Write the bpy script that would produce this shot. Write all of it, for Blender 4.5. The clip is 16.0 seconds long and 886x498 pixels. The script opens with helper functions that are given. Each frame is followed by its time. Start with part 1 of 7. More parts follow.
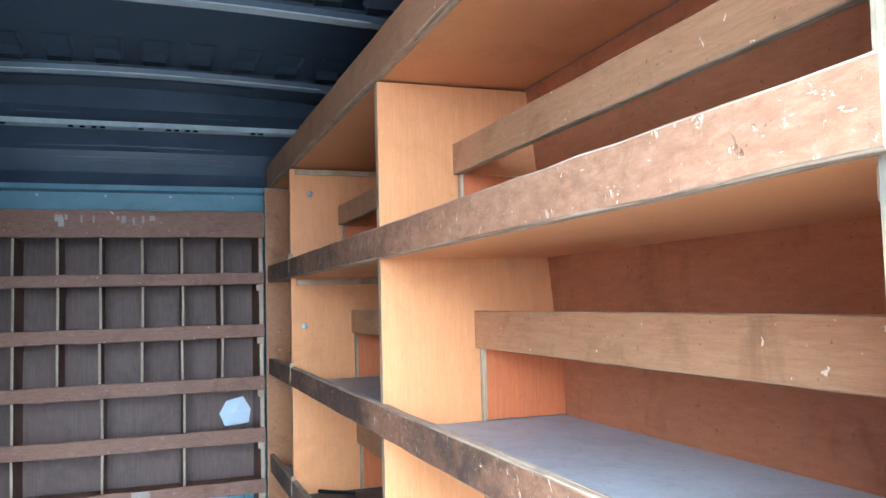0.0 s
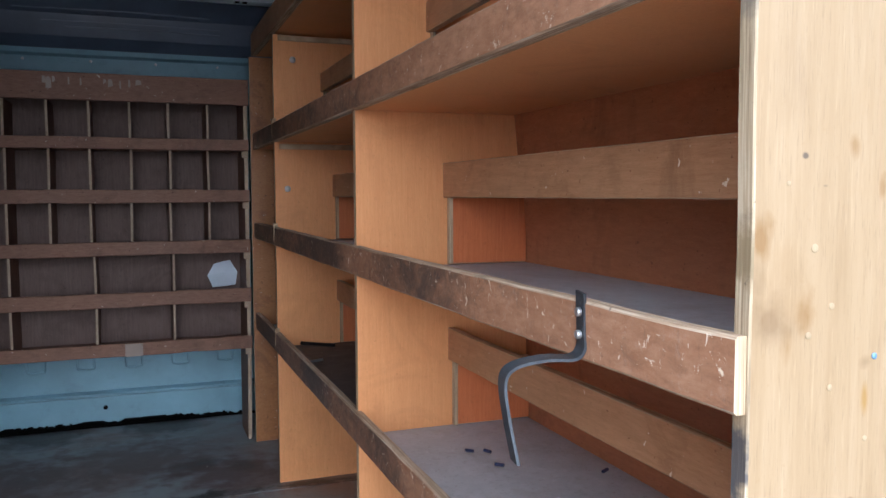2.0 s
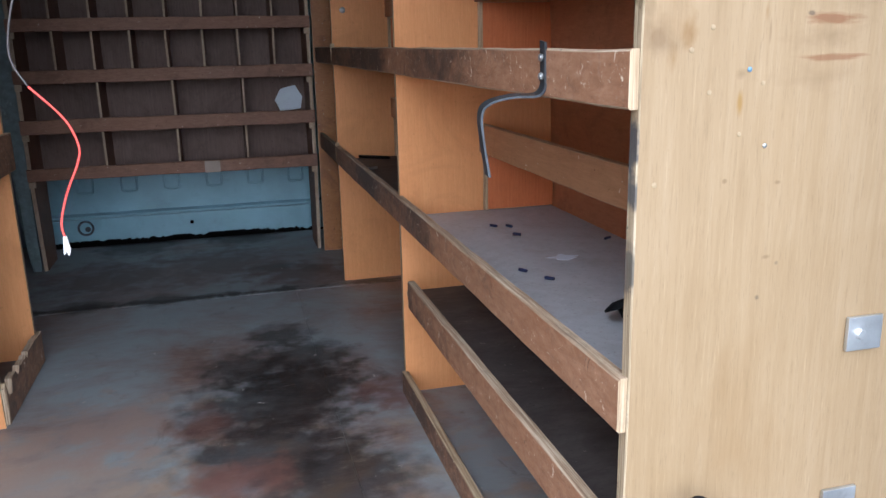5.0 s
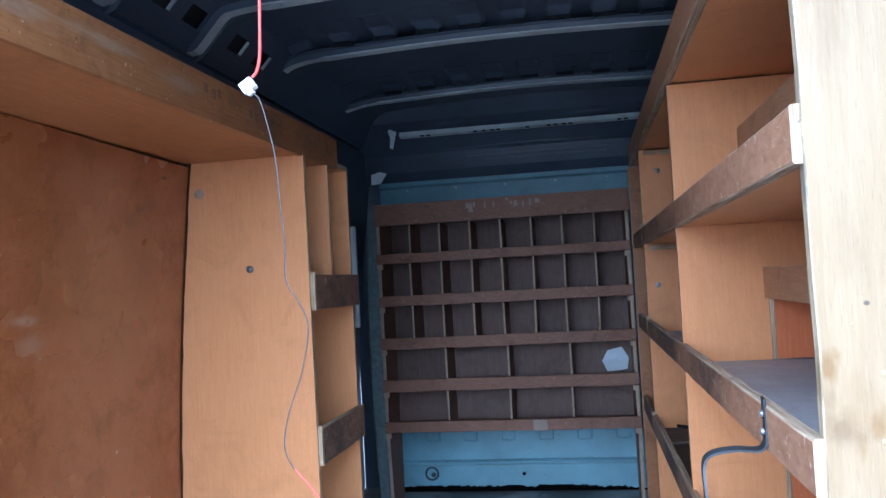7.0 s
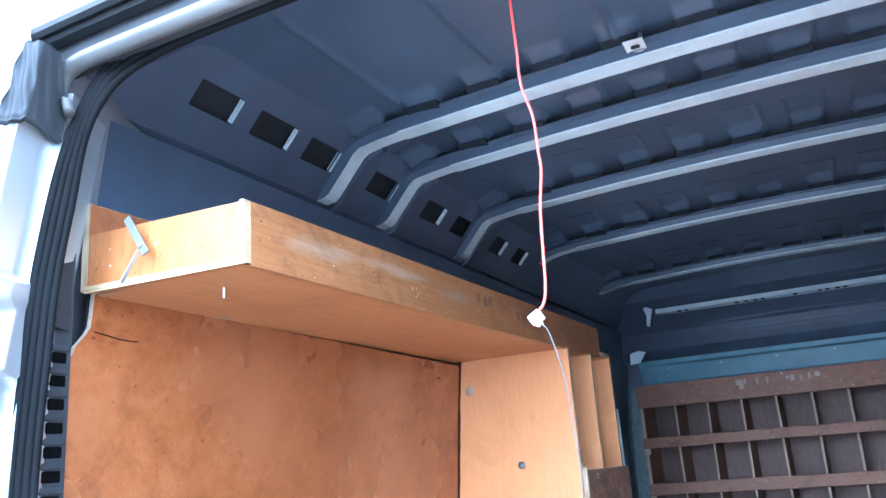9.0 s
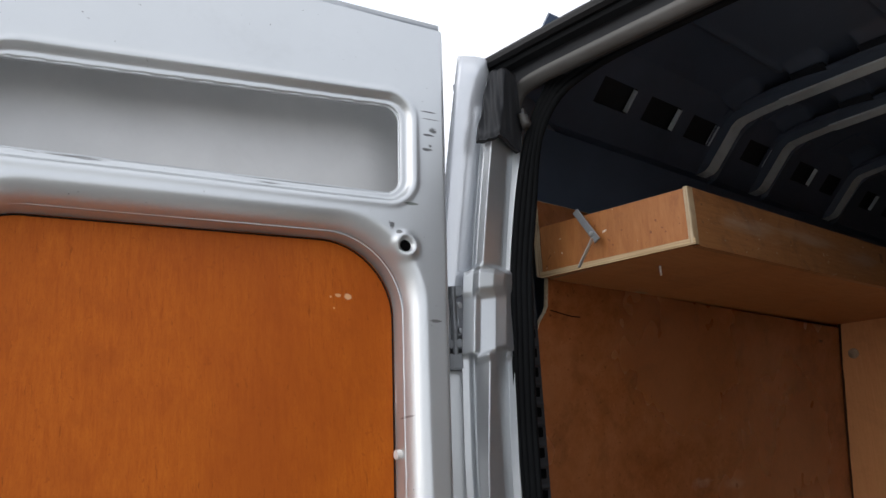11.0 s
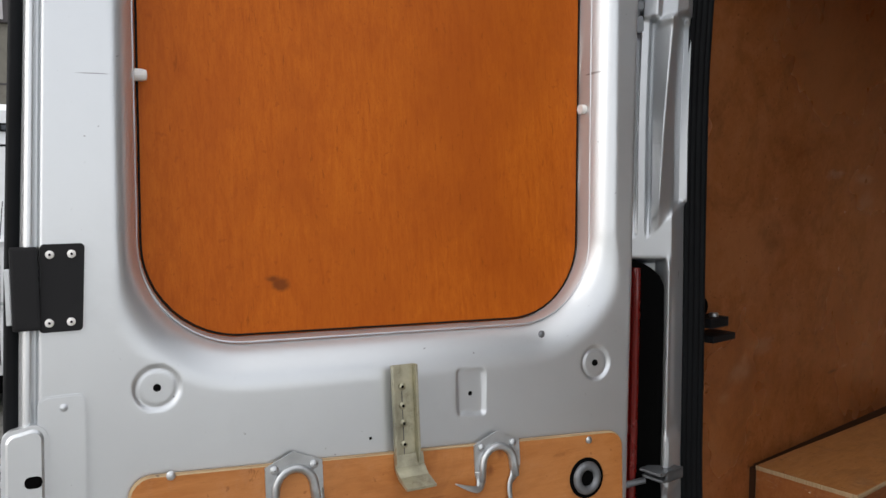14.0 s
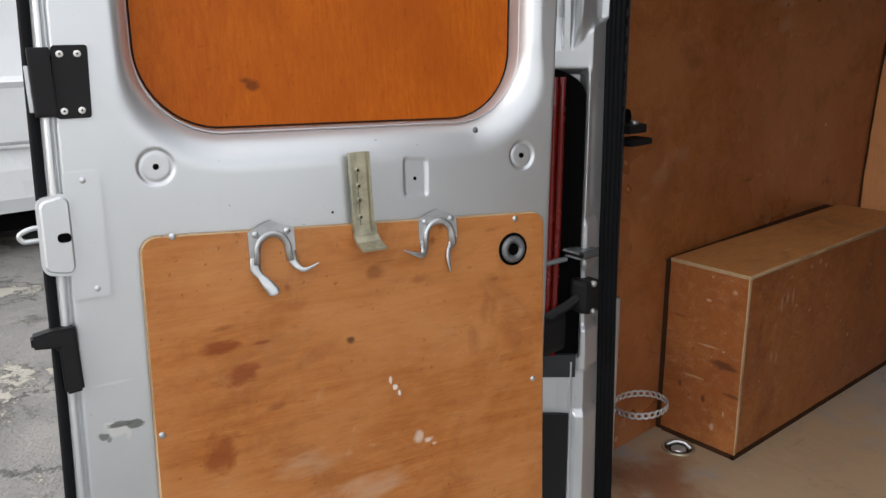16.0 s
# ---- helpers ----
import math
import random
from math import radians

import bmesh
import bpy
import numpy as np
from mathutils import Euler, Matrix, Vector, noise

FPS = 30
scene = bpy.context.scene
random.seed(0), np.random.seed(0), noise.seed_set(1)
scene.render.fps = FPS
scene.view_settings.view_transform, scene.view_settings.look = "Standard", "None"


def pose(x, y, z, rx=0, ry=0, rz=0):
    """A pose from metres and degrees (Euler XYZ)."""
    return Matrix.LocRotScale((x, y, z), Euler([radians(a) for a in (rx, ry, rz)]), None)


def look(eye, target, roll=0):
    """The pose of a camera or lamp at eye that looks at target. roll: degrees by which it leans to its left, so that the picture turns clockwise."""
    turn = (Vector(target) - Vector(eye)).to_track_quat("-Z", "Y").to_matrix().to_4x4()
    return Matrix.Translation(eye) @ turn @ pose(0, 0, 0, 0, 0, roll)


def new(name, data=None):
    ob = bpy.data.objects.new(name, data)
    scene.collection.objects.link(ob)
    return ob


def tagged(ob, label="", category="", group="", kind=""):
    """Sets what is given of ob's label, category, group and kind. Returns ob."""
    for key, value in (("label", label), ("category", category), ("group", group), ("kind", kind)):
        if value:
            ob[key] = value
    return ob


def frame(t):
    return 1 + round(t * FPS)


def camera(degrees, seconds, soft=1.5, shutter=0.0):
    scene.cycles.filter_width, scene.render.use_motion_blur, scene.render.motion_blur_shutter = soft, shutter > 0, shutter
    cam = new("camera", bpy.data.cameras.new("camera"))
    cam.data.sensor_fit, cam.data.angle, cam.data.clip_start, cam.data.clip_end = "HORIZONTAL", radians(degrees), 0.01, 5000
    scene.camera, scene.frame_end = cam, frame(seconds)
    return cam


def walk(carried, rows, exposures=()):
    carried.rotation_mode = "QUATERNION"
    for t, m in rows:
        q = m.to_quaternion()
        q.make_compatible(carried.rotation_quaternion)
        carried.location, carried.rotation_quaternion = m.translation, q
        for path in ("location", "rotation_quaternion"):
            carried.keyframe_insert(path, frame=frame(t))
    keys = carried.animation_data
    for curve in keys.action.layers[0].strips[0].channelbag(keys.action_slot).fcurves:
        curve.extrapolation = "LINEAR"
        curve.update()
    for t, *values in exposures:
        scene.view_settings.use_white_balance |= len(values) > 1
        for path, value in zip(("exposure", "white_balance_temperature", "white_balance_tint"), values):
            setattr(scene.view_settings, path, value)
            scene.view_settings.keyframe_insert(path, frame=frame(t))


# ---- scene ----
cam = camera(57.5, 16.0)
PATH = [
    (0, (0.035, -0.052, 1.029), (0.715, 1.824, 1.155), -1.5),
    (0.5, (0.015, -0.081, 1.001), (0.702, 1.797, 1.051), -1.0),
    (1, (0.018, -0.116, 0.98), (0.698, 1.765, 0.974), -0.6),
    (1.5, (0.025, -0.141, 0.957), (0.714, 1.736, 0.912), -0.1),
    (2, (0.033, -0.171, 0.942), (0.733, 1.697, 0.806), -0.2),
    (2.5, (0.065, -0.211, 0.929), (0.714, 1.662, 0.665), -1.7),
    (3, (0.055, -0.252, 0.905), (0.709, 1.615, 0.608), -0.8),
    (3.2, (0.054, -0.259, 0.892), (0.711, 1.602, 0.572), -0.6),
    (5.3, (0.051, -0.448, 0.849), (0.464, 1.443, 0.344), -2.1),
    (5.5, (0.068, -0.463, 0.889), (0.387, 1.458, 0.434), -3.5),
    (6, (0.153, -0.511, 0.964), (0.241, 1.472, 0.726), -5.1),
    (6.5, (0.209, -0.536, 0.99), (0.053, 1.458, 0.939), -4.2),
    (7, (0.223, -0.548, 1.011), (-0.119, 1.421, 1.093), -3.1),
    (7.5, (0.22, -0.562, 1.024), (-0.256, 1.371, 1.216), -2.9),
    (8, (0.23, -0.569, 1.052), (-0.347, 1.317, 1.38), -3.3),
    (8.5, (0.223, -0.583, 1.059), (-0.467, 1.241, 1.507), -3.6),
    (9, (0.197, -0.598, 1.071), (-0.665, 1.128, 1.602), -4.2),
    (9.5, (0.185, -0.619, 1.075), (-0.899, 0.96, 1.649), -4.7),
    (9.7, (0.183, -0.634, 1.079), (-0.991, 0.873, 1.669), -4.5),
    (11.8, (0.053, -0.935, 1.071), (-1.502, 0.273, 1.423), -2.7),
    (12, (0.049, -0.939, 1.057), (-1.548, 0.227, 1.357), -2.7),
    (12.5, (0.015, -0.971, 1.038), (-1.617, 0.175, 1.194), -2.1),
    (13, (-0.001, -0.975, 1.013), (-1.617, 0.201, 1.077), -1.6),
    (13.5, (-0.011, -0.977, 0.994), (-1.606, 0.228, 0.943), -0.9),
    (14, (-0.005, -0.987, 0.983), (-1.576, 0.24, 0.813), -0.3),
    (14.5, (0.027, -0.999, 0.972), (-1.518, 0.24, 0.696), -0.0),
    (15, (0.097, -1.011, 0.968), (-1.441, 0.207, 0.577), -0.7),
    (15.5, (0.151, -1.036, 0.957), (-1.386, 0.154, 0.484), -0.5),
    (16, (0.18, -1.086, 0.943), (-1.301, 0.146, 0.405), -0.7),
]
walk(cam, [(t, look(eye, target, roll)) for t, eye, target, roll in PATH],
     ((0, 3.35, 4800, -2), (0.5, 2.7, 5000, 2), (1, 2.18, 5300, 7), (2.5, 1.70, 5550, 10), (5.5, 1.46, 5600, 10), (7, 2.0, 4600, 5), (8, 2.85, 4200, 4), (9.0, 3.4, 4550, 4), (9.5, 1.6, 5700, 7), (11.8, -0.02, 6600, 12), (13, 0.0, 6750, 12), (14, 0.2, 6750, 12), (16, 0.3, 6750, 12)))

# ---- world and light ----
world = bpy.data.worlds.new("overcast_sky")
scene.world = world
world.use_nodes = True
wn, wl = world.node_tree.nodes, world.node_tree.links
wn.clear()
w_out = wn.new("ShaderNodeOutputWorld")
w_bg = wn.new("ShaderNodeBackground")
w_sky = wn.new("ShaderNodeTexSky")
w_sky.sky_type = "NISHITA"
w_sky.sun_disc = False
w_sky.sun_elevation = radians(34)
w_sky.sun_rotation = radians(198)
w_co = wn.new("ShaderNodeTexCoord")
w_noise = wn.new("ShaderNodeTexNoise")
w_noise.inputs["Scale"].default_value = 3.0
w_noise.inputs["Detail"].default_value = 6.0
w_ramp = wn.new("ShaderNodeValToRGB")
w_ramp.color_ramp.elements[0].position = 0.35
w_ramp.color_ramp.elements[0].color = (7.6, 8.2, 9.2, 1)
w_ramp.color_ramp.elements[1].position = 0.62
w_ramp.color_ramp.elements[1].color = (11.0, 11.2, 11.4, 1)
w_mix = wn.new("ShaderNodeMix")
w_mix.data_type = "RGBA"
w_mix.inputs["Factor"].default_value = 0.85
wl.new(w_co.outputs["Generated"], w_noise.inputs["Vector"])
wl.new(w_noise.outputs["Fac"], w_ramp.inputs["Fac"])
wl.new(w_sky.outputs["Color"], w_mix.inputs["A"])
wl.new(w_ramp.outputs["Color"], w_mix.inputs["B"])
wl.new(w_mix.outputs["Result"], w_bg.inputs["Color"])
w_bg.inputs["Strength"].default_value = 0.13
wl.new(w_bg.outputs["Background"], w_out.inputs["Surface"])

sun = new("sun", bpy.data.lights.new("sun", "SUN"))
sun.data.energy = 1.8
sun.data.angle = radians(75)
sun.data.color = (1.0, 0.97, 0.93)
sun.matrix_world = look((-1.6, -5.0, 3.6), (0, 0, 0))

# ---- materials ----


def mat_base(name, rough=0.6, metal=0.0):
    m = bpy.data.materials.new(name)
    m.use_nodes = True
    t = m.node_tree
    b = t.nodes["Principled BSDF"]
    b.inputs["Roughness"].default_value = rough
    b.inputs["Metallic"].default_value = metal
    co = t.nodes.new("ShaderNodeTexCoord")
    return m, t, b, co.outputs["Object"]


def n_map(t, vec, scale, rot=(0, 0, 0)):
    mp = t.nodes.new("ShaderNodeMapping")
    mp.inputs["Scale"].default_value = scale
    mp.inputs["Rotation"].default_value = rot
    t.links.new(vec, mp.inputs["Vector"])
    return mp.outputs["Vector"]


def n_noise(t, vec, scale, detail=4.0, rough=0.55, warp=0.0):
    n = t.nodes.new("ShaderNodeTexNoise")
    n.inputs["Scale"].default_value = scale
    n.inputs["Detail"].default_value = detail
    n.inputs["Roughness"].default_value = rough
    n.inputs["Distortion"].default_value = warp
    t.links.new(vec, n.inputs["Vector"])
    return n.outputs["Fac"]


def n_ramp(t, fac, stops):
    r = t.nodes.new("ShaderNodeValToRGB")
    e = r.color_ramp.elements
    while len(e) < len(stops):
        e.new(0.5)
    for s, (p, c) in zip(e, stops):
        s.position = p
        s.color = (*c, 1) if len(c) == 3 else c
    t.links.new(fac, r.inputs["Fac"])
    return r.outputs["Color"]


def n_mix(t, fac, a, b, mode="MIX"):
    m = t.nodes.new("ShaderNodeMix")
    m.data_type, m.blend_type = "RGBA", mode
    for key, v in (("Factor", fac), ("A", a), ("B", b)):
        if isinstance(v, (int, float)):
            m.inputs[key].default_value = v
        elif isinstance(v, tuple):
            m.inputs[key].default_value = (*v, 1)
        else:
            t.links.new(v, m.inputs[key])
    return m.outputs["Result"]


def n_step(t, fac, lo, hi):
    r = t.nodes.new("ShaderNodeMapRange")
    r.inputs["From Min"].default_value = lo
    r.inputs["From Max"].default_value = hi
    t.links.new(fac, r.inputs["Value"])
    return r.outputs["Result"]


def n_math(t, op, a, b):
    m = t.nodes.new("ShaderNodeMath")
    m.operation = op
    for i, v in enumerate((a, b)):
        if isinstance(v, (int, float)):
            m.inputs[i].default_value = v
        else:
            t.links.new(v, m.inputs[i])
    return m.outputs[0]


def n_bump(t, b, height, strength, dist=0.002):
    n = t.nodes.new("ShaderNodeBump")
    n.inputs["Strength"].default_value = strength
    n.inputs["Distance"].default_value = dist
    t.links.new(height, n.inputs["Height"])
    t.links.new(n.outputs["Normal"], b.inputs["Normal"])


def n_blot(t, vec, place, size, soft=0.5, wob=40.0, ragged=2.2):
    """A mask of one ragged stain round a place."""
    d = t.nodes.new("ShaderNodeVectorMath")
    d.operation = "DISTANCE"
    t.links.new(vec, d.inputs[0])
    d.inputs[1].default_value = place
    nz = n_noise(t, vec, wob, 4.0)
    dd = n_math(t, "ADD", d.outputs["Value"], n_math(t, "MULTIPLY", n_math(t, "SUBTRACT", nz, 0.5), size * ragged))
    return n_step(t, dd, size, size * (1 - soft))


def timber(name, colours, grain=(90, 90, 4), rough=0.5, stain=0.35, stain_col=(0.05, 0.03, 0.02), specks=0.0,
           speck_col=(0.75, 0.68, 0.58), blots=(), bump=0.25, gloss=0.35, wear=0.0, tone=2.5, fuzz=0.0, scuff=0.0, scuff_col=(0.52, 0.38, 0.28), cloud=None, checks=0.0):
    """Veneer or plywood: long grain, broad tone changes, stains, chipped specks."""
    m, t, b, vec = mat_base(name, rough)
    g = n_noise(t, n_map(t, vec, grain), 3.0, 6.0, 0.65, 0.4)
    fine = n_noise(t, n_map(t, vec, tuple(k * 4 for k in grain)), 3.0, 3.0, 0.6)
    broad = n_noise(t, vec, tone, 4.0, 0.6)
    mixed = n_math(t, "ADD", n_math(t, "MULTIPLY", g, 0.55), n_math(t, "ADD", n_math(t, "MULTIPLY", fine, 0.2), n_math(t, "MULTIPLY", broad, 0.3)))
    lo, mid, hi = colours
    col = n_ramp(t, mixed, ((0.36, lo), (0.52, mid), (0.68, hi)))
    pore = n_step(t, n_noise(t, n_map(t, vec, tuple(min(k, 30) * 3 for k in grain)), 9.0, 4.0, 0.7), 0.55, 0.75)
    col = n_mix(t, n_math(t, "MULTIPLY", pore, 0.5), col, tuple(k * 0.55 for k in lo))
    fleck = n_step(t, n_noise(t, n_map(t, vec, tuple(min(k, 30) for k in grain)), 14.0, 3.0, 0.6), 0.6, 0.75)
    col = n_mix(t, n_math(t, "MULTIPLY", fleck, 0.35), col, tuple(min(1.0, k * 1.25) for k in hi))
    if cloud:
        drift = n_step(t, n_noise(t, n_map(t, vec, tuple(0.35 + 0.65 * (k / max(grain)) ** 0.5 for k in grain)), 5.0, 5.0, 0.6, 0.4), 0.42, 0.62)
        col = n_mix(t, n_math(t, "MULTIPLY", drift, 0.6), col, cloud)
    if checks:
        hair = n_step(t, n_noise(t, n_map(t, vec, tuple(min(k, 60) * 2.2 for k in grain)), 2.0, 4.0, 0.7), 0.63, 0.70)
        col = n_mix(t, n_math(t, "MULTIPLY", hair, checks), col, tuple(k * 0.4 for k in lo))
    smear = n_math(t, "MULTIPLY", n_step(t, n_noise(t, vec, 7.0, 7.0, 0.7, 0.8), 0.52, 0.68), stain)
    col = n_mix(t, smear, col, stain_col)
    dots = n_math(t, "MULTIPLY", n_step(t, n_noise(t, vec, 110.0, 2.0, 0.5), 0.70, 0.725), min(1.0, stain * 1.4))
    col = n_mix(t, dots, col, stain_col)
    if wear:
        rub = n_math(t, "MULTIPLY", n_step(t, n_noise(t, n_map(t, vec, (14, 14, 30)), 2.0, 7.0, 0.8), 0.53, 0.68), min(1.0, wear * 2.2))
        col = n_mix(t, rub, col, speck_col)
    if specks:
        chips = n_step(t, n_noise(t, vec, 75.0, 3.0, 0.6, 0.6), 0.715 - 0.06 * specks, 0.735 - 0.06 * specks)
        col = n_mix(t, chips, col, speck_col)
    if scuff:
        area = n_step(t, n_noise(t, vec, 5.0, 3.0, 0.6), 0.50, 0.62)
        for scale, rot, edge in (((9, 9, 70), (0.25, 0.2, 0.0), 0.66), ((60, 60, 9), (0.15, 0.1, 0.0), 0.66), ((16, 16, 90), (-0.5, -0.5, 0.0), 0.69)):
            lines = n_step(t, n_noise(t, n_map(t, vec, scale, rot), 2.0, 5.0, 0.7, 0.3), edge, edge + 0.05)
            col = n_mix(t, n_math(t, "MULTIPLY", n_math(t, "MULTIPLY", lines, area), scuff), col, scuff_col)
        nick = n_step(t, n_noise(t, n_map(t, vec, (1, 0.7, 1.6)), 48.0, 5.0, 0.7, 0.5), 0.67, 0.70)
        col = n_mix(t, n_math(t, "MULTIPLY", nick, min(1.0, scuff * 1.3)), col, tuple(k * 0.35 for k in lo))
    for place, size, paint, *more in blots:
        squash, power, soft = more if more else ((1, 1, 1), 0.85, 0.5)
        at = tuple(p * q for p, q in zip(place, squash))
        col = n_mix(t, n_math(t, "MULTIPLY", n_blot(t, n_map(t, vec, squash), at, size, soft), power), col, paint)
    t.links.new(col, b.inputs["Base Color"])
    b.inputs["Specular IOR Level"].default_value = gloss
    b.inputs["Sheen Weight"].default_value = fuzz
    rr = n_math(t, "ADD", n_math(t, "MULTIPLY", broad, 0.3), rough - 0.15)
    t.links.new(rr, b.inputs["Roughness"])
    n_bump(t, b, n_math(t, "ADD", g, n_math(t, "MULTIPLY", fine, 0.5)), bump, 0.0012)
    return m


def painted(name, colour, rough=0.4, metal=0.0, vary=0.25, dirt=0.3, dirt_col=(0.05, 0.045, 0.04), scale=6.0, bump=0.06, gloss=0.5, scratch=0.0, scratch_col=(0.1, 0.1, 0.1), blots=()):
    """Paint, plastic, rubber or plain metal with mottling, dirt and a faint relief."""
    m, t, b, vec = mat_base(name, rough, metal)
    broad = n_noise(t, vec, scale, 5.0, 0.6)
    fine = n_noise(t, vec, scale * 30, 3.0)
    lo = tuple(c * (1 - vary) for c in colour)
    hi = tuple(min(1.0, c * (1 + vary)) for c in colour)
    col = n_ramp(t, broad, ((0.3, lo), (0.7, hi)))
    grime = n_math(t, "MULTIPLY", n_step(t, n_noise(t, vec, scale * 2.3, 7.0, 0.7, 0.5), 0.55, 0.78), dirt)
    col = n_mix(t, grime, col, dirt_col)
    if scratch:
        s = n_step(t, n_noise(t, n_map(t, vec, (60, 60, 9), (0.5, 0.3, 0.2)), 3.0, 3.0), 0.745 - 0.03 * scratch, 0.76 - 0.03 * scratch)
        col = n_mix(t, s, col, scratch_col)
    for place, size, paint, squash in blots:
        at = tuple(p * q for p, q in zip(place, squash))
        col = n_mix(t, n_math(t, "MULTIPLY", n_blot(t, n_map(t, vec, squash), at, size, 0.35, 70.0), 0.9), col, paint)
    t.links.new(col, b.inputs["Base Color"])
    b.inputs["Specular IOR Level"].default_value = gloss
    t.links.new(n_math(t, "ADD", n_math(t, "MULTIPLY", broad, 0.25), rough - 0.12), b.inputs["Roughness"])
    n_bump(t, b, n_math(t, "ADD", fine, broad), bump, 0.001)
    return m



def grimy(name, start=0.5, amount=0.20, lift=0.0, tint=1.0):
    """Worn plywood rails: brown face, black grime denser further along y, scratches and pale chips."""
    m, t, b, vec = mat_base(name, 0.55)
    sep = t.nodes.new("ShaderNodeSeparateXYZ")
    t.links.new(vec, sep.inputs[0])
    g = n_noise(t, n_map(t, vec, (20, 9, 26)), 3.0, 7.0, 0.7, 0.3)
    col = n_ramp(t, g, tuple((p, tuple(min(1.0, k * tint) for k in c)) for p, c in ((0.3, (0.25, 0.125, 0.07)), (0.5, (0.34, 0.185, 0.108)), (0.7, (0.43, 0.255, 0.16)))))
    red = n_step(t, n_noise(t, n_map(t, vec, (5, 4, 7)), 2.0, 5.0, 0.7), 0.48, 0.68)
    col = n_mix(t, n_math(t, "MULTIPLY", red, 0.4), col, (0.28, 0.13, 0.066))
    broad = n_noise(t, n_map(t, vec, (3, 2.6, 4)), 1.0, 3.0, 0.55)
    mid = n_noise(t, n_map(t, vec, (12, 14, 18)), 1.6, 9.0, 0.8, 0.6)
    further_in = n_math(t, "MULTIPLY", n_step(t, sep.outputs[1], start, 1.6), amount)
    grime = n_step(t, n_math(t, "ADD", n_math(t, "ADD", n_math(t, "MULTIPLY", broad, 0.9), mid), further_in), 0.95 + lift, 1.25 + lift)
    col = n_mix(t, n_math(t, "MULTIPLY", grime, 0.85), col, (0.055, 0.042, 0.036))
    streak = n_step(t, n_noise(t, n_map(t, vec, (30, 40, 14)), 2.0, 8.0, 0.8, 0.5), 0.57, 0.70)
    col = n_mix(t, n_math(t, "MULTIPLY", streak, 0.5), col, (0.10, 0.06, 0.042))
    dark = n_step(t, n_noise(t, vec, 26.0, 6.0, 0.75, 0.8), 0.63, 0.68)
    col = n_mix(t, n_math(t, "MULTIPLY", dark, 0.8), col, (0.06, 0.038, 0.028))
    dust = n_step(t, n_noise(t, n_map(t, vec, (30, 30, 30)), 2.0, 9.0, 0.85), 0.55, 0.72)
    col = n_mix(t, n_math(t, "MULTIPLY", dust, 0.5), col, (0.44, 0.36, 0.30))
    line = n_step(t, n_noise(t, n_map(t, vec, (40, 26, 90), (0.7, 0.1, 0.1)), 2.0, 2.0), 0.715, 0.73)
    col = n_mix(t, n_math(t, "MULTIPLY", line, 0.6), col, (0.66, 0.56, 0.46))
    chip = n_step(t, n_noise(t, n_map(t, vec, (1, 1.2, 0.8)), 55.0, 6.0, 0.75, 0.8), 0.635, 0.65)
    col = n_mix(t, chip, col, (0.76, 0.68, 0.56))
    flake = n_step(t, n_noise(t, n_map(t, vec, (1, 0.7, 1.1)), 24.0, 8.0, 0.8, 1.0), 0.675, 0.69)
    col = n_mix(t, flake, col, (0.68, 0.57, 0.44))
    t.links.new(col, b.inputs["Base Color"])
    b.inputs["Specular IOR Level"].default_value = 0.3
    n_bump(t, b, n_math(t, "SUBTRACT", n_math(t, "SUBTRACT", n_math(t, "ADD", g, mid), chip), flake), 0.6, 0.0018)
    return m


def layered(name, axis, colours, dirt=0.45, blots=()):
    """Sawn plywood edge: thin layers stacked along one axis, stained here and there."""
    m, t, b, vec = mat_base(name, 0.75)
    sc = [7.0, 7.0, 7.0]
    sc[axis] = 420.0
    ply = n_noise(t, n_map(t, vec, tuple(sc)), 1.0, 3.0, 0.7)
    col = n_ramp(t, ply, ((0.36, colours[0]), (0.5, colours[1]), (0.62, colours[2])))
    grime = n_step(t, n_noise(t, vec, 11.0, 7.0, 0.75, 0.6), 0.54, 0.70)
    col = n_mix(t, n_math(t, "MULTIPLY", grime, dirt), col, (0.13, 0.10, 0.075))
    for place, size, paint in blots:
        col = n_mix(t, n_math(t, "MULTIPLY", n_blot(t, vec, place, size), 0.85), col, paint)
    nick = n_step(t, n_noise(t, vec, 60.0, 4.0, 0.7), 0.66, 0.69)
    col = n_mix(t, n_math(t, "MULTIPLY", nick, 0.7), col, (0.07, 0.055, 0.045))
    t.links.new(col, b.inputs["Base Color"])
    n_bump(t, b, n_math(t, "ADD", ply, n_noise(t, vec, 90.0, 5.0)), 0.6, 0.0012)
    return m


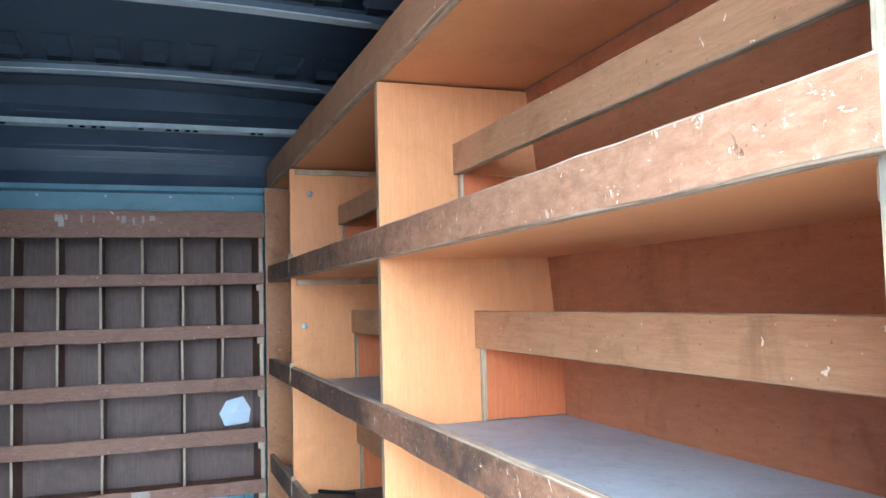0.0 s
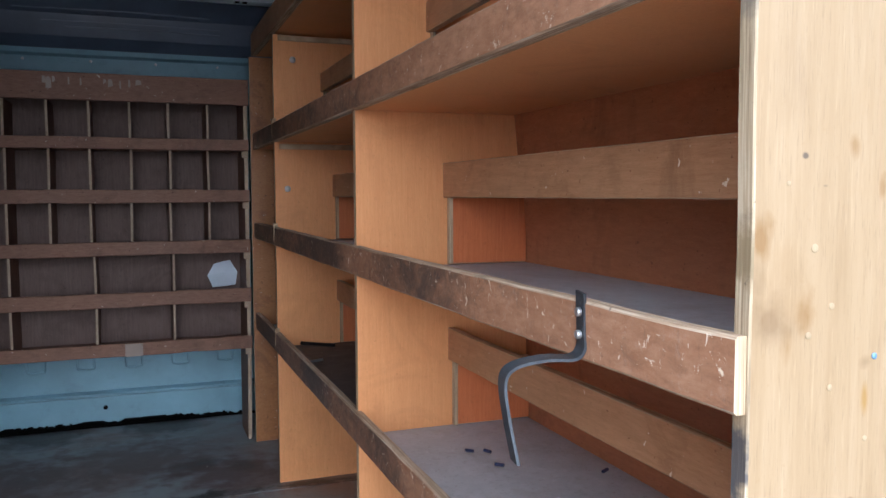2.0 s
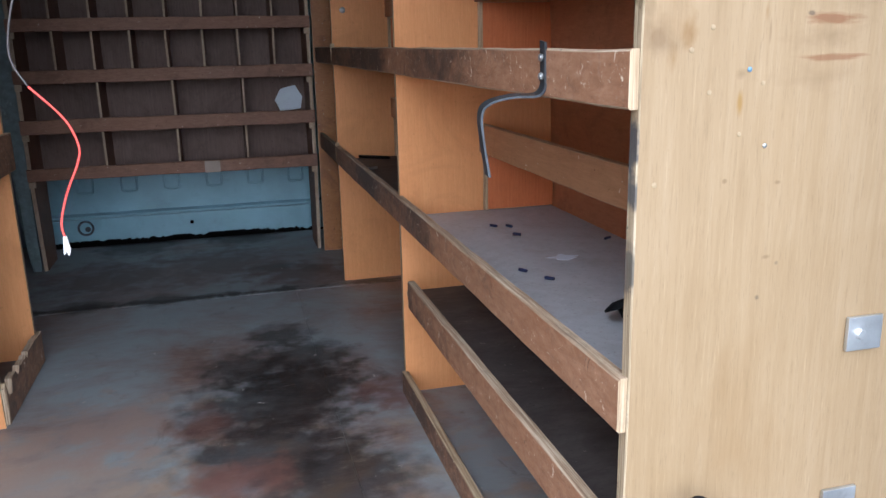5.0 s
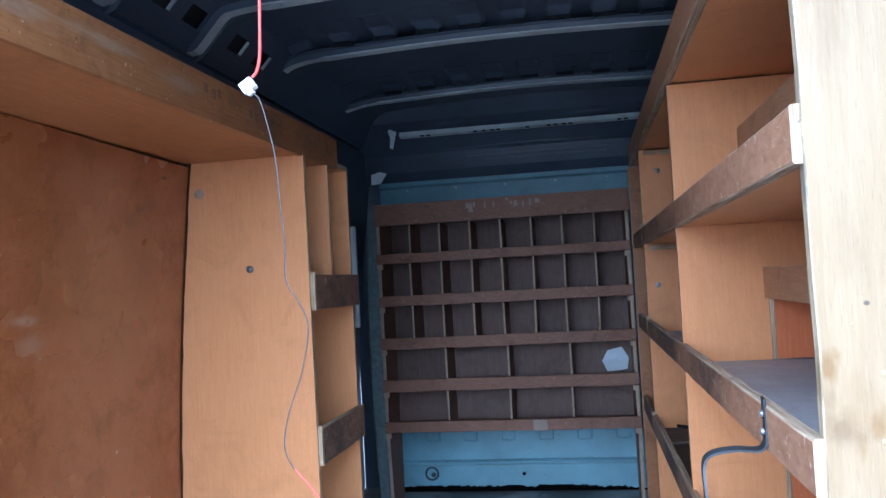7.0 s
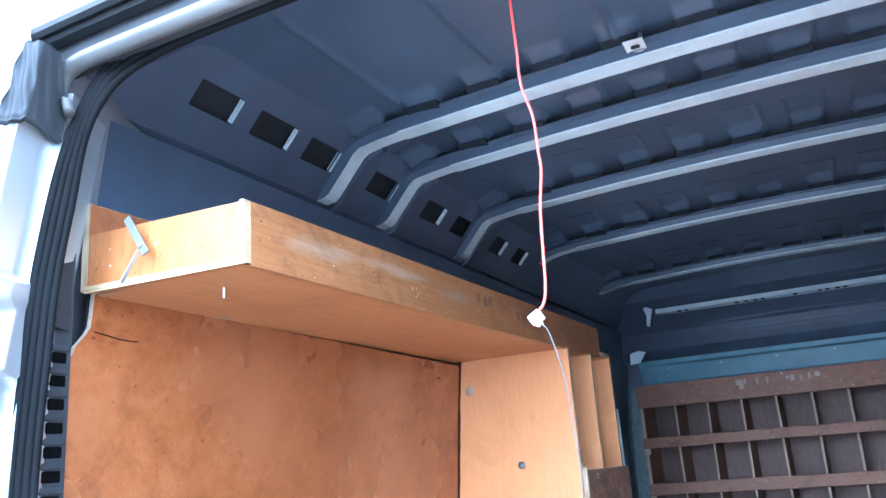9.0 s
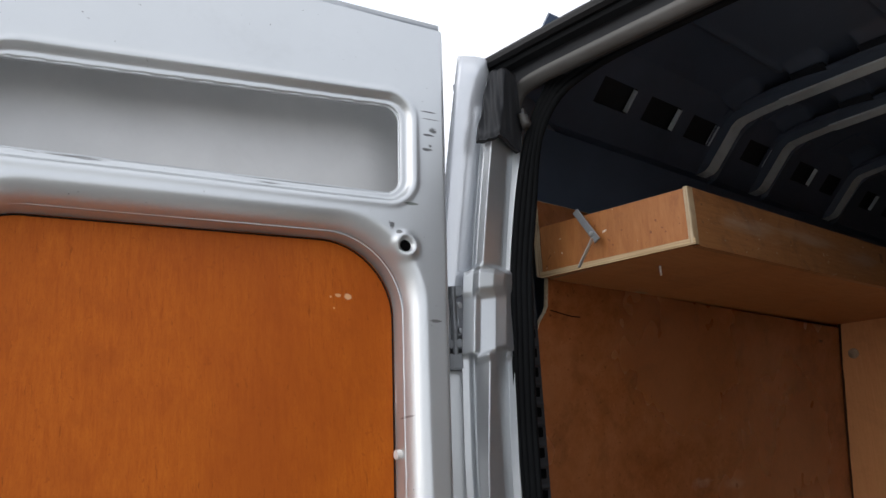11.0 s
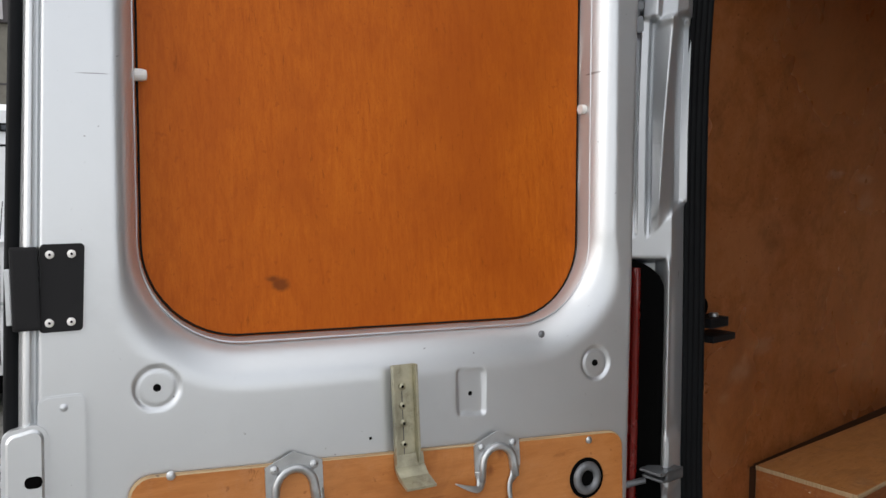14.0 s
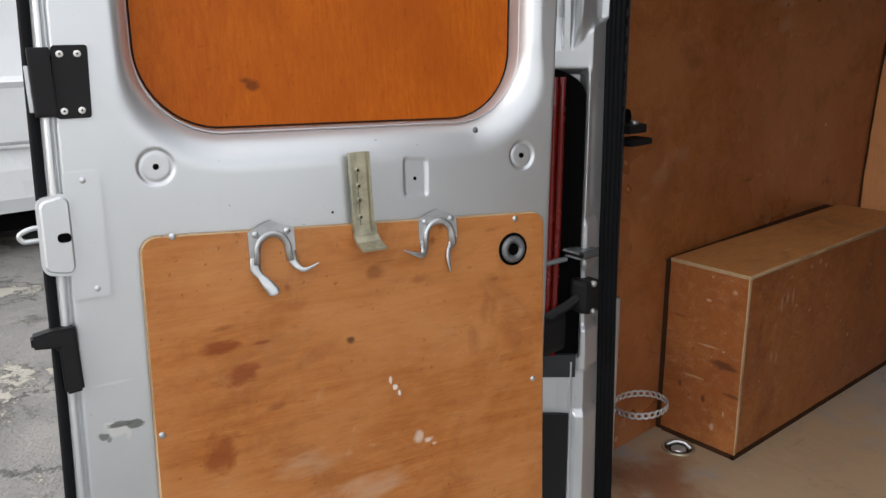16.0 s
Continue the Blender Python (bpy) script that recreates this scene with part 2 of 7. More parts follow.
def floor_mat():
    """Worn van floor: brown ply under blue-grey dust, with oily black patches and pale chips."""
    m, t, b, vec = mat_base("stained_plywood_floor", 0.5)
    g = n_noise(t, n_map(t, vec, (9, 26, 4)), 2.0, 7.0, 0.7, 0.3)
    col = n_ramp(t, g, ((0.3, (0.155, 0.10, 0.085)), (0.55, (0.205, 0.14, 0.12)), (0.75, (0.26, 0.185, 0.16))))
    wipe = n_noise(t, n_map(t, vec, (2.0, 2.4, 1)), 1.3, 9.0, 0.68, 0.4)
    dust = n_step(t, wipe, 0.34, 0.58)
    col = n_mix(t, n_math(t, "MULTIPLY", dust, 0.92), col, (0.27, 0.315, 0.34))
    for place, size, paint in (((-0.35, 0.35, 0), 1.15, (0.35, 0.25, 0.16)), ((-0.50, 0.45, 0), 0.75, (0.36, 0.25, 0.15)), ((-0.30, 0.10, 0), 0.6, (0.37, 0.27, 0.175)), ((0.05, 0.25, 0), 0.5, (0.33, 0.235, 0.155)), ((-0.72, 0.24, 0), 0.13, (0.19, 0.065, 0.028)), ((-0.66, 0.20, 0), 0.08, (0.23, 0.10, 0.05)), ((-0.42, 1.20, 0), 0.30, (0.33, 0.28, 0.25)), ((-0.25, 1.42, 0), 0.2, (0.30, 0.22, 0.19)),
                               ((0.12, 1.45, 0), 0.26, (0.020, 0.016, 0.015)), ((0.10, 1.22, 0), 0.24, (0.022, 0.016, 0.015)), ((0.05, 1.70, 0), 0.16, (0.024, 0.019, 0.018)), ((0.22, 1.72, 0), 0.18, (0.022, 0.018, 0.017)), ((0.17, 1.93, 0), 0.12, (0.03, 0.025, 0.024)), ((0.22, 1.05, 0), 0.2, (0.022, 0.017, 0.016)), ((0.20, 1.55, 0), 0.2, (0.020, 0.016, 0.015)), ((-0.05, 1.38, 0), 0.10, (0.12, 0.06, 0.05)), ((0.02, 1.10, 0), 0.13, (0.19, 0.095, 0.08)), ((0.40, 1.42, 0), 0.12, (0.15, 0.07, 0.06)),
                               ((0.20, 2.72, 0), 0.10, (0.025, 0.016, 0.014)), ((0.35, 2.65, 0), 0.08, (0.03, 0.018, 0.015)), ((0.1, 3.30, 0), 0.2, (0.016, 0.012, 0.011)), ((-0.35, 3.28, 0), 0.22, (0.016, 0.012, 0.011)),
                               ((-0.46, 2.41, 0), 0.10, (0.018, 0.013, 0.012)), ((-0.20, 2.41, 0), 0.09, (0.018, 0.013, 0.012)), ((0.3, 2.6, 0), 0.25, (0.125, 0.075, 0.066)), ((-0.4, 2.75, 0), 0.34, (0.105, 0.07, 0.066)), ((0.0, 2.85, 0), 0.34, (0.115, 0.075, 0.068))):
        oily = paint[0] < 0.04
        mask = n_blot(t, vec, place, size, 0.55 if oily else 0.7, 16.0 if oily else 13.0, 1.3 if oily else 2.2)
        col = n_mix(t, n_math(t, "MULTIPLY", mask, 0.76 if oily else 0.8), col, paint)
    sep = t.nodes.new("ShaderNodeSeparateXYZ")
    t.links.new(vec, sep.inputs[0])
    off = n_math(t, "ABSOLUTE", n_math(t, "SUBTRACT", sep.outputs[1], 2.405), 0.0)
    joint = n_step(t, n_math(t, "ADD", off, n_math(t, "MULTIPLY", n_noise(t, vec, 6.0, 8.0, 0.75, 0.6), 0.24)), 0.150, 0.118)
    col = n_mix(t, n_math(t, "MULTIPLY", joint, 0.92), col, (0.014, 0.011, 0.010))
    smear = n_step(t, n_noise(t, n_map(t, vec, (5, 3.5, 1)), 2.0, 9.0, 0.8, 1.0), 0.57, 0.70)
    col = n_mix(t, n_math(t, "MULTIPLY", smear, 0.5), col, (0.05, 0.04, 0.036))
    rub = n_step(t, n_noise(t, n_map(t, vec, (14, 30, 1)), 2.0, 9.0, 0.82), 0.57, 0.72)
    col = n_mix(t, n_math(t, "MULTIPLY", rub, 0.35), col, (0.36, 0.32, 0.30))
    scrape = n_step(t, n_noise(t, n_map(t, vec, (6, 70, 1), (0, 0, 0.15)), 2.0, 3.0), 0.71, 0.73)
    col = n_mix(t, n_math(t, "MULTIPLY", scrape, 0.45), col, (0.38, 0.34, 0.31))
    chip = n_step(t, n_noise(t, n_map(t, vec, (1, 0.6, 1)), 30.0, 7.0, 0.78, 0.8), 0.668, 0.68)
    col = n_mix(t, chip, col, (0.52, 0.47, 0.44))
    t.links.new(col, b.inputs["Base Color"])
    b.inputs["Specular IOR Level"].default_value = 0.5
    t.links.new(n_math(t, "ADD", n_math(t, "MULTIPLY", wipe, 0.5), 0.22), b.inputs["Roughness"])
    n_bump(t, b, n_math(t, "ADD", g, n_noise(t, vec, 30.0, 6.0)), 0.5, 0.002)
    return m


M = {}
M["laminate"] = timber("orange_veneer", ((0.59, 0.258, 0.102), (0.645, 0.295, 0.121), (0.69, 0.333, 0.145)), (60, 60, 3), 0.45, 0.28, (0.38, 0.16, 0.06), tone=1.6, bump=0.06, gloss=0.2)
M["red_ply"] = timber("red_veneer", ((0.44, 0.12, 0.042), (0.52, 0.155, 0.056), (0.57, 0.19, 0.075)), (110, 110, 3), 0.4, 0.12, (0.15, 0.06, 0.03), tone=1.5, bump=0.12)
M["rail"] = grimy("dirty_plywood_rail")
M["rail_upper"] = grimy("worn_plywood_rail", 0.9, 0.34, 0.14, 1.15)
M["rail_clean"] = timber("plywood_lip", ((0.36, 0.19, 0.095), (0.43, 0.24, 0.125), (0.50, 0.29, 0.16)), (30, 5, 60), 0.55, 0.45, (0.17, 0.075, 0.035), specks=0.25, tone=3.0)
M["fascia"] = timber("brown_fascia_and_shaded_panel", ((0.25, 0.100, 0.034), (0.32, 0.138, 0.050), (0.38, 0.176, 0.070)), (30, 3, 60), 0.42, 0.6, (0.12, 0.05, 0.028), specks=0.08, tone=2.5, gloss=0.3,
                     blots=(((-0.5, 0.40, 1.41), 0.04, (0.42, 0.33, 0.25), (1, 0.35, 2), 0.45, 0.9), ((-0.5, 0.62, 1.42), 0.04, (0.40, 0.32, 0.25), (1, 0.3, 2), 0.4, 0.9), ((-0.5, 0.85, 1.41), 0.04, (0.34, 0.28, 0.23), (1, 0.4, 2), 0.4, 0.9), ((-0.5, 1.25, 1.42), 0.05, (0.10, 0.06, 0.045), (1, 0.4, 1), 0.5, 0.9), ((-0.5, 1.55, 1.42), 0.06, (0.09, 0.05, 0.035), (1, 0.5, 1), 0.5, 0.9), ((-0.6, 0.2, 1.41), 0.03, (0.5, 0.4, 0.3), (1, 1, 1.5), 0.3, 0.9)))
M["back_ply"] = timber("brown_back_panel", ((0.34, 0.125, 0.056), (0.40, 0.16, 0.074), (0.46, 0.195, 0.095)), (30, 6, 30), 0.45, 0.45, (0.15, 0.05, 0.024), tone=2.0)
M["wall_ply"] = timber("brown_wall_plywood", ((0.225, 0.066, 0.018), (0.295, 0.096, 0.029), (0.35, 0.128, 0.045)), (40, 5, 5), 0.26, 0.4, (0.10, 0.03, 0.012), specks=0.0, tone=2.2, gloss=0.9, fuzz=0.0, scuff=0.28, scuff_col=(0.44, 0.27, 0.17), cloud=(0.36, 0.14, 0.055),
                       blots=(((-0.83, 1.029, 1.321), 0.012, (0.07, 0.025, 0.012), (1, 0.6, 2.2), 0.8, 0.7), ((-0.83, 1.20, 1.316), 0.014, (0.08, 0.028, 0.014), (1, 0.5, 2.4), 0.75, 0.7), ((-0.83, 1.36, 1.317), 0.012, (0.06, 0.022, 0.012), (1, 0.6, 2.0), 0.8, 0.7),
                              ((-0.86, 0.776, 0.559), 0.016, (0.10, 0.032, 0.014), (1, 0.5, 2.6), 0.7, 0.8), ((-0.86, 0.83, 0.563), 0.010, (0.50, 0.33, 0.22), (1, 0.6, 2.5), 0.6, 0.8), ((-0.86, 0.39, 0.645), 0.022, (0.46, 0.28, 0.17), (1, 1.6, 0.8), 0.45, 1.0),
                              ((-0.845, 0.84, 0.98), 0.03, (0.52, 0.38, 0.27), (1, 0.5, 1.6), 0.35, 0.8), ((-0.845, 0.70, 0.99), 0.025, (0.52, 0.38, 0.27), (1, 0.5, 1.6), 0.3, 0.8), ((-0.845, 0.86, 0.93), 0.03, (0.5, 0.36, 0.26), (1, 0.7, 1), 0.25, 0.9), ((-0.845, 0.76, 0.91), 0.008, (0.7, 0.6, 0.5), (1, 1, 1.5), 0.8, 0.5),
                              ((-0.845, 0.38, 0.62), 0.035, (0.44, 0.26, 0.15), (1, 0.8, 1.2), 0.4, 0.8), ((-0.845, 0.33, 0.58), 0.02, (0.42, 0.25, 0.14), (1, 0.6, 1.6), 0.4, 0.8), ((-0.845, 0.45, 0.66), 0.03, (0.40, 0.24, 0.14), (1, 0.5, 1.5), 0.3, 0.9), ((-0.845, 0.30, 1.22), 0.03, (0.05, 0.02, 0.012), (1, 0.4, 3), 0.7, 0.6)))
BOX_MARKS = []
PALE, SOOT = (0.50, 0.37, 0.27), (0.085, 0.03, 0.015)
for y, z, size, sy, sz, power in ((0.60, 0.345, 0.012, 1.6, 0.6, 0.6), (0.575, 0.33, 0.010, 2.2, 0.5, 0.55), (0.625, 0.335, 0.012, 2.0, 0.5, 0.5), (0.55, 0.215, 0.012, 1.5, 0.7, 0.6), (0.575, 0.205, 0.010, 2.0, 0.6, 0.5),
                                  (0.74, 0.40, 0.010, 1.0, 1.4, 0.6), (0.70, 0.395, 0.007, 0.8, 1.6, 0.5), (0.77, 0.385, 0.008, 1.0, 1.6, 0.5), (0.792, 0.303, 0.006, 1.6, 0.9, 0.8), (0.61, 0.39, 0.008, 0.6, 2.0, 0.4)):
    BOX_MARKS.append(((-0.641, y, z), size * 1.2, PALE, (1, sy * 1.3, sz), power * 0.85, 0.7))
for x, z, size, sx, sz, power, paint in ((-0.731, 0.353, 0.006, 0.8, 1.6, 0.7, PALE), (-0.67, 0.385, 0.007, 1, 1, 0.5, PALE), (-0.686, 0.213, 0.020, 0.6, 1.7, 0.8, SOOT), (-0.727, 0.118, 0.007, 1.4, 0.7, 0.9, SOOT), (-0.789, 0.137, 0.008, 1.4, 0.8, 0.8, SOOT),
                                         (-0.66, 0.15, 0.014, 0.5, 2.6, 0.7, SOOT), (-0.722, 0.248, 0.012, 0.4, 3.5, 0.6, PALE), (-0.76, 0.165, 0.012, 0.4, 3.0, 0.6, (0.5, 0.3, 0.15)), (-0.70, 0.06, 0.008, 1.2, 0.7, 0.6, PALE), (-0.80, 0.30, 0.012, 0.6, 2.5, 0.5, SOOT), (-0.675, 0.10, 0.006, 2.0, 0.6, 0.6, PALE)):
    BOX_MARKS.append(((x, 0.427, z), size, paint, (sx, 1, sz), power, 0.5))
M["box_ply"] = timber("scuffed_box_plywood", ((0.245, 0.075, 0.02), (0.315, 0.11, 0.031), (0.37, 0.142, 0.046)), (14, 8, 8), 0.42, 0.5, (0.11, 0.036, 0.014), specks=0.05, tone=3.5, gloss=0.3, wear=0.05, blots=BOX_MARKS, scuff=0.75, scuff_col=(0.48, 0.33, 0.23), cloud=(0.22, 0.062, 0.018))
STAINS = []
OCHRE, BROWN, RUST, DARK = (0.175, 0.092, 0.028), (0.145, 0.088, 0.042), (0.16, 0.06, 0.022), (0.05, 0.04, 0.032)
for x, z, size, paint, sx, sz, power, soft in (
        (0.449, 0.906, 0.016, OCHRE, 1.3, 0.7, 0.75, 0.7), (0.458, 0.848, 0.026, BROWN, 1.0, 0.9, 0.65, 0.9), (0.448, 0.870, 0.016, BROWN, 1.5, 0.6, 0.55, 0.9),
        (0.491, 0.853, 0.016, OCHRE, 1.4, 0.7, 0.7, 0.8), (0.476, 0.828, 0.012, OCHRE, 2.0, 0.6, 0.55, 0.9), (0.470, 0.875, 0.030, OCHRE, 1.0, 0.8, 0.3, 1.0),
        (0.655, 0.864, 0.022, RUST, 0.55, 3.2, 0.75, 0.6), (0.655, 0.826, 0.022, RUST, 0.5, 4.5, 0.65, 0.6), (0.65, 0.845, 0.030, BROWN, 0.6, 1.6, 0.45, 1.0),
        (0.645, 0.805, 0.030, BROWN, 0.6, 1.4, 0.35, 1.0), (0.628, 0.869, 0.004, DARK, 1.0, 1.6, 0.6, 0.6), (0.68, 0.885, 0.04, BROWN, 0.6, 1.4, 0.35, 1.0),
        (0.488, 0.969, 0.0035, DARK, 1.0, 1.2, 0.8, 0.5), (0.589, 0.984, 0.004, DARK, 0.7, 2.2, 0.7, 0.5), (0.626, 0.959, 0.003, DARK, 1.0, 1.0, 0.85, 0.4),
        (0.623, 0.953, 0.007, BROWN, 0.8, 1.8, 0.6, 0.8), (0.508, 0.947, 0.003, DARK, 0.7, 2.0, 0.5, 0.6), (0.535, 0.978, 0.009, OCHRE, 1.2, 0.8, 0.6, 0.8),
        (0.564, 0.944, 0.007, OCHRE, 1.6, 0.6, 0.6, 0.7), (0.580, 0.930, 0.011, BROWN, 1.3, 0.7, 0.55, 0.8), (0.570, 0.956, 0.007, OCHRE, 0.8, 1.6, 0.45, 0.8),
        (0.577, 0.871, 0.006, OCHRE, 2.4, 0.5, 0.5, 0.8), (0.582, 0.851, 0.005, BROWN, 3.0, 0.4, 0.5, 0.8), (0.553, 0.784, 0.007, (0.22, 0.12, 0.025), 1.8, 0.5, 0.75, 0.7),
        (0.552, 0.812, 0.007, BROWN, 1.0, 1.2, 0.5, 0.8), (0.604, 0.70, 0.004, BROWN, 0.8, 1.4, 0.6, 0.7), (0.597, 0.62, 0.005, BROWN, 0.7, 1.6, 0.6, 0.7), (0.611, 0.612, 0.003, DARK, 1, 1, 0.4, 0.6),
        (0.590, 0.575, 0.003, DARK, 1, 1, 0.5, 0.6), (0.541, 0.705, 0.003, BROWN, 1, 1, 0.6, 0.6), (0.475, 1.02, 0.03, BROWN, 1.6, 0.5, 0.3, 1.0), (0.47, 1.25, 0.04, BROWN, 1.6, 0.5, 0.3, 1.0), (0.58, 0.40, 0.06, OCHRE, 1.0, 0.4, 0.25, 1.0)):
    STAINS.append(((x, 0.29, z), size, paint, (sx, 1, sz), power, soft))
M["pale_ply"] = timber("pale_end_panel", ((0.240, 0.163, 0.087), (0.276, 0.193, 0.108), (0.308, 0.223, 0.134)), (26, 26, 1.6), 0.5, 0.14, (0.23, 0.145, 0.065), tone=2.6, bump=0.1, blots=STAINS)
M["edge"] = timber("plywood_edge", ((0.36, 0.27, 0.175), (0.49, 0.39, 0.27), (0.58, 0.49, 0.36)), (60, 60, 60), 0.75, 0.4, (0.18, 0.12, 0.075), tone=8.0, bump=0.6)
M["dust"] = timber("dusty_grey_shelf_top", ((0.35, 0.36, 0.385), (0.41, 0.425, 0.455), (0.46, 0.475, 0.505)), (5, 4, 8), 0.5, 0.3, (0.24, 0.17, 0.14), specks=0.0, tone=3.0, gloss=0.4, bump=0.05)
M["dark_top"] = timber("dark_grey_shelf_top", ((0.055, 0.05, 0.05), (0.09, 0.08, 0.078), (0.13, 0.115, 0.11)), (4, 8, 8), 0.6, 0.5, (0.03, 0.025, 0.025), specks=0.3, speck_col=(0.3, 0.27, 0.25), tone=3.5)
M["unit"] = timber("brown_pigeonhole_ply", ((0.145, 0.07, 0.043), (0.20, 0.10, 0.064), (0.25, 0.132, 0.088)), (12, 60, 60), 0.6, 0.45, (0.05, 0.025, 0.018), specks=0.25, speck_col=(0.5, 0.42, 0.34), tone=4.0)
M["unit_back"] = timber("grey_brown_pigeonhole_back", ((0.105, 0.066, 0.054), (0.138, 0.09, 0.075), (0.17, 0.115, 0.098)), (50, 50, 4), 0.65, 0.4, (0.05, 0.03, 0.025), tone=6.0)
M["unit_edge"] = timber("worn_divider_edge", ((0.27, 0.19, 0.13), (0.37, 0.28, 0.20), (0.46, 0.37, 0.28)), (80, 80, 30), 0.75, 0.4, (0.1, 0.06, 0.04), tone=9.0)
M["floor"] = floor_mat()
M["seam"] = painted("black_floor_seam", (0.012, 0.01, 0.009), 0.8)
M["door_ply"] = timber("varnished_orange_door_panel", ((0.375, 0.075, 0.005), (0.47, 0.106, 0.008), (0.535, 0.134, 0.011)), (48, 7, 20), 0.45, 0.32, (0.31, 0.062, 0.006), tone=3.5, gloss=0.12, bump=0.12, cloud=(0.36, 0.072, 0.006), checks=0.45,
                       blots=(((-0.606, 0.873, -0.05), 0.010, (0.14, 0.035, 0.008), (0.9, 1.1, 1), 0.8, 0.6), ((-0.614, 0.880, -0.05), 0.007, (0.14, 0.035, 0.008), (0.7, 1.4, 1), 0.8, 0.6), ((-0.237, 1.303, -0.05), 0.0062, (0.74, 0.42, 0.22), (0.9, 1.2, 1), 0.9, 0.3), ((-0.2515, 1.3035, -0.05), 0.0042, (0.74, 0.38, 0.18), (0.8, 1.4, 1), 0.9, 0.3), ((-0.262, 1.301, -0.05), 0.0022, (0.7, 0.35, 0.15)), ((-0.258, 1.285, -0.05), 0.0018, (0.7, 0.35, 0.15))))
M["door_low_ply"] = timber("scuffed_lower_door_panel", ((0.30, 0.088, 0.017), (0.39, 0.134, 0.030), (0.47, 0.182, 0.050)), (3, 26, 20), 0.45, 0.4, (0.22, 0.07, 0.02), tone=3.0, wear=0.015, gloss=0.25, scuff=0.35, scuff_col=(0.62, 0.42, 0.27), cloud=(0.55, 0.245, 0.088), checks=0.3,
                           blots=(((-0.70, 0.535, 0.006), 0.018, (0.20, 0.042, 0.008), (0.6, 1.7, 1), 0.75, 0.5), ((-0.675, 0.49, 0.006), 0.020, (0.20, 0.042, 0.008), (0.7, 1.3, 1), 0.75, 0.5), ((-0.64, 0.53, 0.006), 0.008, (0.20, 0.042, 0.008), (0.5, 2, 1), 0.7, 0.5), ((-0.71, 0.385, 0.006), 0.030, (0.20, 0.042, 0.008), (1, 0.9, 1), 0.7, 0.6), ((-0.515, 0.508, 0.006), 0.008, (0.08, 0.03, 0.015)), ((-0.63, 0.435, 0.006), 0.010, (0.22, 0.06, 0.02), (0.6, 1.4, 1), 0.6, 0.6),
                                  ((-0.285, 0.52, 0.006), 0.026, (0.21, 0.07, 0.028), (1.6, 0.9, 1), 0.5, 0.7), ((-0.31, 0.47, 0.006), 0.022, (0.25, 0.085, 0.034), (1.6, 0.7, 1), 0.45, 0.8), ((-0.47, 0.60, 0.006), 0.016, (0.2, 0.065, 0.02), (0.8, 1.2, 1), 0.6, 0.6), ((-0.40, 0.58, 0.006), 0.014, (0.24, 0.08, 0.025), (0.8, 1.2, 1), 0.6, 0.6), ((-0.444, 0.412, 0.006), 0.005, (0.76, 0.72, 0.68), (1.3, 0.7, 1), 0.9, 0.3), ((-0.450, 0.422, 0.006), 0.006, (0.76, 0.70, 0.65), (1.0, 0.9, 1), 0.9, 0.3), ((-0.457, 0.434, 0.006), 0.005, (0.74, 0.6, 0.5), (1.4, 0.7, 1), 0.9, 0.3), ((-0.415, 0.335, 0.006), 0.010, (0.72, 0.62, 0.52), (1.1, 0.8, 1), 0.6, 0.5), ((-0.40, 0.325, 0.006), 0.008, (0.74, 0.66, 0.58), (0.8, 1.3, 1), 0.7, 0.4), ((-0.39, 0.317, 0.006), 0.006, (0.70, 0.58, 0.46), (0.7, 1.6, 1), 0.7, 0.4),
                                  ((-0.60, 0.34, 0.006), 0.03, (0.55, 0.36, 0.22), (0.5, 1.6, 1), 0.4, 0.9), ((-0.50, 0.27, 0.006), 0.04, (0.55, 0.38, 0.25), (0.5, 1.4, 1), 0.45, 0.9), ((-0.66, 0.24, 0.006), 0.04, (0.24, 0.09, 0.04), (0.6, 1.2, 1), 0.5, 0.9), ((-0.76, 0.30, 0.006), 0.02, (0.5, 0.36, 0.26), (0.8, 1, 1), 0.4, 0.9), ((-0.36, 0.655, 0.006), 0.007, (0.14, 0.035, 0.012), (1, 0.8, 1), 0.6, 0.6), ((-0.375, 0.635, 0.006), 0.006, (0.14, 0.035, 0.012), (1, 0.7, 1), 0.6, 0.6), ((-0.60, 0.60, 0.006), 0.006, (0.16, 0.04, 0.012), (1, 0.7, 1), 0.6, 0.6), ((-0.69, 0.56, 0.006), 0.010, (0.17, 0.04, 0.012), (0.5, 2, 1), 0.5, 0.7), ((-0.25, 0.60, 0.006), 0.012, (0.15, 0.05, 0.02), (0.8, 1.4, 1), 0.6, 0.7), ((-0.27, 0.56, 0.006), 0.010, (0.15, 0.05, 0.02), (0.7, 1.6, 1), 0.6, 0.7)))
M["silver"] = painted("silver_van_paint", (0.58, 0.605, 0.625), 0.40, 0.7, 0.05, 0.12, (0.3, 0.3, 0.3), 3.0, 0.03, 0.5, 0.25, (0.25, 0.25, 0.26))
# body silver made paler and bluer: sky light put into the colour
M["sky_lit_paint"] = painted("glossy_sky_lit_paint", (0.74, 0.77, 0.82), 0.22, 0.35, 0.04, 0.1, (0.3, 0.3, 0.3))
M["end_ply"] = timber("orange_end_board", ((0.26, 0.092, 0.026), (0.33, 0.126, 0.037), (0.39, 0.16, 0.052)), (30, 30, 4), 0.45, 0.5, (0.13, 0.045, 0.015), specks=0.03, tone=2.5, gloss=0.3)
M["bare_skin"] = painted("grey_inner_skin", (0.66, 0.665, 0.665), 0.5, 0.1, 0.08, 0.1, (0.25, 0.25, 0.25))
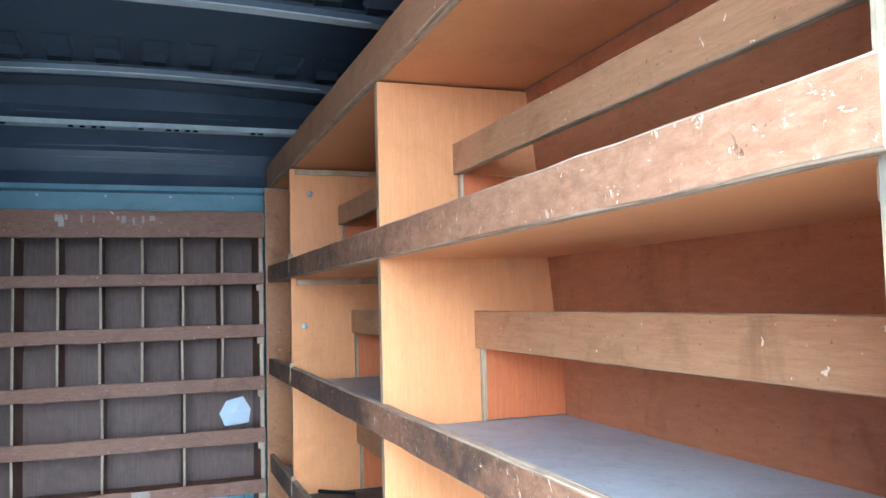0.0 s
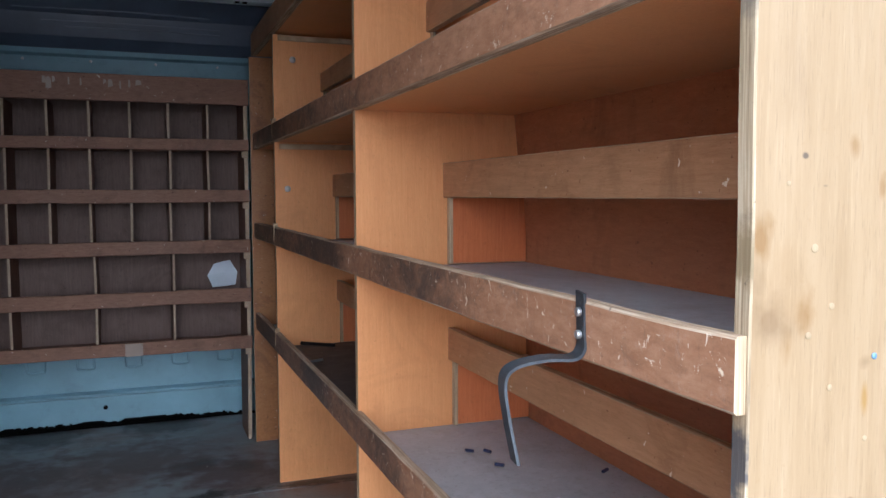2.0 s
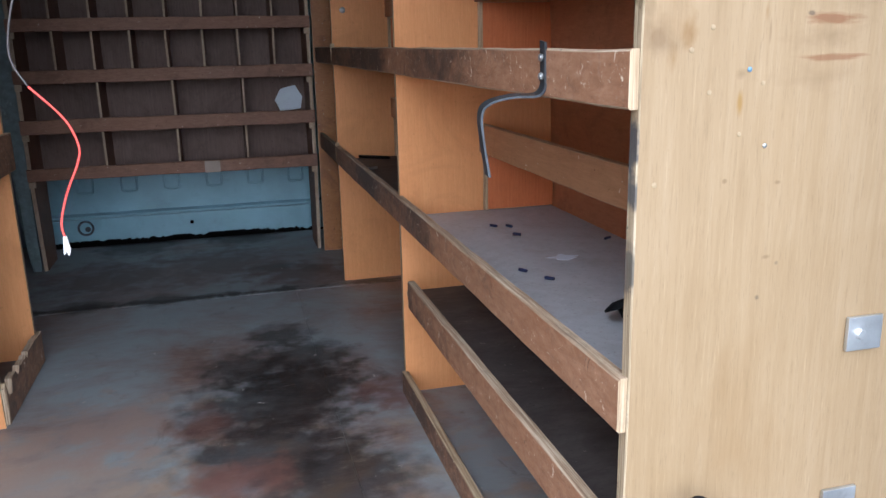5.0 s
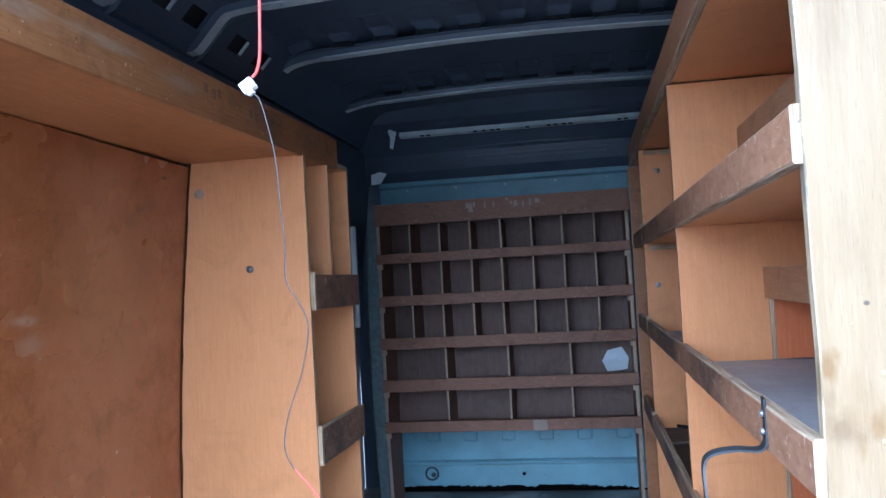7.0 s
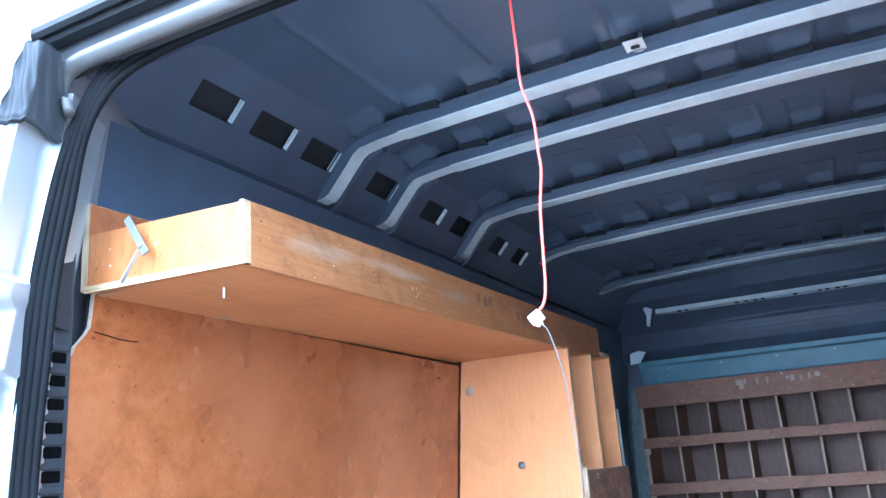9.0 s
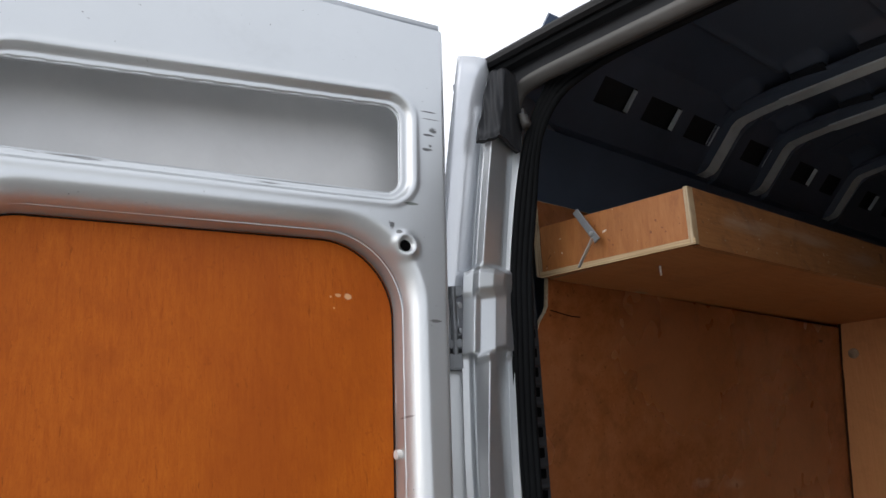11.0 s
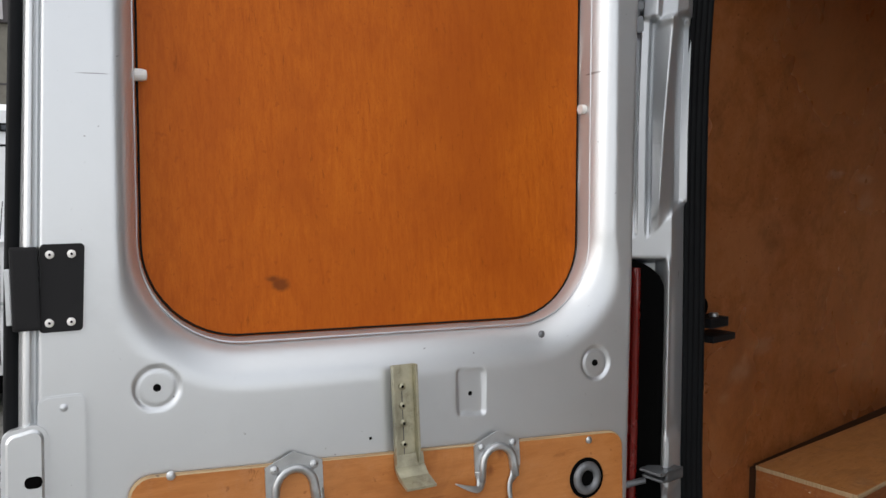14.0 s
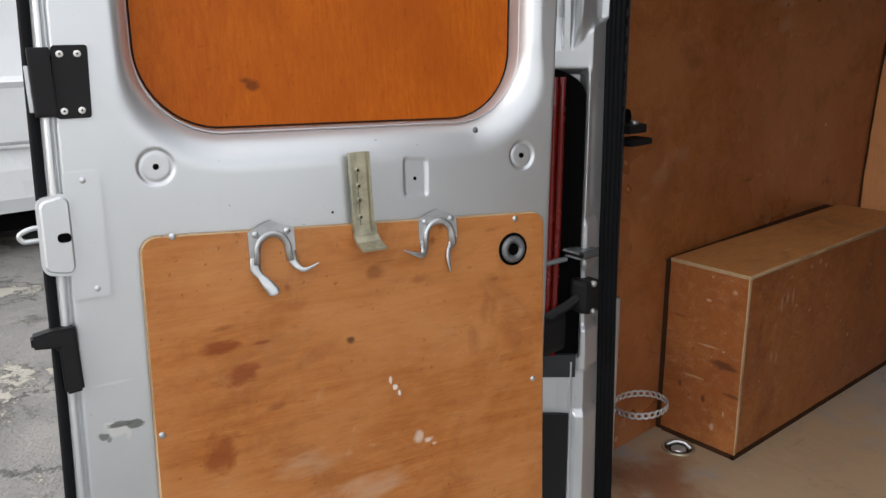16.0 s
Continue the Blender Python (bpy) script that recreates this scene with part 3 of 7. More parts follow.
M["dark_steel"] = painted("dark_blue_grey_primer", (0.092, 0.118, 0.168), 0.34, 0.0, 0.2, 0.2, (0.07, 0.07, 0.075), 4.0, 0.08, 0.6)
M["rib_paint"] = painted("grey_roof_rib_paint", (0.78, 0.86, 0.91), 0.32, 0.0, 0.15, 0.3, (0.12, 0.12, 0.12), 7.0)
M["worn_blue"] = painted("worn_blue_grey_steel", (0.13, 0.17, 0.18), 0.4, 0.0, 0.3, 0.5, (0.4, 0.44, 0.44), 30.0, 0.2)
M["steel_blue"] = painted("pale_blue_bulkhead_paint", (0.20, 0.36, 0.44), 0.42, 0.0, 0.12, 0.3, (0.07, 0.08, 0.08), 5.0, 0.05)
M["foot_pad"] = painted("dark_roof_pad", (0.022, 0.026, 0.034), 0.75, 0.0, 0.3, 0.2, (0.05, 0.05, 0.05), 30.0, 0.2, 0.15)
M["rubber"] = painted("black_rubber", (0.006, 0.0068, 0.0078), 0.7, 0.0, 0.3, 0.15, (0.02, 0.02, 0.02), 9.0, 0.1, 0.11)
M["black"] = painted("black_powder_coat", (0.008, 0.008, 0.009), 0.6, 0.0, 0.2, 0.15, (0.04, 0.04, 0.04), 12.0, gloss=0.25)
M["shadow_plastic"] = painted("dark_grey_plastic_and_shade", (0.03, 0.032, 0.036), 0.6, 0.0, 0.25, 0.2, (0.06, 0.06, 0.06), 10.0, 0.08, 0.25)
# near-black colour standing in for unlit depth; also the old sealant
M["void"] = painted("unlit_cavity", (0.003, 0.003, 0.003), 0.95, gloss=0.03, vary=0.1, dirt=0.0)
M["gap"] = painted("dark_joint_and_shade", (0.05, 0.024, 0.013), 0.9, gloss=0.05, vary=0.2, dirt=0.0)
M["blue_zinc"] = painted("blue_coated_screw", (0.13, 0.23, 0.34), 0.35, 0.3, 0.1, 0.1)
M["filler"] = painted("pale_nail_filler", (0.29, 0.215, 0.125), 0.6, 0.0, 0.1, 0.2, (0.25, 0.18, 0.1), 60.0)
M["zinc"] = painted("galvanised_steel", (0.52, 0.54, 0.55), 0.36, 0.85, 0.2, 0.25, (0.16, 0.15, 0.13), 22.0, 0.15)
M["old_zinc"] = painted("dirty_galvanised_steel", (0.40, 0.38, 0.28), 0.42, 0.75, 0.35, 0.7, (0.11, 0.085, 0.045), 26.0, 0.35)
M["hook_steel"] = painted("grey_painted_strap_steel", (0.055, 0.062, 0.072), 0.42, 0.5, 0.35, 0.6, (0.22, 0.23, 0.25), 26.0, 0.25)
M["white_plastic"] = painted("white_plastic", (0.78, 0.77, 0.74), 0.4, 0.0, 0.05, 0.2, (0.35, 0.33, 0.3), 30.0)
M["paper"] = painted("torn_pale_paper", (0.62, 0.68, 0.76), 0.8, 0.0, 0.08, 0.1)
M["tape"] = painted("clear_tape_residue", (0.25, 0.18, 0.14), 0.3, 0.0, 0.2, 0.3)
M["red_wire"] = painted("red_wire_sheath", (0.75, 0.075, 0.06), 0.4, 0.0, 0.08, 0.1)
M["grey_wire"] = painted("grey_wire_sheath", (0.055, 0.048, 0.048), 0.45, 0.0, 0.1, 0.1)
M["red_lens"] = painted("red_lamp_lens", (0.14, 0.006, 0.004), 0.25, 0.0, 0.15, 0.1, (0.1, 0.0, 0.0), 12.0, 0.02, 0.6)
M["blue_plastic"] = painted("dark_blue_plastic", (0.018, 0.026, 0.075), 0.4)
M["white_van"] = painted("white_vehicle_paint", (0.74, 0.76, 0.77), 0.3, 0.0, 0.03, 0.1, (0.4, 0.4, 0.38), 2.0, 0.0)
M["trailer"] = painted("olive_grey_trailer_side", (0.16, 0.15, 0.12), 0.5, 0.0, 0.15, 0.4)
M["sign_board"] = painted("dark_grey_sign", (0.055, 0.05, 0.05), 0.6)
M["sign_letter"] = painted("pale_grey_letter_paint", (0.42, 0.41, 0.42), 0.6)


def ground_mat():
    """Old concrete yard: stained, broken into ragged patches with a few wandering cracks."""
    m, t, b, vec = mat_base("cracked_grey_concrete_yard", 0.85)
    nz = t.nodes.new("ShaderNodeTexNoise")
    nz.inputs["Scale"].default_value = 2.2
    nz.inputs["Detail"].default_value = 8.0
    nz.inputs["Roughness"].default_value = 0.7
    t.links.new(vec, nz.inputs["Vector"])
    wander = t.nodes.new("ShaderNodeVectorMath")
    wander.operation = "MULTIPLY_ADD"
    t.links.new(nz.outputs["Color"], wander.inputs[0])
    wander.inputs[1].default_value = (0.9, 0.9, 0.0)
    t.links.new(vec, wander.inputs[2])
    a = n_noise(t, vec, 1.3, 8.0, 0.7, 0.5)
    f = n_noise(t, vec, 60.0, 4.0, 0.6)
    col = n_ramp(t, a, ((0.3, (0.15, 0.145, 0.135)), (0.5, (0.21, 0.205, 0.195)), (0.62, (0.27, 0.26, 0.24)), (0.75, (0.19, 0.18, 0.17))))
    patch_mask = n_step(t, n_noise(t, wander.outputs[0], 2.6, 8.0, 0.65), 0.545, 0.56)
    col = n_mix(t, patch_mask, col, (0.42, 0.395, 0.34))
    rim = n_step(t, n_noise(t, wander.outputs[0], 2.6, 8.0, 0.65), 0.52, 0.545)
    col = n_mix(t, n_math(t, "MULTIPLY", n_math(t, "SUBTRACT", rim, patch_mask), 0.8), col, (0.06, 0.06, 0.05))
    v = t.nodes.new("ShaderNodeTexVoronoi")
    v.feature = "DISTANCE_TO_EDGE"
    v.inputs["Scale"].default_value = 0.7
    t.links.new(wander.outputs[0], v.inputs["Vector"])
    col = n_mix(t, n_step(t, v.outputs["Distance"], 0.014, 0.0), col, (0.06, 0.06, 0.055))
    col = n_mix(t, n_math(t, "MULTIPLY", n_step(t, f, 0.52, 0.72), 0.45), col, (0.1, 0.1, 0.095))
    t.links.new(col, b.inputs["Base Color"])
    n_bump(t, b, n_math(t, "ADD", n_math(t, "ADD", a, f), patch_mask), 0.8, 0.02)
    return m


M["under_ply"] = timber("orange_brown_shelf_board", ((0.36, 0.145, 0.05), (0.42, 0.18, 0.066), (0.47, 0.215, 0.085)), (30, 3, 60), 0.45, 0.3, (0.17, 0.06, 0.028), tone=2.0, gloss=0.25)
M["lid_ply"] = timber("worn_box_lid", ((0.34, 0.14, 0.042), (0.42, 0.185, 0.06), (0.49, 0.235, 0.085)), (30, 6, 6), 0.45, 0.6, (0.14, 0.06, 0.028), tone=3.5, wear=0.03, gloss=0.25, scuff=0.25)
M["lip"] = painted("grey_brown_underseal", (0.085, 0.083, 0.080), 0.6, 0.0, 0.2, 0.3)
M["door_silver"] = painted("chipped_silver_door_paint", (0.61, 0.635, 0.65), 0.36, 0.72, 0.05, 0.12, (0.3, 0.3, 0.3), 3.0, 0.03, 0.5, 0.25, (0.25, 0.25, 0.26),
                            blots=(((-0.836, 0.450, 0), 0.015, (0.74, 0.75, 0.75), (0.7, 1.3, 1)), ((-0.833, 0.456, 0), 0.010, (0.13, 0.14, 0.135), (0.6, 2.2, 1)), ((-0.815, 0.452, 0), 0.010, (0.16, 0.17, 0.16), (0.8, 1.6, 1)), ((-0.852, 0.444, 0), 0.006, (0.2, 0.2, 0.2), (0.8, 1.2, 1)), ((-0.822, 0.440, 0), 0.007, (0.72, 0.72, 0.72), (1.4, 0.7, 1)), ((-0.846, 0.438, 0), 0.004, (0.3, 0.31, 0.3), (1, 1, 1)), ((-0.835, 0.512, 0), 0.010, (0.72, 0.73, 0.75), (0.35, 5, 1)), ((-0.105, 1.587, 0), 0.005, (0.07, 0.07, 0.07), (0.35, 4, 1)), ((-0.106, 1.575, 0), 0.006, (0.12, 0.12, 0.12), (0.35, 6, 1)), ((-0.103, 1.556, 0), 0.007, (0.10, 0.10, 0.10), (0.7, 1.3, 1)), ((-0.112, 1.548, 0), 0.005, (0.09, 0.09, 0.09), (0.5, 2.5, 1)), ((-0.117, 1.522, 0), 0.006, (0.09, 0.09, 0.09), (0.6, 1.5, 1)), ((-0.110, 1.530, 0), 0.004, (0.1, 0.1, 0.1), (1, 1, 1)), ((-0.150, 1.432, 0), 0.006, (0.2, 0.22, 0.2), (0.5, 2, 1)), ((-0.128, 1.259, 0), 0.006, (0.22, 0.22, 0.22), (0.6, 2, 1)),
                                   ((-0.185, 1.397, 0), 0.007, (0.12, 0.12, 0.12), (1.2, 1, 1)), ((-0.175, 1.385, 0), 0.006, (0.12, 0.12, 0.12), (0.8, 1.4, 1)), ((-0.60, 1.442, 0), 0.018, (0.2, 0.2, 0.2), (0.35, 7, 1)), ((-0.36, 1.441, 0), 0.014, (0.2, 0.2, 0.2), (0.35, 7, 1)),
                                   ((-0.797, 1.093, 0), 0.005, (0.2, 0.2, 0.21), (0.3, 9, 1)), ((-0.176, 1.132, -0.02), 0.008, (0.3, 0.3, 0.3), (0.8, 4, 0.5)), ((-0.716, 1.389, 0), 0.005, (0.3, 0.3, 0.31), (0.2, 9, 1))))
M["edge_x"] = layered("plywood_edge_x", 0, ((0.25, 0.165, 0.095), (0.39, 0.29, 0.18), (0.50, 0.40, 0.27)))
M["edge_y"] = layered("plywood_edge_y", 1, ((0.25, 0.165, 0.095), (0.39, 0.29, 0.18), (0.50, 0.40, 0.27)))
M["edge_z"] = layered("plywood_edge_z", 2, ((0.25, 0.165, 0.095), (0.39, 0.29, 0.18), (0.50, 0.40, 0.27)))
M["box_edge"] = layered("brown_box_edge", 0, ((0.25, 0.16, 0.08), (0.38, 0.26, 0.14), (0.47, 0.34, 0.2)))
M["panel_edge"] = layered("stained_panel_edge", 1, ((0.24, 0.18, 0.11), (0.385, 0.305, 0.195), (0.49, 0.41, 0.29)), 0.6, (((0.4415, 0.30, 0.745), 0.030, (0.03, 0.035, 0.05)), ((0.4415, 0.295, 0.70), 0.030, (0.05, 0.055, 0.065)), ((0.4415, 0.30, 0.62), 0.035, (0.09, 0.085, 0.075)), ((0.4415, 0.30, 0.90), 0.03, (0.2, 0.15, 0.08)), ((0.4415, 0.30, 1.10), 0.04, (0.16, 0.14, 0.11))))
M["rail_edge"] = layered("dirty_rail_edge", 0, ((0.22, 0.145, 0.09), (0.37, 0.27, 0.18), (0.52, 0.43, 0.32)), 0.6)
M["grey_steel"] = painted("dull_grey_steel", (0.17, 0.18, 0.19), 0.45, 0.6, 0.2, 0.4, (0.08, 0.07, 0.06), 20.0, 0.1)
M["shelf_edge"] = layered("tan_shelf_edge", 2, ((0.28, 0.18, 0.09), (0.40, 0.28, 0.15), (0.49, 0.36, 0.21)))
M["ground"] = ground_mat()

# ---- building helpers ----


def link_mesh(name, bm, mats, parent=None, label="", smooth=False):
    me = bpy.data.meshes.new(name)
    bm.normal_update()
    bm.to_mesh(me)
    bm.free()
    for m in mats if isinstance(mats, (list, tuple)) else (mats,):
        me.materials.append(m)
    if smooth:
        me.polygons.foreach_set("use_smooth", [True] * len(me.polygons))
    ob = new(name, me)
    if parent:
        ob.parent = parent
    if label:
        ob["label"] = label
    return ob


def part(name, bm, material, parent, label="", smooth=False):
    return link_mesh(name, bm, material, parent, label, smooth)


def thing(name, label, category, group="", kind="", at=(0, 0, 0)):
    ob = new(name)
    ob.empty_display_size = 0.05
    ob.location = at
    return tagged(ob, label, category, group, kind)


def add_box(bm, lo, hi, bevel=0.0):
    r = bmesh.ops.create_cube(bm, size=1.0)
    vs = r["verts"]
    for v in vs:
        v.co = Vector([lo[i] + (v.co[i] + 0.5) * (hi[i] - lo[i]) for i in range(3)])
    if bevel:
        es = list({e for v in vs for e in v.link_edges})
        bmesh.ops.bevel(bm, geom=es, offset=bevel, segments=2, affect="EDGES", profile=0.7)


def add_plank(bm, lo, hi, ch=0.0015, seg=0.07, jit=0.0006, edge_slot=1):
    """A sawn board with worn arrises, cut into short lengths that wander a little."""
    d = [hi[i] - lo[i] for i in range(3)]
    order = sorted(range(3), key=lambda i: d[i])
    th, wi, le = order
    n = max(2, int(d[le] / seg))
    ch = min(ch, d[th] * 0.3)
    rings = []
    for k in range(n + 1):
        f = lo[le] + d[le] * k / n
        j = random.uniform(-jit, jit)
        j2 = random.uniform(-jit, jit)
        ring = []
        for a, b in ((ch, 0), (d[wi] - ch, 0), (d[wi], ch), (d[wi], d[th] - ch), (d[wi] - ch, d[th]), (ch, d[th]), (0, d[th] - ch), (0, ch)):
            co = [0, 0, 0]
            co[le] = f
            co[wi] = lo[wi] + a + (j if a > d[wi] / 2 else j2)
            co[th] = lo[th] + b
            ring.append(bm.verts.new(co))
        rings.append(ring)
    fs = []
    for r0, r1 in zip(rings, rings[1:]):
        for i in range(8):
            fs.append((bm.faces.new((r0[i], r0[(i + 1) % 8], r1[(i + 1) % 8], r1[i])), 0 if i in (0, 4) else edge_slot))
    fs.append((bm.faces.new(rings[0]), edge_slot))
    fs.append((bm.faces.new(list(reversed(rings[-1]))), edge_slot))
    for f, s in fs:
        f.material_index = s
    bmesh.ops.recalc_face_normals(bm, faces=[f for f, s in fs])


def board(name, lo, hi, face, parent, label="", edge="edge", top=None, jit=0.0006, ch=0.0015):
    bm = bmesh.new()
    add_plank(bm, lo, hi, ch, jit=jit)
    if edge == "edge":
        edge += "_" + "xyz"[min(range(3), key=lambda k: hi[k] - lo[k])]
    mats = [M[face], M[edge]]
    if top:
        mats.append(M[top])
        bm.normal_update()
        for f in bm.faces:
            if f.normal.z > 0.9:
                f.material_index = 2
    return part(name, bm, mats, parent, label)


def add_prism(bm, outline, axis, a, b, slot_side=0):
    """An outline in the plane square to an axis, given as the two other coordinates in order, drawn out from a to b."""
    i = "xyz".index(axis)
    o = [k for k in range(3) if k != i]

    def vert(p, w):
        co = [0, 0, 0]
        co[i], co[o[0]], co[o[1]] = w, p[0], p[1]
        return bm.verts.new(co)
    v0 = [vert(p, a) for p in outline]
    v1 = [vert(p, b) for p in outline]
    fs = [bm.faces.new(v0), bm.faces.new(v1)]
    n = len(outline)
    for k in range(n):
        f = bm.faces.new((v0[k], v0[(k + 1) % n], v1[(k + 1) % n], v1[k]))
        f.material_index = slot_side
        fs.append(f)
    bmesh.ops.recalc_face_normals(bm, faces=fs)


def add_tube(bm, pts, r, n=8, cap=True, flat=1.0):
    """A round rod along points; flat squeezes it."""
    pts = [Vector(p) for p in pts]
    rings = []
    up = None
    for k, p in enumerate(pts):
        d = (pts[min(k + 1, len(pts) - 1)] - pts[max(k - 1, 0)]).normalized()
        if up is None:
            up = d.orthogonal().normalized()
        up = (up - d * up.dot(d)).normalized()
        side = d.cross(up)
        rings.append([bm.verts.new(p + r * (math.cos(2 * math.pi * i / n) * up + flat * math.sin(2 * math.pi * i / n) * side)) for i in range(n)])
    fs = []
    for r0, r1 in zip(rings, rings[1:]):
        for i in range(n):
            fs.append(bm.faces.new((r0[i], r0[(i + 1) % n], r1[(i + 1) % n], r1[i])))
    if cap:
        fs.append(bm.faces.new(list(reversed(rings[0]))))
        fs.append(bm.faces.new(rings[-1]))
    bmesh.ops.recalc_face_normals(bm, faces=fs)


def smooth_path(pts, n=6):
    """A gliding line through points."""
    pts = [Vector(p) for p in pts]
    out = []
    for k in range(len(pts) - 1):
        p0, p1, p2, p3 = pts[max(k - 1, 0)], pts[k], pts[k + 1], pts[min(k + 2, len(pts) - 1)]
        for i in range(n):
            t = i / n
            out.append(0.5 * (2 * p1 + (p2 - p0) * t + (2 * p0 - 5 * p1 + 4 * p2 - p3) * t * t + (3 * p1 - p0 - 3 * p2 + p3) * t ** 3))
    return out + [pts[-1]]


def add_sweep(bm, path, section, side, up):
    """A section of (side, up) offsets carried along a path; side and up are fixed directions or functions of the step."""
    rings = []
    for k, p in enumerate(path):
        s = side(k) if callable(side) else Vector(side)
        u = up(k) if callable(up) else Vector(up)
        rings.append([bm.verts.new(Vector(p) + a * s + b * u) for a, b in section])
    fs = []
    m = len(section)
    for r0, r1 in zip(rings, rings[1:]):
        for i in range(m):
            fs.append(bm.faces.new((r0[i], r0[(i + 1) % m], r1[(i + 1) % m], r1[i])))
    fs.append(bm.faces.new(list(reversed(rings[0]))))
    fs.append(bm.faces.new(rings[-1]))
    bmesh.ops.recalc_face_normals(bm, faces=fs)


def add_disc(bm, c, r, depth, n=16, axis="y", dome=0.0):
    """A short round plug with a slightly domed head, drawn from c along +axis by depth."""
    i = "xyz".index(axis)
    o = [k for k in range(3) if k != i]

    def ring(rr, w):
        vs = []
        for k in range(n):
            co = list(c)
            co[o[0]] += rr * math.cos(2 * math.pi * k / n)
            co[o[1]] += rr * math.sin(2 * math.pi * k / n)
            co[i] += w
            vs.append(bm.verts.new(co))
        return vs
    rs = [ring(r, 0), ring(r, depth * 0.7), ring(r * 0.82, depth), ring(r * 0.3, depth + dome)]
    fs = []
    for a, b in zip(rs, rs[1:]):
        for k in range(n):
            fs.append(bm.faces.new((a[k], a[(k + 1) % n], b[(k + 1) % n], b[k])))
    fs += [bm.faces.new(list(reversed(rs[0]))), bm.faces.new(rs[-1])]
    bmesh.ops.recalc_face_normals(bm, faces=fs)


def add_ring(bm, c, r, tube, axis="z", n=28, m=6):
    i = "xyz".index(axis)
    o = [k for k in range(3) if k != i]
    pts = []
    for k in range(n + 1):
        co = list(c)
        co[o[0]] += r * math.cos(2 * math.pi * k / n)
        co[o[1]] += r * math.sin(2 * math.pi * k / n)
        pts.append(co)
    add_tube(bm, pts, tube, m, cap=False)


def solo(name, bm, mat, label, category, group="", kind="", smooth=False):
    return tagged(link_mesh(name, bm, mat, None, "", smooth), label, category, group, kind)


def box_ob(name, lo, hi, mat, parent=None, label="", bevel=0.0, smooth=False):
    bm = bmesh.new()
    add_box(bm, lo, hi, bevel)
    return part(name, bm, M[mat], parent, label, smooth)

# ---- setting: ground, van floor, walls, roof, bulkhead ----
GROUND = -0.62
bm = bmesh.new()
bmesh.ops.create_grid(bm, x_segments=60, y_segments=60, size=150)
for v in bm.verts:
    v.co.z = GROUND
solo("ground", bm, M["ground"], "cracked grey concrete yard with pale patches", "ground", kind="structure")

floor = box_ob("floor", (-0.93, -0.02, -0.06), (0.93, 3.42, -0.012), "seam")
tagged(floor, "stained dark plywood floor sheets with black seams", "floor", kind="structure")
for lo, hi in (((-0.93, -0.02), (0.2546, 2.372)), ((0.2554, -0.02), (0.93, 2.372)), ((-0.93, 2.38), (0.93, 3.42))):
    box_ob("floor_sheet", (lo[0], lo[1], -0.012), (hi[0], hi[1], 0.0), "floor", floor)


def wall_x(y, z):
    """Inner face of the curved left side lining."""
    f = min(1.0, max(0.0, (z - 0.45) / 0.93))
    return -0.885 + 0.063 * f ** 1.6 + 0.043 * (1.5 - min(y, 1.5)) / 1.3


def back_x(z):
    """Inner face of the lining behind the shelving."""
    if z < 0.8:
        return 0.835 - 0.02 * z / 0.8
    return 0.815 - 0.063 * ((z - 0.8) / 0.65) ** 1.25


def shell_x(z):
    return 0.935 - (0.10 * max(0.0, (z - 0.5)) ** 1.5)


def side_shell(name, sgn, label):
    bm = bmesh.new()
    zs = [GROUND + 0.25 + k * 0.08 for k in range(27)]
    zs = [z for z in zs if z < 1.66] + [1.66]
    outline = [(sgn * shell_x(z), z) for z in zs] + [(sgn * (shell_x(z) + 0.03), z) for z in reversed(zs)]
    add_prism(bm, outline, "y", 0.0 if sgn > 0 else 0.22, 3.45)
    bm.normal_update()
    for f in bm.faces:
        f.material_index = 1 if f.normal.x * sgn > 0.5 else 0
    return solo(name, bm, [M["dark_steel"], M["silver"]], label, "wall", kind="structure")


side_shell("wall_left", -1, "dark primer grey van side panel")
side_shell("wall_right", 1, "dark primer grey van side panel behind shelving")

# roof: pressed skin with scooped tabs before each bow, long beads at the rear, plain outer sheet
RIB_Y = (0.84, 1.09, 1.52, 2.06, 2.78)
TAB_LEN = (0.045, 0.085, 0.165, 0.175, 0.185)
TAB_X = [0.0485 + 0.143 * k for k in range(-5, 5)]


def ramp01(x):
    x = np.clip(x, 0, 1)
    return x * x * (3 - 2 * x)


NX, NY = 300, 620
RX_, RY_ = np.meshgrid(np.linspace(-0.74, 0.74, NX), np.linspace(0.24, 3.34, NY))
RZ_ = 1.856 - 0.019 * (RX_ / 0.6) ** 2 - 0.03 * np.clip((np.abs(RX_) - 0.6) / 0.14, 0, 1) ** 2
RZ_ += 0.0007 * np.sin(RX_ * 17 + 2 * np.sin(RY_ * 5)) * np.sin(RY_ * 11 + RX_ * 4)
RZ_ -= 0.10 * ramp01((0.42 - RY_) / 0.25) ** 2
for bx in (-0.572, -0.337, -0.10, 0.137, 0.374, 0.61):
    RZ_ -= 0.009 * np.exp(-((RX_ - bx) / 0.007) ** 2) * ramp01((RY_ - 0.36) / 0.05) * ramp01((0.80 - RY_) / 0.02)
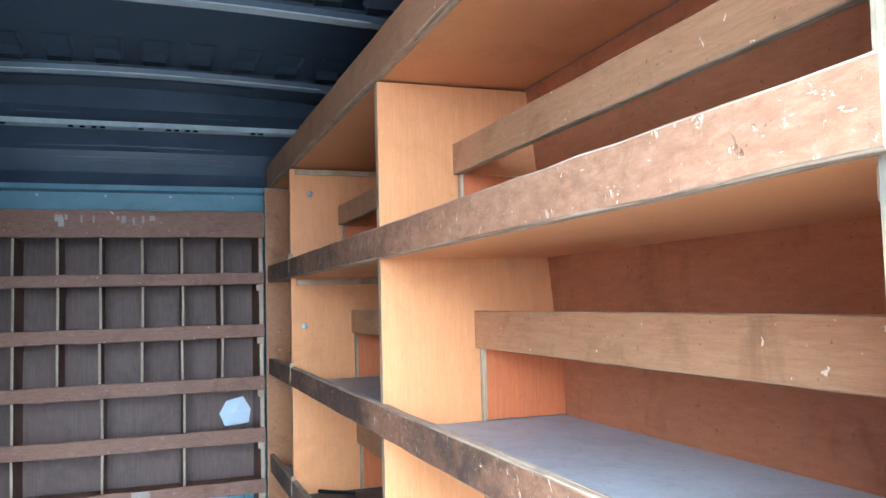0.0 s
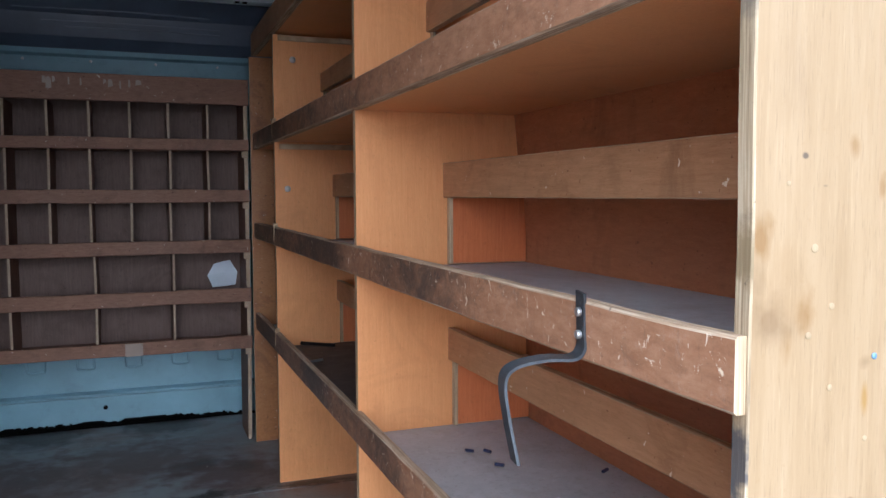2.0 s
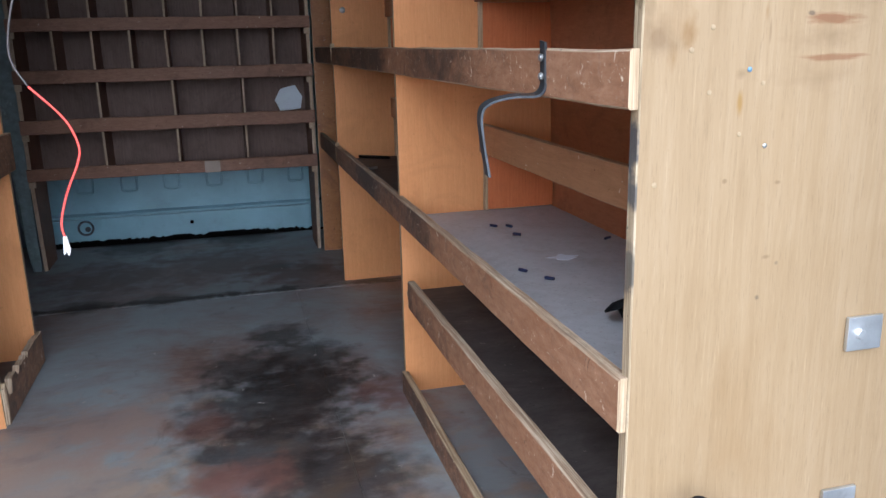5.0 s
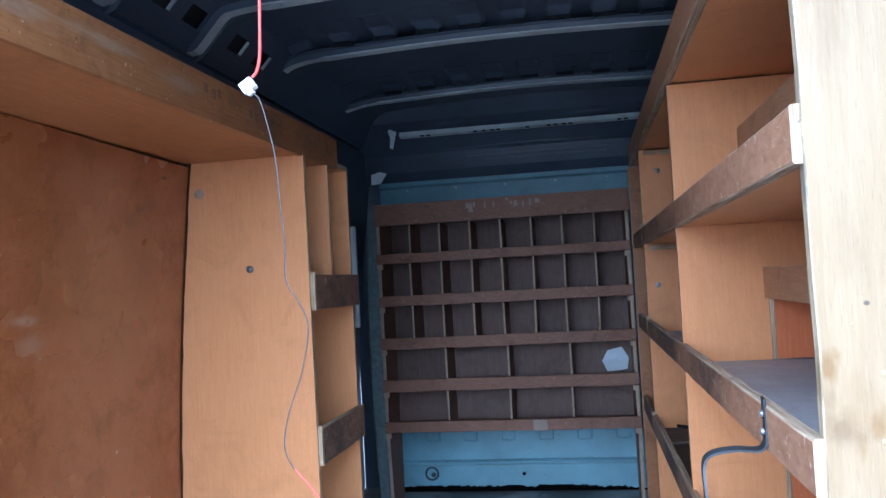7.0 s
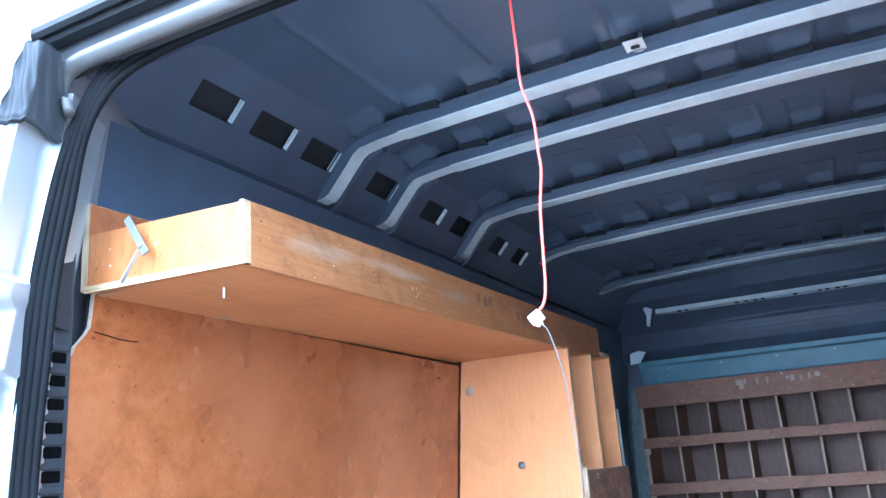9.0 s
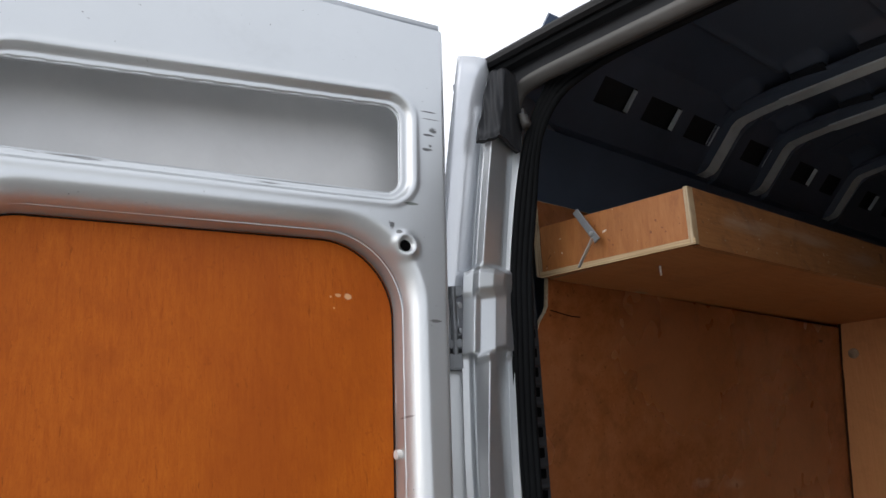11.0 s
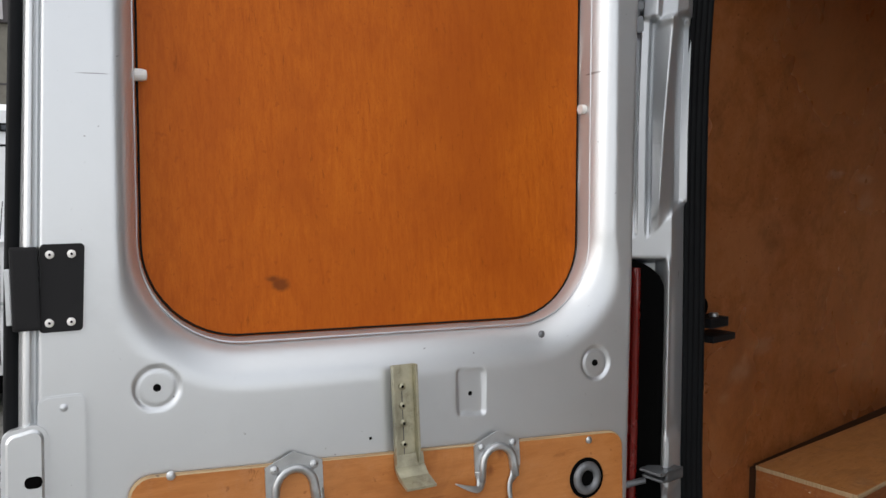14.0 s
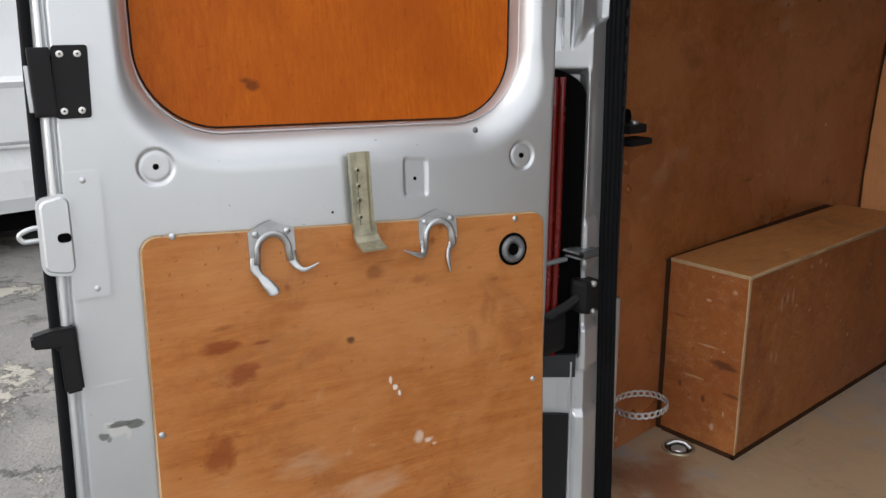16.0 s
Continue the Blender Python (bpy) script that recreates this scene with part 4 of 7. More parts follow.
for yr, ln in zip(RIB_Y, TAB_LEN):
    for tx in TAB_X:
        my = ramp01((RY_ - (yr - 0.036 - ln)) / 0.008) * (RY_ < yr - 0.01)
        mx = ramp01((0.041 - np.abs(RX_ - tx)) / 0.006)
        if ln > 0.06:
            RZ_ += 0.0035 * mx * my
            RZ_ -= 0.0065 * np.exp(-((RX_ - tx - 0.041) / 0.0034) ** 2) * my
            RZ_ -= 0.0040 * np.exp(-((RY_ - (yr - 0.036 - ln)) / 0.0036) ** 2) * mx
        RZ_ -= 0.020 * mx * ramp01((RY_ - (yr - 0.095)) / 0.06) * (RY_ < yr - 0.022)
# long shallow swages in front of the last bow
RZ_ -= 0.006 * np.exp(-((RY_ - 3.02 - 0.02 * RX_ ** 2) / 0.008) ** 2) * ramp01((0.44 - np.abs(RX_ + 0.02)) / 0.03)
roof_v = np.stack([RX_, RY_, RZ_], -1).reshape(-1, 3)
ridx = np.arange(NX * NY).reshape(NY, NX)
roof_f = np.stack([ridx[:-1, :-1], ridx[1:, :-1], ridx[1:, 1:], ridx[:-1, 1:]], -1).reshape(-1, 4).tolist()
roof_v = roof_v.tolist()
outer_line = ((-0.88, 1.62), (-0.875, 1.70), (-0.84, 1.77), (-0.76, 1.84), (-0.62, 1.875), (-0.3, 1.885), (0.0, 1.89),
              (0.3, 1.885), (0.62, 1.875), (0.76, 1.84), (0.84, 1.77), (0.875, 1.70), (0.88, 1.62))
first = len(roof_v)
for y in (0.30, 3.45):
    roof_v += [(x, y, z) for x, z in outer_line]
for k in range(len(outer_line) - 1):
    p = first + k
    roof_f.append((p, p + 1, p + 1 + len(outer_line), p + len(outer_line)))
me = bpy.data.meshes.new("ceiling")
me.from_pydata(roof_v, [], roof_f)
me.materials.append(M["dark_steel"])
me.materials.append(M["silver"])
me.polygons.foreach_set("material_index", [1 if k >= (NX - 1) * (NY - 1) else 0 for k in range(len(roof_f))])
me.polygons.foreach_set("use_smooth", [True] * len(me.polygons))
tagged(new("ceiling", me), "dark blue-grey pressed steel van roof with scooped tabs", "ceiling", kind="structure")


def rib_up_along(pts):
    def up(k):
        d = (pts[min(k + 1, len(pts) - 1)] - pts[max(k - 1, 0)]).normalized()
        u = d.cross(Vector((0, 1, 0)))
        return u if u.z > 0 or abs(u.x) > 0.9 else -u
    return up


def mirror_line(half):
    return [(-x, z) for x, z in half] + [(x, z) for x, z in reversed(half) if x > 0.0]


CROWN = [(0.60, 1.788), (0.45, 1.794), (0.30, 1.799), (0.15, 1.802), (0.0, 1.803)]
ENDS = {
    0: [(0.853, 1.585), (0.853, 1.668), (0.845, 1.676), (0.797, 1.682), (0.785, 1.690), (0.715, 1.768), (0.700, 1.777), (0.66, 1.783)],
    1: [(0.850, 1.675), (0.797, 1.682), (0.785, 1.690), (0.715, 1.768), (0.700, 1.777), (0.66, 1.783)],
    2: [(0.853, 1.585), (0.853, 1.668), (0.845, 1.676), (0.797, 1.682), (0.785, 1.690), (0.715, 1.768), (0.700, 1.777), (0.66, 1.783)],
    3: [(0.745, 1.757), (0.725, 1.768), (0.70, 1.776), (0.66, 1.783)],
    4: [(0.836, 1.690), (0.828, 1.715), (0.806, 1.738), (0.772, 1.755), (0.72, 1.770), (0.66, 1.782)],
}
for n, y in enumerate(RIB_Y):
    r = thing("roof_rib", "light grey painted steel roof bow across dark roof", "roof rib", "roof ribs", "structure")
    line = mirror_line(ENDS[n] + CROWN)
    bm = bmesh.new()
    pts = [Vector((x, y, z)) for x, z in line]
    sec = [(-0.040, 0.021), (-0.025, 0.018), (-0.021, 0.0), (0.021, 0.0), (0.025, 0.018), (0.040, 0.021), (0.040, 0.023), (-0.040, 0.023)]
    add_sweep(bm, pts, sec, (0, 1, 0), rib_up_along(pts))
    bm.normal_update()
    # only the lower face is pale; flanges and sides take the dark roof colour
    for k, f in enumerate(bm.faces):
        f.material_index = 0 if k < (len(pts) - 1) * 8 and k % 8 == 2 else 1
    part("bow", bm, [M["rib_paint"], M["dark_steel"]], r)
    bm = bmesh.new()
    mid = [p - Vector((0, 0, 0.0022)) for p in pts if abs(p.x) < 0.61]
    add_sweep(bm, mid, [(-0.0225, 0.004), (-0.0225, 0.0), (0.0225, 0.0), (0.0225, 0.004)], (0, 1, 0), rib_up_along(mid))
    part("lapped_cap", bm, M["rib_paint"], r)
    if n < 3:
        for sg in (-1, 1):
            bm = bmesh.new()
            g = [Vector((sg * x, y + 0.058, z)) for x, z in ((0.83, 1.668), (0.806, 1.678), (0.792, 1.694), (0.735, 1.757), (0.715, 1.773), (0.68, 1.788))]
            g = smooth_path(g, 3)
            add_sweep(bm, g, [(-0.018, 0.012), (-0.012, 0.0), (0.008, 0.0), (0.016, 0.014), (0.016, 0.018), (-0.018, 0.018)], (0, 1, 0), rib_up_along(g))
            part("end_gusset", bm, M["dark_steel"], r, smooth=False)
    # dark block at the foot of each tab, against the bow
    for tx in TAB_X:
        if abs(tx) < 0.66:
            bm = bmesh.new()
            zt = 1.838 - 0.019 * (tx / 0.6) ** 2
            add_prism(bm, [(y - 0.052, zt - 0.001), (y - 0.030, zt - 0.001), (y - 0.030, zt - 0.012), (y - 0.040, zt - 0.012), (y - 0.048, zt - 0.006)], "x", tx - 0.036, tx + 0.036)
            part("tab_foot_pad", bm, M["foot_pad"], r)
    bm = bmesh.new()
    for tx in TAB_X:
        for dx in (0.055, 0.092):
            x = tx + dx + 0.006 * math.sin(31 * tx + 7 * y + 40 * dx)
            if abs(x) < 0.6:
                add_disc(bm, (x, y + 0.052, 1.8525 - 0.019 * (x / 0.6) ** 2), 0.0042, -0.004, 8, "z")
    part("rivet_row", bm, M["void"], r, "small dark holes")

# cant rails: sloping web with a row of rectangular cut-outs, ledge and bead below
HOLES = ((0.377, 0.488), (0.536, 0.652), (0.698, 0.808), (0.95, 1.063), (1.215, 1.325), (1.39, 1.498), (1.66, 1.755), (1.835, 1.93))
for sgn in (-1, 1):
    web = thing("cant_rail", "dark steel roof side rail with rectangular cut-outs", "roof rail", "roof side rails", "structure")
    top, low = Vector((sgn * 0.725, 0, 1.785)), Vector((sgn * 0.815, 0, 1.685))
    ax = (low - top)
    nrm = Vector((0, 1, 0)).cross(ax).normalized()
    if nrm.z > 0:
        nrm = -nrm

    def web_bar(y0, y1, f0, f1, name="web", mat="dark_steel", h0=0.0, h1=0.003):
        bm = bmesh.new()
        c = []
        for y in (y0, y1):
            for f in (f0, f1):
                for h in (h0, h0 + h1):
                    c.append(bm.verts.new(top + ax * f + Vector((0, y, 0)) - nrm * h))
        bmesh.ops.convex_hull(bm, input=c)
        part(name, bm, M[mat], web)
    web_bar(0.17, 3.3, -0.30, 0.14)
    web_bar(0.17, 3.3, 0.54, 1.06)
    # added dark sheet; its colour gives the shade inside the cut-outs
    web_bar(0.3, 2.0, 0.0, 0.72, "cavity_shade", "shadow_plastic", 0.02)
    ends = [0.17] + [v for h in HOLES for v in h] + [3.3]
    for a, b in zip(ends[0::2], ends[1::2]):
        web_bar(a, b, 0.14, 0.54)
    # pale strip at the far end of each cut-out only
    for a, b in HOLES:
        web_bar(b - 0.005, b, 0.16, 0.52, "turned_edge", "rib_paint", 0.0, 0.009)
    bm = bmesh.new()
    add_prism(bm, [(sgn * 0.816, 1.690), (sgn * 0.818, 1.680), (sgn * 0.852, 1.668), (sgn * 0.862, 1.668), (sgn * 0.862, 1.690)], "y", 0.2, 3.3)
    part("ledge", bm, M["dark_steel"], web)
    for xz in ((0.836, 1.671), (0.851, 1.655)):
        bm = bmesh.new()
        add_tube(bm, [(sgn * xz[0], 0.25, xz[1]), (sgn * xz[0], 3.2, xz[1])], 0.005, 6)
        part("bead", bm, M["dark_steel"], web)

# front end: pale blue bulkhead, dark header above it
front = thing("wall_front", "pale blue painted steel van bulkhead with pressed swages", "bulkhead", "", "structure")
bm = bmesh.new()
prof = [(3.365, -0.02), (3.365, 0.118), (3.35, 0.126), (3.35, 0.135), (3.372, 0.145), (3.372, 0.30), (3.35, 0.33), (3.35, 1.40), (3.365, 1.41), (3.365, 1.485), (3.35, 1.495), (3.35, 1.515), (3.40, 1.515), (3.40, -0.02)]
add_prism(bm, prof, "x", -0.76, 0.80)
part("steel_sheet", bm, M["steel_blue"], front)
for k in range(6):
    x = -0.555 + k * 0.183
    bm = bmesh.new()
    add_tube(bm, smooth_path([(x - 0.032, 3.374, 0.42), (x - 0.032, 3.374, 0.262), (x - 0.022, 3.374, 0.236), (x + 0.022, 3.374, 0.236), (x + 0.032, 3.374, 0.262), (x + 0.032, 3.374, 0.42)], 4), 0.0065, 8)
    part("pressed_loop", bm, M["steel_blue"], front, smooth=True)
for k in range(6):
    bm = bmesh.new()
    add_disc(bm, (-0.62 + k * 0.243, 3.365, 1.472), 0.0055, -0.004, 10, "y")
    part("bolt_head", bm, M["zinc"], front)
for x, z, r in ((-0.12, 0.075, 0.009), (-0.57, 0.08, 0.03)):
    bm = bmesh.new()
    if r < 0.02:
        add_disc(bm, (x, 3.362, z), r, -0.002, 12, "y")
        part("drain_hole", bm, M["void"], front)
    else:
        add_ring(bm, (x, 3.36, z), r, 0.005, "y")
        add_disc(bm, (x + 0.008, 3.362, z - 0.005), 0.012, -0.008, 12, "y")
        part("tie_down_eye", bm, M["hook_steel"], front)
bm = bmesh.new()
add_prism(bm, [(3.36, 1.517), (3.33, 1.56), (3.30, 1.64), (3.24, 1.72), (3.16, 1.775), (3.16, 1.86), (3.45, 1.86), (3.45, 1.517)], "x", -0.9, 0.9)
part("header_panel", bm, M["dark_steel"], front)
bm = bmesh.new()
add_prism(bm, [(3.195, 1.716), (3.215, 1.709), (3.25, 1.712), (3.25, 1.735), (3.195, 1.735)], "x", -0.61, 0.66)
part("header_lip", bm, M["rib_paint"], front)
for x0, z0, bend in ((-0.42, 1.757, 0.006), (-0.30, 1.612, 0.004), (-0.22, 1.592, 0.003)):
    bm = bmesh.new()
    add_tube(bm, [(x0 + (0.36 - x0) * k / 8, (3.185 if z0 > 1.7 else 3.31), z0 + bend * math.sin(math.pi * k / 8)) for k in range(9)], 0.003, 6)
    part("pressed_bead", bm, M["dark_steel"], front)
for x in (-0.50, -0.47, -0.245, -0.205, -0.165, -0.135, 0.0, 0.10, 0.13, 0.17, 0.20, 0.42, 0.45):
    bm = bmesh.new()
    add_box(bm, (x - 0.009, 3.196, 1.7095), (x + 0.009, 3.215, 1.7135))
    part("slot", bm, M["void"], front)
bm = bmesh.new()
add_tube(bm, [(-0.4, 3.292, 1.655), (0.0, 3.288, 1.66), (0.32, 3.292, 1.655)], 0.004, 6)
part("swage", bm, M["dark_steel"], front)
bm = bmesh.new()
add_prism(bm, [(-0.93, -0.3), (0.93, -0.3), (0.93, 1.88), (-0.93, 1.88)], "y", 3.44, 3.47)
part("outer_sheet", bm, M["dark_steel"], front)

bm = bmesh.new()
h = 0.014
for k in range(170):
    x = -0.74 + k * 0.0088
    h = min(0.022, max(0.002, h + random.uniform(-0.006, 0.006)))
    add_box(bm, (x, 3.335, 0.0), (x + 0.0092, 3.364, h))
part("old_sealant", bm, M["void"], front, "ragged black sealant along floor")



def ease_in(x):
    return math.sin(min(1.0, max(0.0, x)) * math.pi) ** 0.6


# pillar of the closed side door, seen in the dark gap beside the pigeonholes
pil = thing("side_door_pillar", "dark steel side door pillar with pale worn edge", "van pillar", "", "structure")
bm = bmesh.new()
add_prism(bm, [(-0.88, 2.42), (-0.80, 2.44), (-0.785, 2.50), (-0.80, 2.58), (-0.88, 2.62)], "z", 0.0, 1.62)
part("post", bm, M["dark_steel"], pil)
bm = bmesh.new()
zs = [1.36 * k / 24 for k in range(25)]
add_prism(bm, [(-0.712 - 0.028 * ease_in(z / 1.36), z) for z in zs] + [(-0.685, z) for z in reversed(zs)], "y", 2.965, 2.972)
part("flange", bm, M["worn_blue"], pil, "pale worn steel flange edge")
bm = bmesh.new()
add_tube(bm, [(-0.713 - 0.028 * ease_in(z / 1.36) + random.uniform(-0.0015, 0.0015), 2.964, z) for z in zs], 0.0035, 6)
part("rolled_edge", bm, M["worn_blue"], pil)
bm = bmesh.new()
add_prism(bm, [(-0.90, 2.62), (-0.84, 2.64), (-0.83, 2.72), (-0.86, 2.80), (-0.86, 2.96), (-0.90, 2.96)], "z", 0.0, 1.66)
part("door_frame", bm, M["dark_steel"], pil)
bm = bmesh.new()
add_box(bm, (-0.795, 2.915, 0.83), (-0.770, 2.935, 1.28), 0.006)
part("striker_strip", bm, M["rib_paint"], pil)
bm = bmesh.new()
add_prism(bm, [(-0.745, 1.485), (-0.742, 1.535), (-0.70, 1.545), (-0.668, 1.535), (-0.70, 1.49)], "y", 3.14, 3.146)
part("bracket_tongue", bm, M["rib_paint"], pil, "pale steel bracket tongue")
bm = bmesh.new()
add_prism(bm, [(-0.652, 1.735), (-0.640, 1.742), (-0.612, 1.728), (-0.622, 1.69), (-0.632, 1.648), (-0.645, 1.655), (-0.640, 1.70)], "y", 3.135, 3.150)
part("corner_clip", bm, M["rib_paint"], pil, "pale folded clip")

# ---- left lining, wheel box, overhead shelf, tall cabinet ----


def grid_panel(ys, zs, fx, th, fy=lambda y, z: y):
    bm = bmesh.new()
    a = [[bm.verts.new((fx(y, z), fy(y, z), z)) for z in zs] for y in ys]
    b = [[bm.verts.new((fx(y, z) - th, fy(y, z), z)) for z in zs] for y in ys]
    n, m = len(ys), len(zs)
    for i in range(n - 1):
        for j in range(m - 1):
            bm.faces.new((a[i][j], a[i + 1][j], a[i + 1][j + 1], a[i][j + 1]))
            bm.faces.new((b[i][j], b[i][j + 1], b[i + 1][j + 1], b[i + 1][j]))
    for i in range(n - 1):
        for j in (0, m - 1):
            bm.faces.new((a[i][j], a[i + 1][j], b[i + 1][j], b[i][j])).material_index = 1
    for j in range(m - 1):
        for i in (0, n - 1):
            bm.faces.new((a[i][j], a[i][j + 1], b[i][j + 1], b[i][j])).material_index = 1
    bmesh.ops.recalc_face_normals(bm, faces=bm.faces[:])
    return bm


lining = thing("wall_lining", "smooth brown plywood side lining with scuffs", "wall lining", "", "structure")
ys = [0.176] + [0.22 + k * 0.08 for k in range(17)]
zs = [k * 0.065 for k in range(20)] + [1.265, 1.28, 1.29, 1.30, 1.31, 1.33, 1.36]


def lining_y(y, z):
    f = min(1.0, max(0.0, (z - 1.265) / 0.05))
    return max(y, 0.176 + 0.028 * f * f * (3 - 2 * f))


part("sheet", grid_panel(ys, zs, wall_x, 0.009, lining_y), [M["wall_ply"], M["edge"]], lining, smooth=False)
bm = bmesh.new()
add_tube(bm, [(wall_x(y, 1.30) + 0.0006, y, 1.302 + 0.003 * math.sin(40 * y) - 0.01 * (y - 0.2)) for y in [0.21 + 0.012 * k for k in range(8)]], 0.0009, 5)
part("split", bm, M["void"], lining, "dark split in the veneer")

crate = thing("wheel_arch_box", "scuffed brown plywood wheel arch box with pale edges", "box")
BOX_END = 1.24
board("front_panel", (-0.650, 0.4365, 0.0125), (-0.641, BOX_END, 0.4205), "box_ply", crate, edge="box_edge")
board("end_panel", (-0.834, 0.427, 0.0125), (-0.6405, 0.436, 0.4205), "box_ply", crate, edge="box_edge")
board("far_panel", (-0.850, BOX_END - 0.010, 0.0125), (-0.6505, BOX_END - 0.001, 0.4205), "box_ply", crate, edge="box_edge")
board("lid", (-0.834, 0.426, 0.421), (-0.639, BOX_END + 0.001, 0.4295), "lid_ply", crate, edge="box_edge")

# dark brown strips stand in for shade round the box and along the floor
for lo, hi in (((-0.872, 0.4315, 0.0), (-0.8345, 0.445, 0.420)), ((-0.872, 0.446, 0.405), (-0.8345, BOX_END, 0.423)), ((-0.83, 0.4275, 0.0), (-0.642, 0.435, 0.012)), ((-0.6485, 0.4275, 0.0), (-0.6405, BOX_END, 0.012))):
    bm = bmesh.new()
    add_box(bm, lo, hi)
    part("dark_gap", bm, M["gap"], crate, "dark strip for the shade behind and under the panels")

shelf = thing("overhead_shelf", "orange plywood overhead shelf with dirty front fascia", "shelf")
bm = bmesh.new()
add_prism(bm, [(0.2095, 1.357), (1.81, 1.374), (1.81, 1.388), (0.2095, 1.371)], "x", -0.86, -0.512, 1)
for f in bm.faces:
    f.material_index = 0 if abs(f.normal.z) > 0.9 else 1
for v in bm.verts:
    if v.co.x < -0.6 and v.co.y < 0.5:
        v.co.x = -0.79
part("shelf_board", bm, [M["under_ply"], M["edge_z"]], shelf)
bm = bmesh.new()
add_prism(bm, [(0.222, 1.355), (0.7, 1.3605), (1.3, 1.3665), (1.815, 1.372), (1.815, 1.461), (1.3, 1.4565), (0.7, 1.4505), (0.222, 1.446)], "x", -0.512, -0.500, 1)
part("fascia", bm, [M["fascia"], M["fascia"]], shelf, "brown plywood fascia with dark marks")
bm = bmesh.new()
add_prism(bm, [(-0.775, 0.186), (-0.500, 0.208), (-0.500, 0.222), (-0.775, 0.200)], "z", 1.357, 1.444, 0)
part("end_board", bm, [M["end_ply"]], shelf)
bm = bmesh.new()
add_prism(bm, [(-0.778, 0.182), (-0.497, 0.205), (-0.497, 0.208), (-0.778, 0.185)], "z", 1.3555, 1.3650, 0)
part("edge_strip", bm, M["shelf_edge"], shelf, "pale ply edge")
board("corner_edge", (-0.5075, 0.2045, 1.357), (-0.4992, 0.2215, 1.4455), "box_edge", shelf)
board("wall_cleat", (-0.79, 0.186, 1.36), (-0.776, 0.50, 1.495), "wall_ply", shelf)
board("back_batten", (-0.83, 0.52, 1.374), (-0.81, 1.80, 1.47), "wall_ply", shelf)
for k in range(9):
    bm = bmesh.new()
    add_disc(bm, (-0.5005, 0.30 + k * 0.17, 1.374 + 0.0018 * k), 0.0016, 0.0012, 8, "x")
    part("pin", bm, M["unit_edge"], shelf)
for y, z in ((0.95, 1.425), (0.985, 1.42), (1.01, 1.425), (1.17, 1.415), (1.2, 1.412)):
    bm = bmesh.new()
    add_box(bm, (-0.5005, y - 0.008, z - 0.010), (-0.4995, y + 0.008, z + 0.010), 0.0005)
    part("scorch_mark", bm, M["unit"], shelf, "dark rubbed mark")

hasp = thing("folded_steel_hasp", "folded grey steel hasp hanging on shelf end", "hasp")
bm = bmesh.new()
add_box(bm, (-0.0060, -0.0015, -0.034), (0.0060, 0.0015, 0.034), 0.0012)
leaf = part("upper_leaf", bm, M["grey_steel"], hasp)
leaf.matrix_local = pose(-0.670, 0.178, 1.421, 0, -32, 5)
bm = bmesh.new()
add_box(bm, (-0.0009, -0.003, -0.026), (0.0009, 0.003, 0.026), 0.0005)
leaf2 = part("lower_leaf", bm, M["zinc"], hasp)
leaf2.matrix_local = pose(-0.669, 0.168, 1.374, 0, 38, 0)
bm = bmesh.new()
add_disc(bm, (-0.660, 0.1765, 1.405), 0.0036, -0.003, 12, "y")
part("screw", bm, M["zinc"], hasp)
bm = bmesh.new()
add_tube(bm, [(-0.62, 0.30, 1.362), (-0.62, 0.30, 1.342)], 0.0018, 6)
solo("hanging_nail", bm, M["white_plastic"], "pale nail end hanging below overhead shelf", "nail")


def cab_left(z):
    return wall_x(1.5, z) + 0.002


cab = thing("tall_cabinet", "tall orange veneered open cabinet with dark rails", "cabinet")
bm = bmesh.new()
zs = [0.0, 0.2, 0.45, 0.7, 0.95, 1.1, 1.25, 1.374]
add_prism(bm, [(-0.492, 0.0), (-0.498, 1.374)] + [(cab_left(z), z) for z in reversed(zs)], "y", 1.50, 1.516, 1)
part("end_panel", bm, [M["laminate"], M["edge_y"]], cab, "orange veneered end panel with round marks")
bm = bmesh.new()
add_prism(bm, [(-0.496, 0.0), (-0.498, 1.385)] + [(cab_left(z), z) for z in reversed(zs)], "y", 1.895, 1.91, 1)
part("far_panel", bm, [M["laminate"], M["edge_y"]], cab)
bm = bmesh.new()
steps = [1.372 * k / 34 for k in range(35)]
add_prism(bm, [(cab_left(z) - 0.006, z) for z in steps] + [(cab_left(z) + 0.001 + 0.0025 * random.random(), z) for z in reversed(steps)], "y", 1.4945, 1.4996)
part("dark_gap", bm, M["gap"], cab, "ragged dark joint against the lining")
board("divider", (-0.84, 1.706, 1.02), (-0.499, 1.718, 1.372), "laminate", cab)
board("back_panel", (-0.872, 1.516, 0.0), (-0.862, 1.895, 1.0), "back_ply", cab)
board("upper_back", (-0.83, 1.516, 1.0), (-0.822, 1.895, 1.36), "laminate", cab)
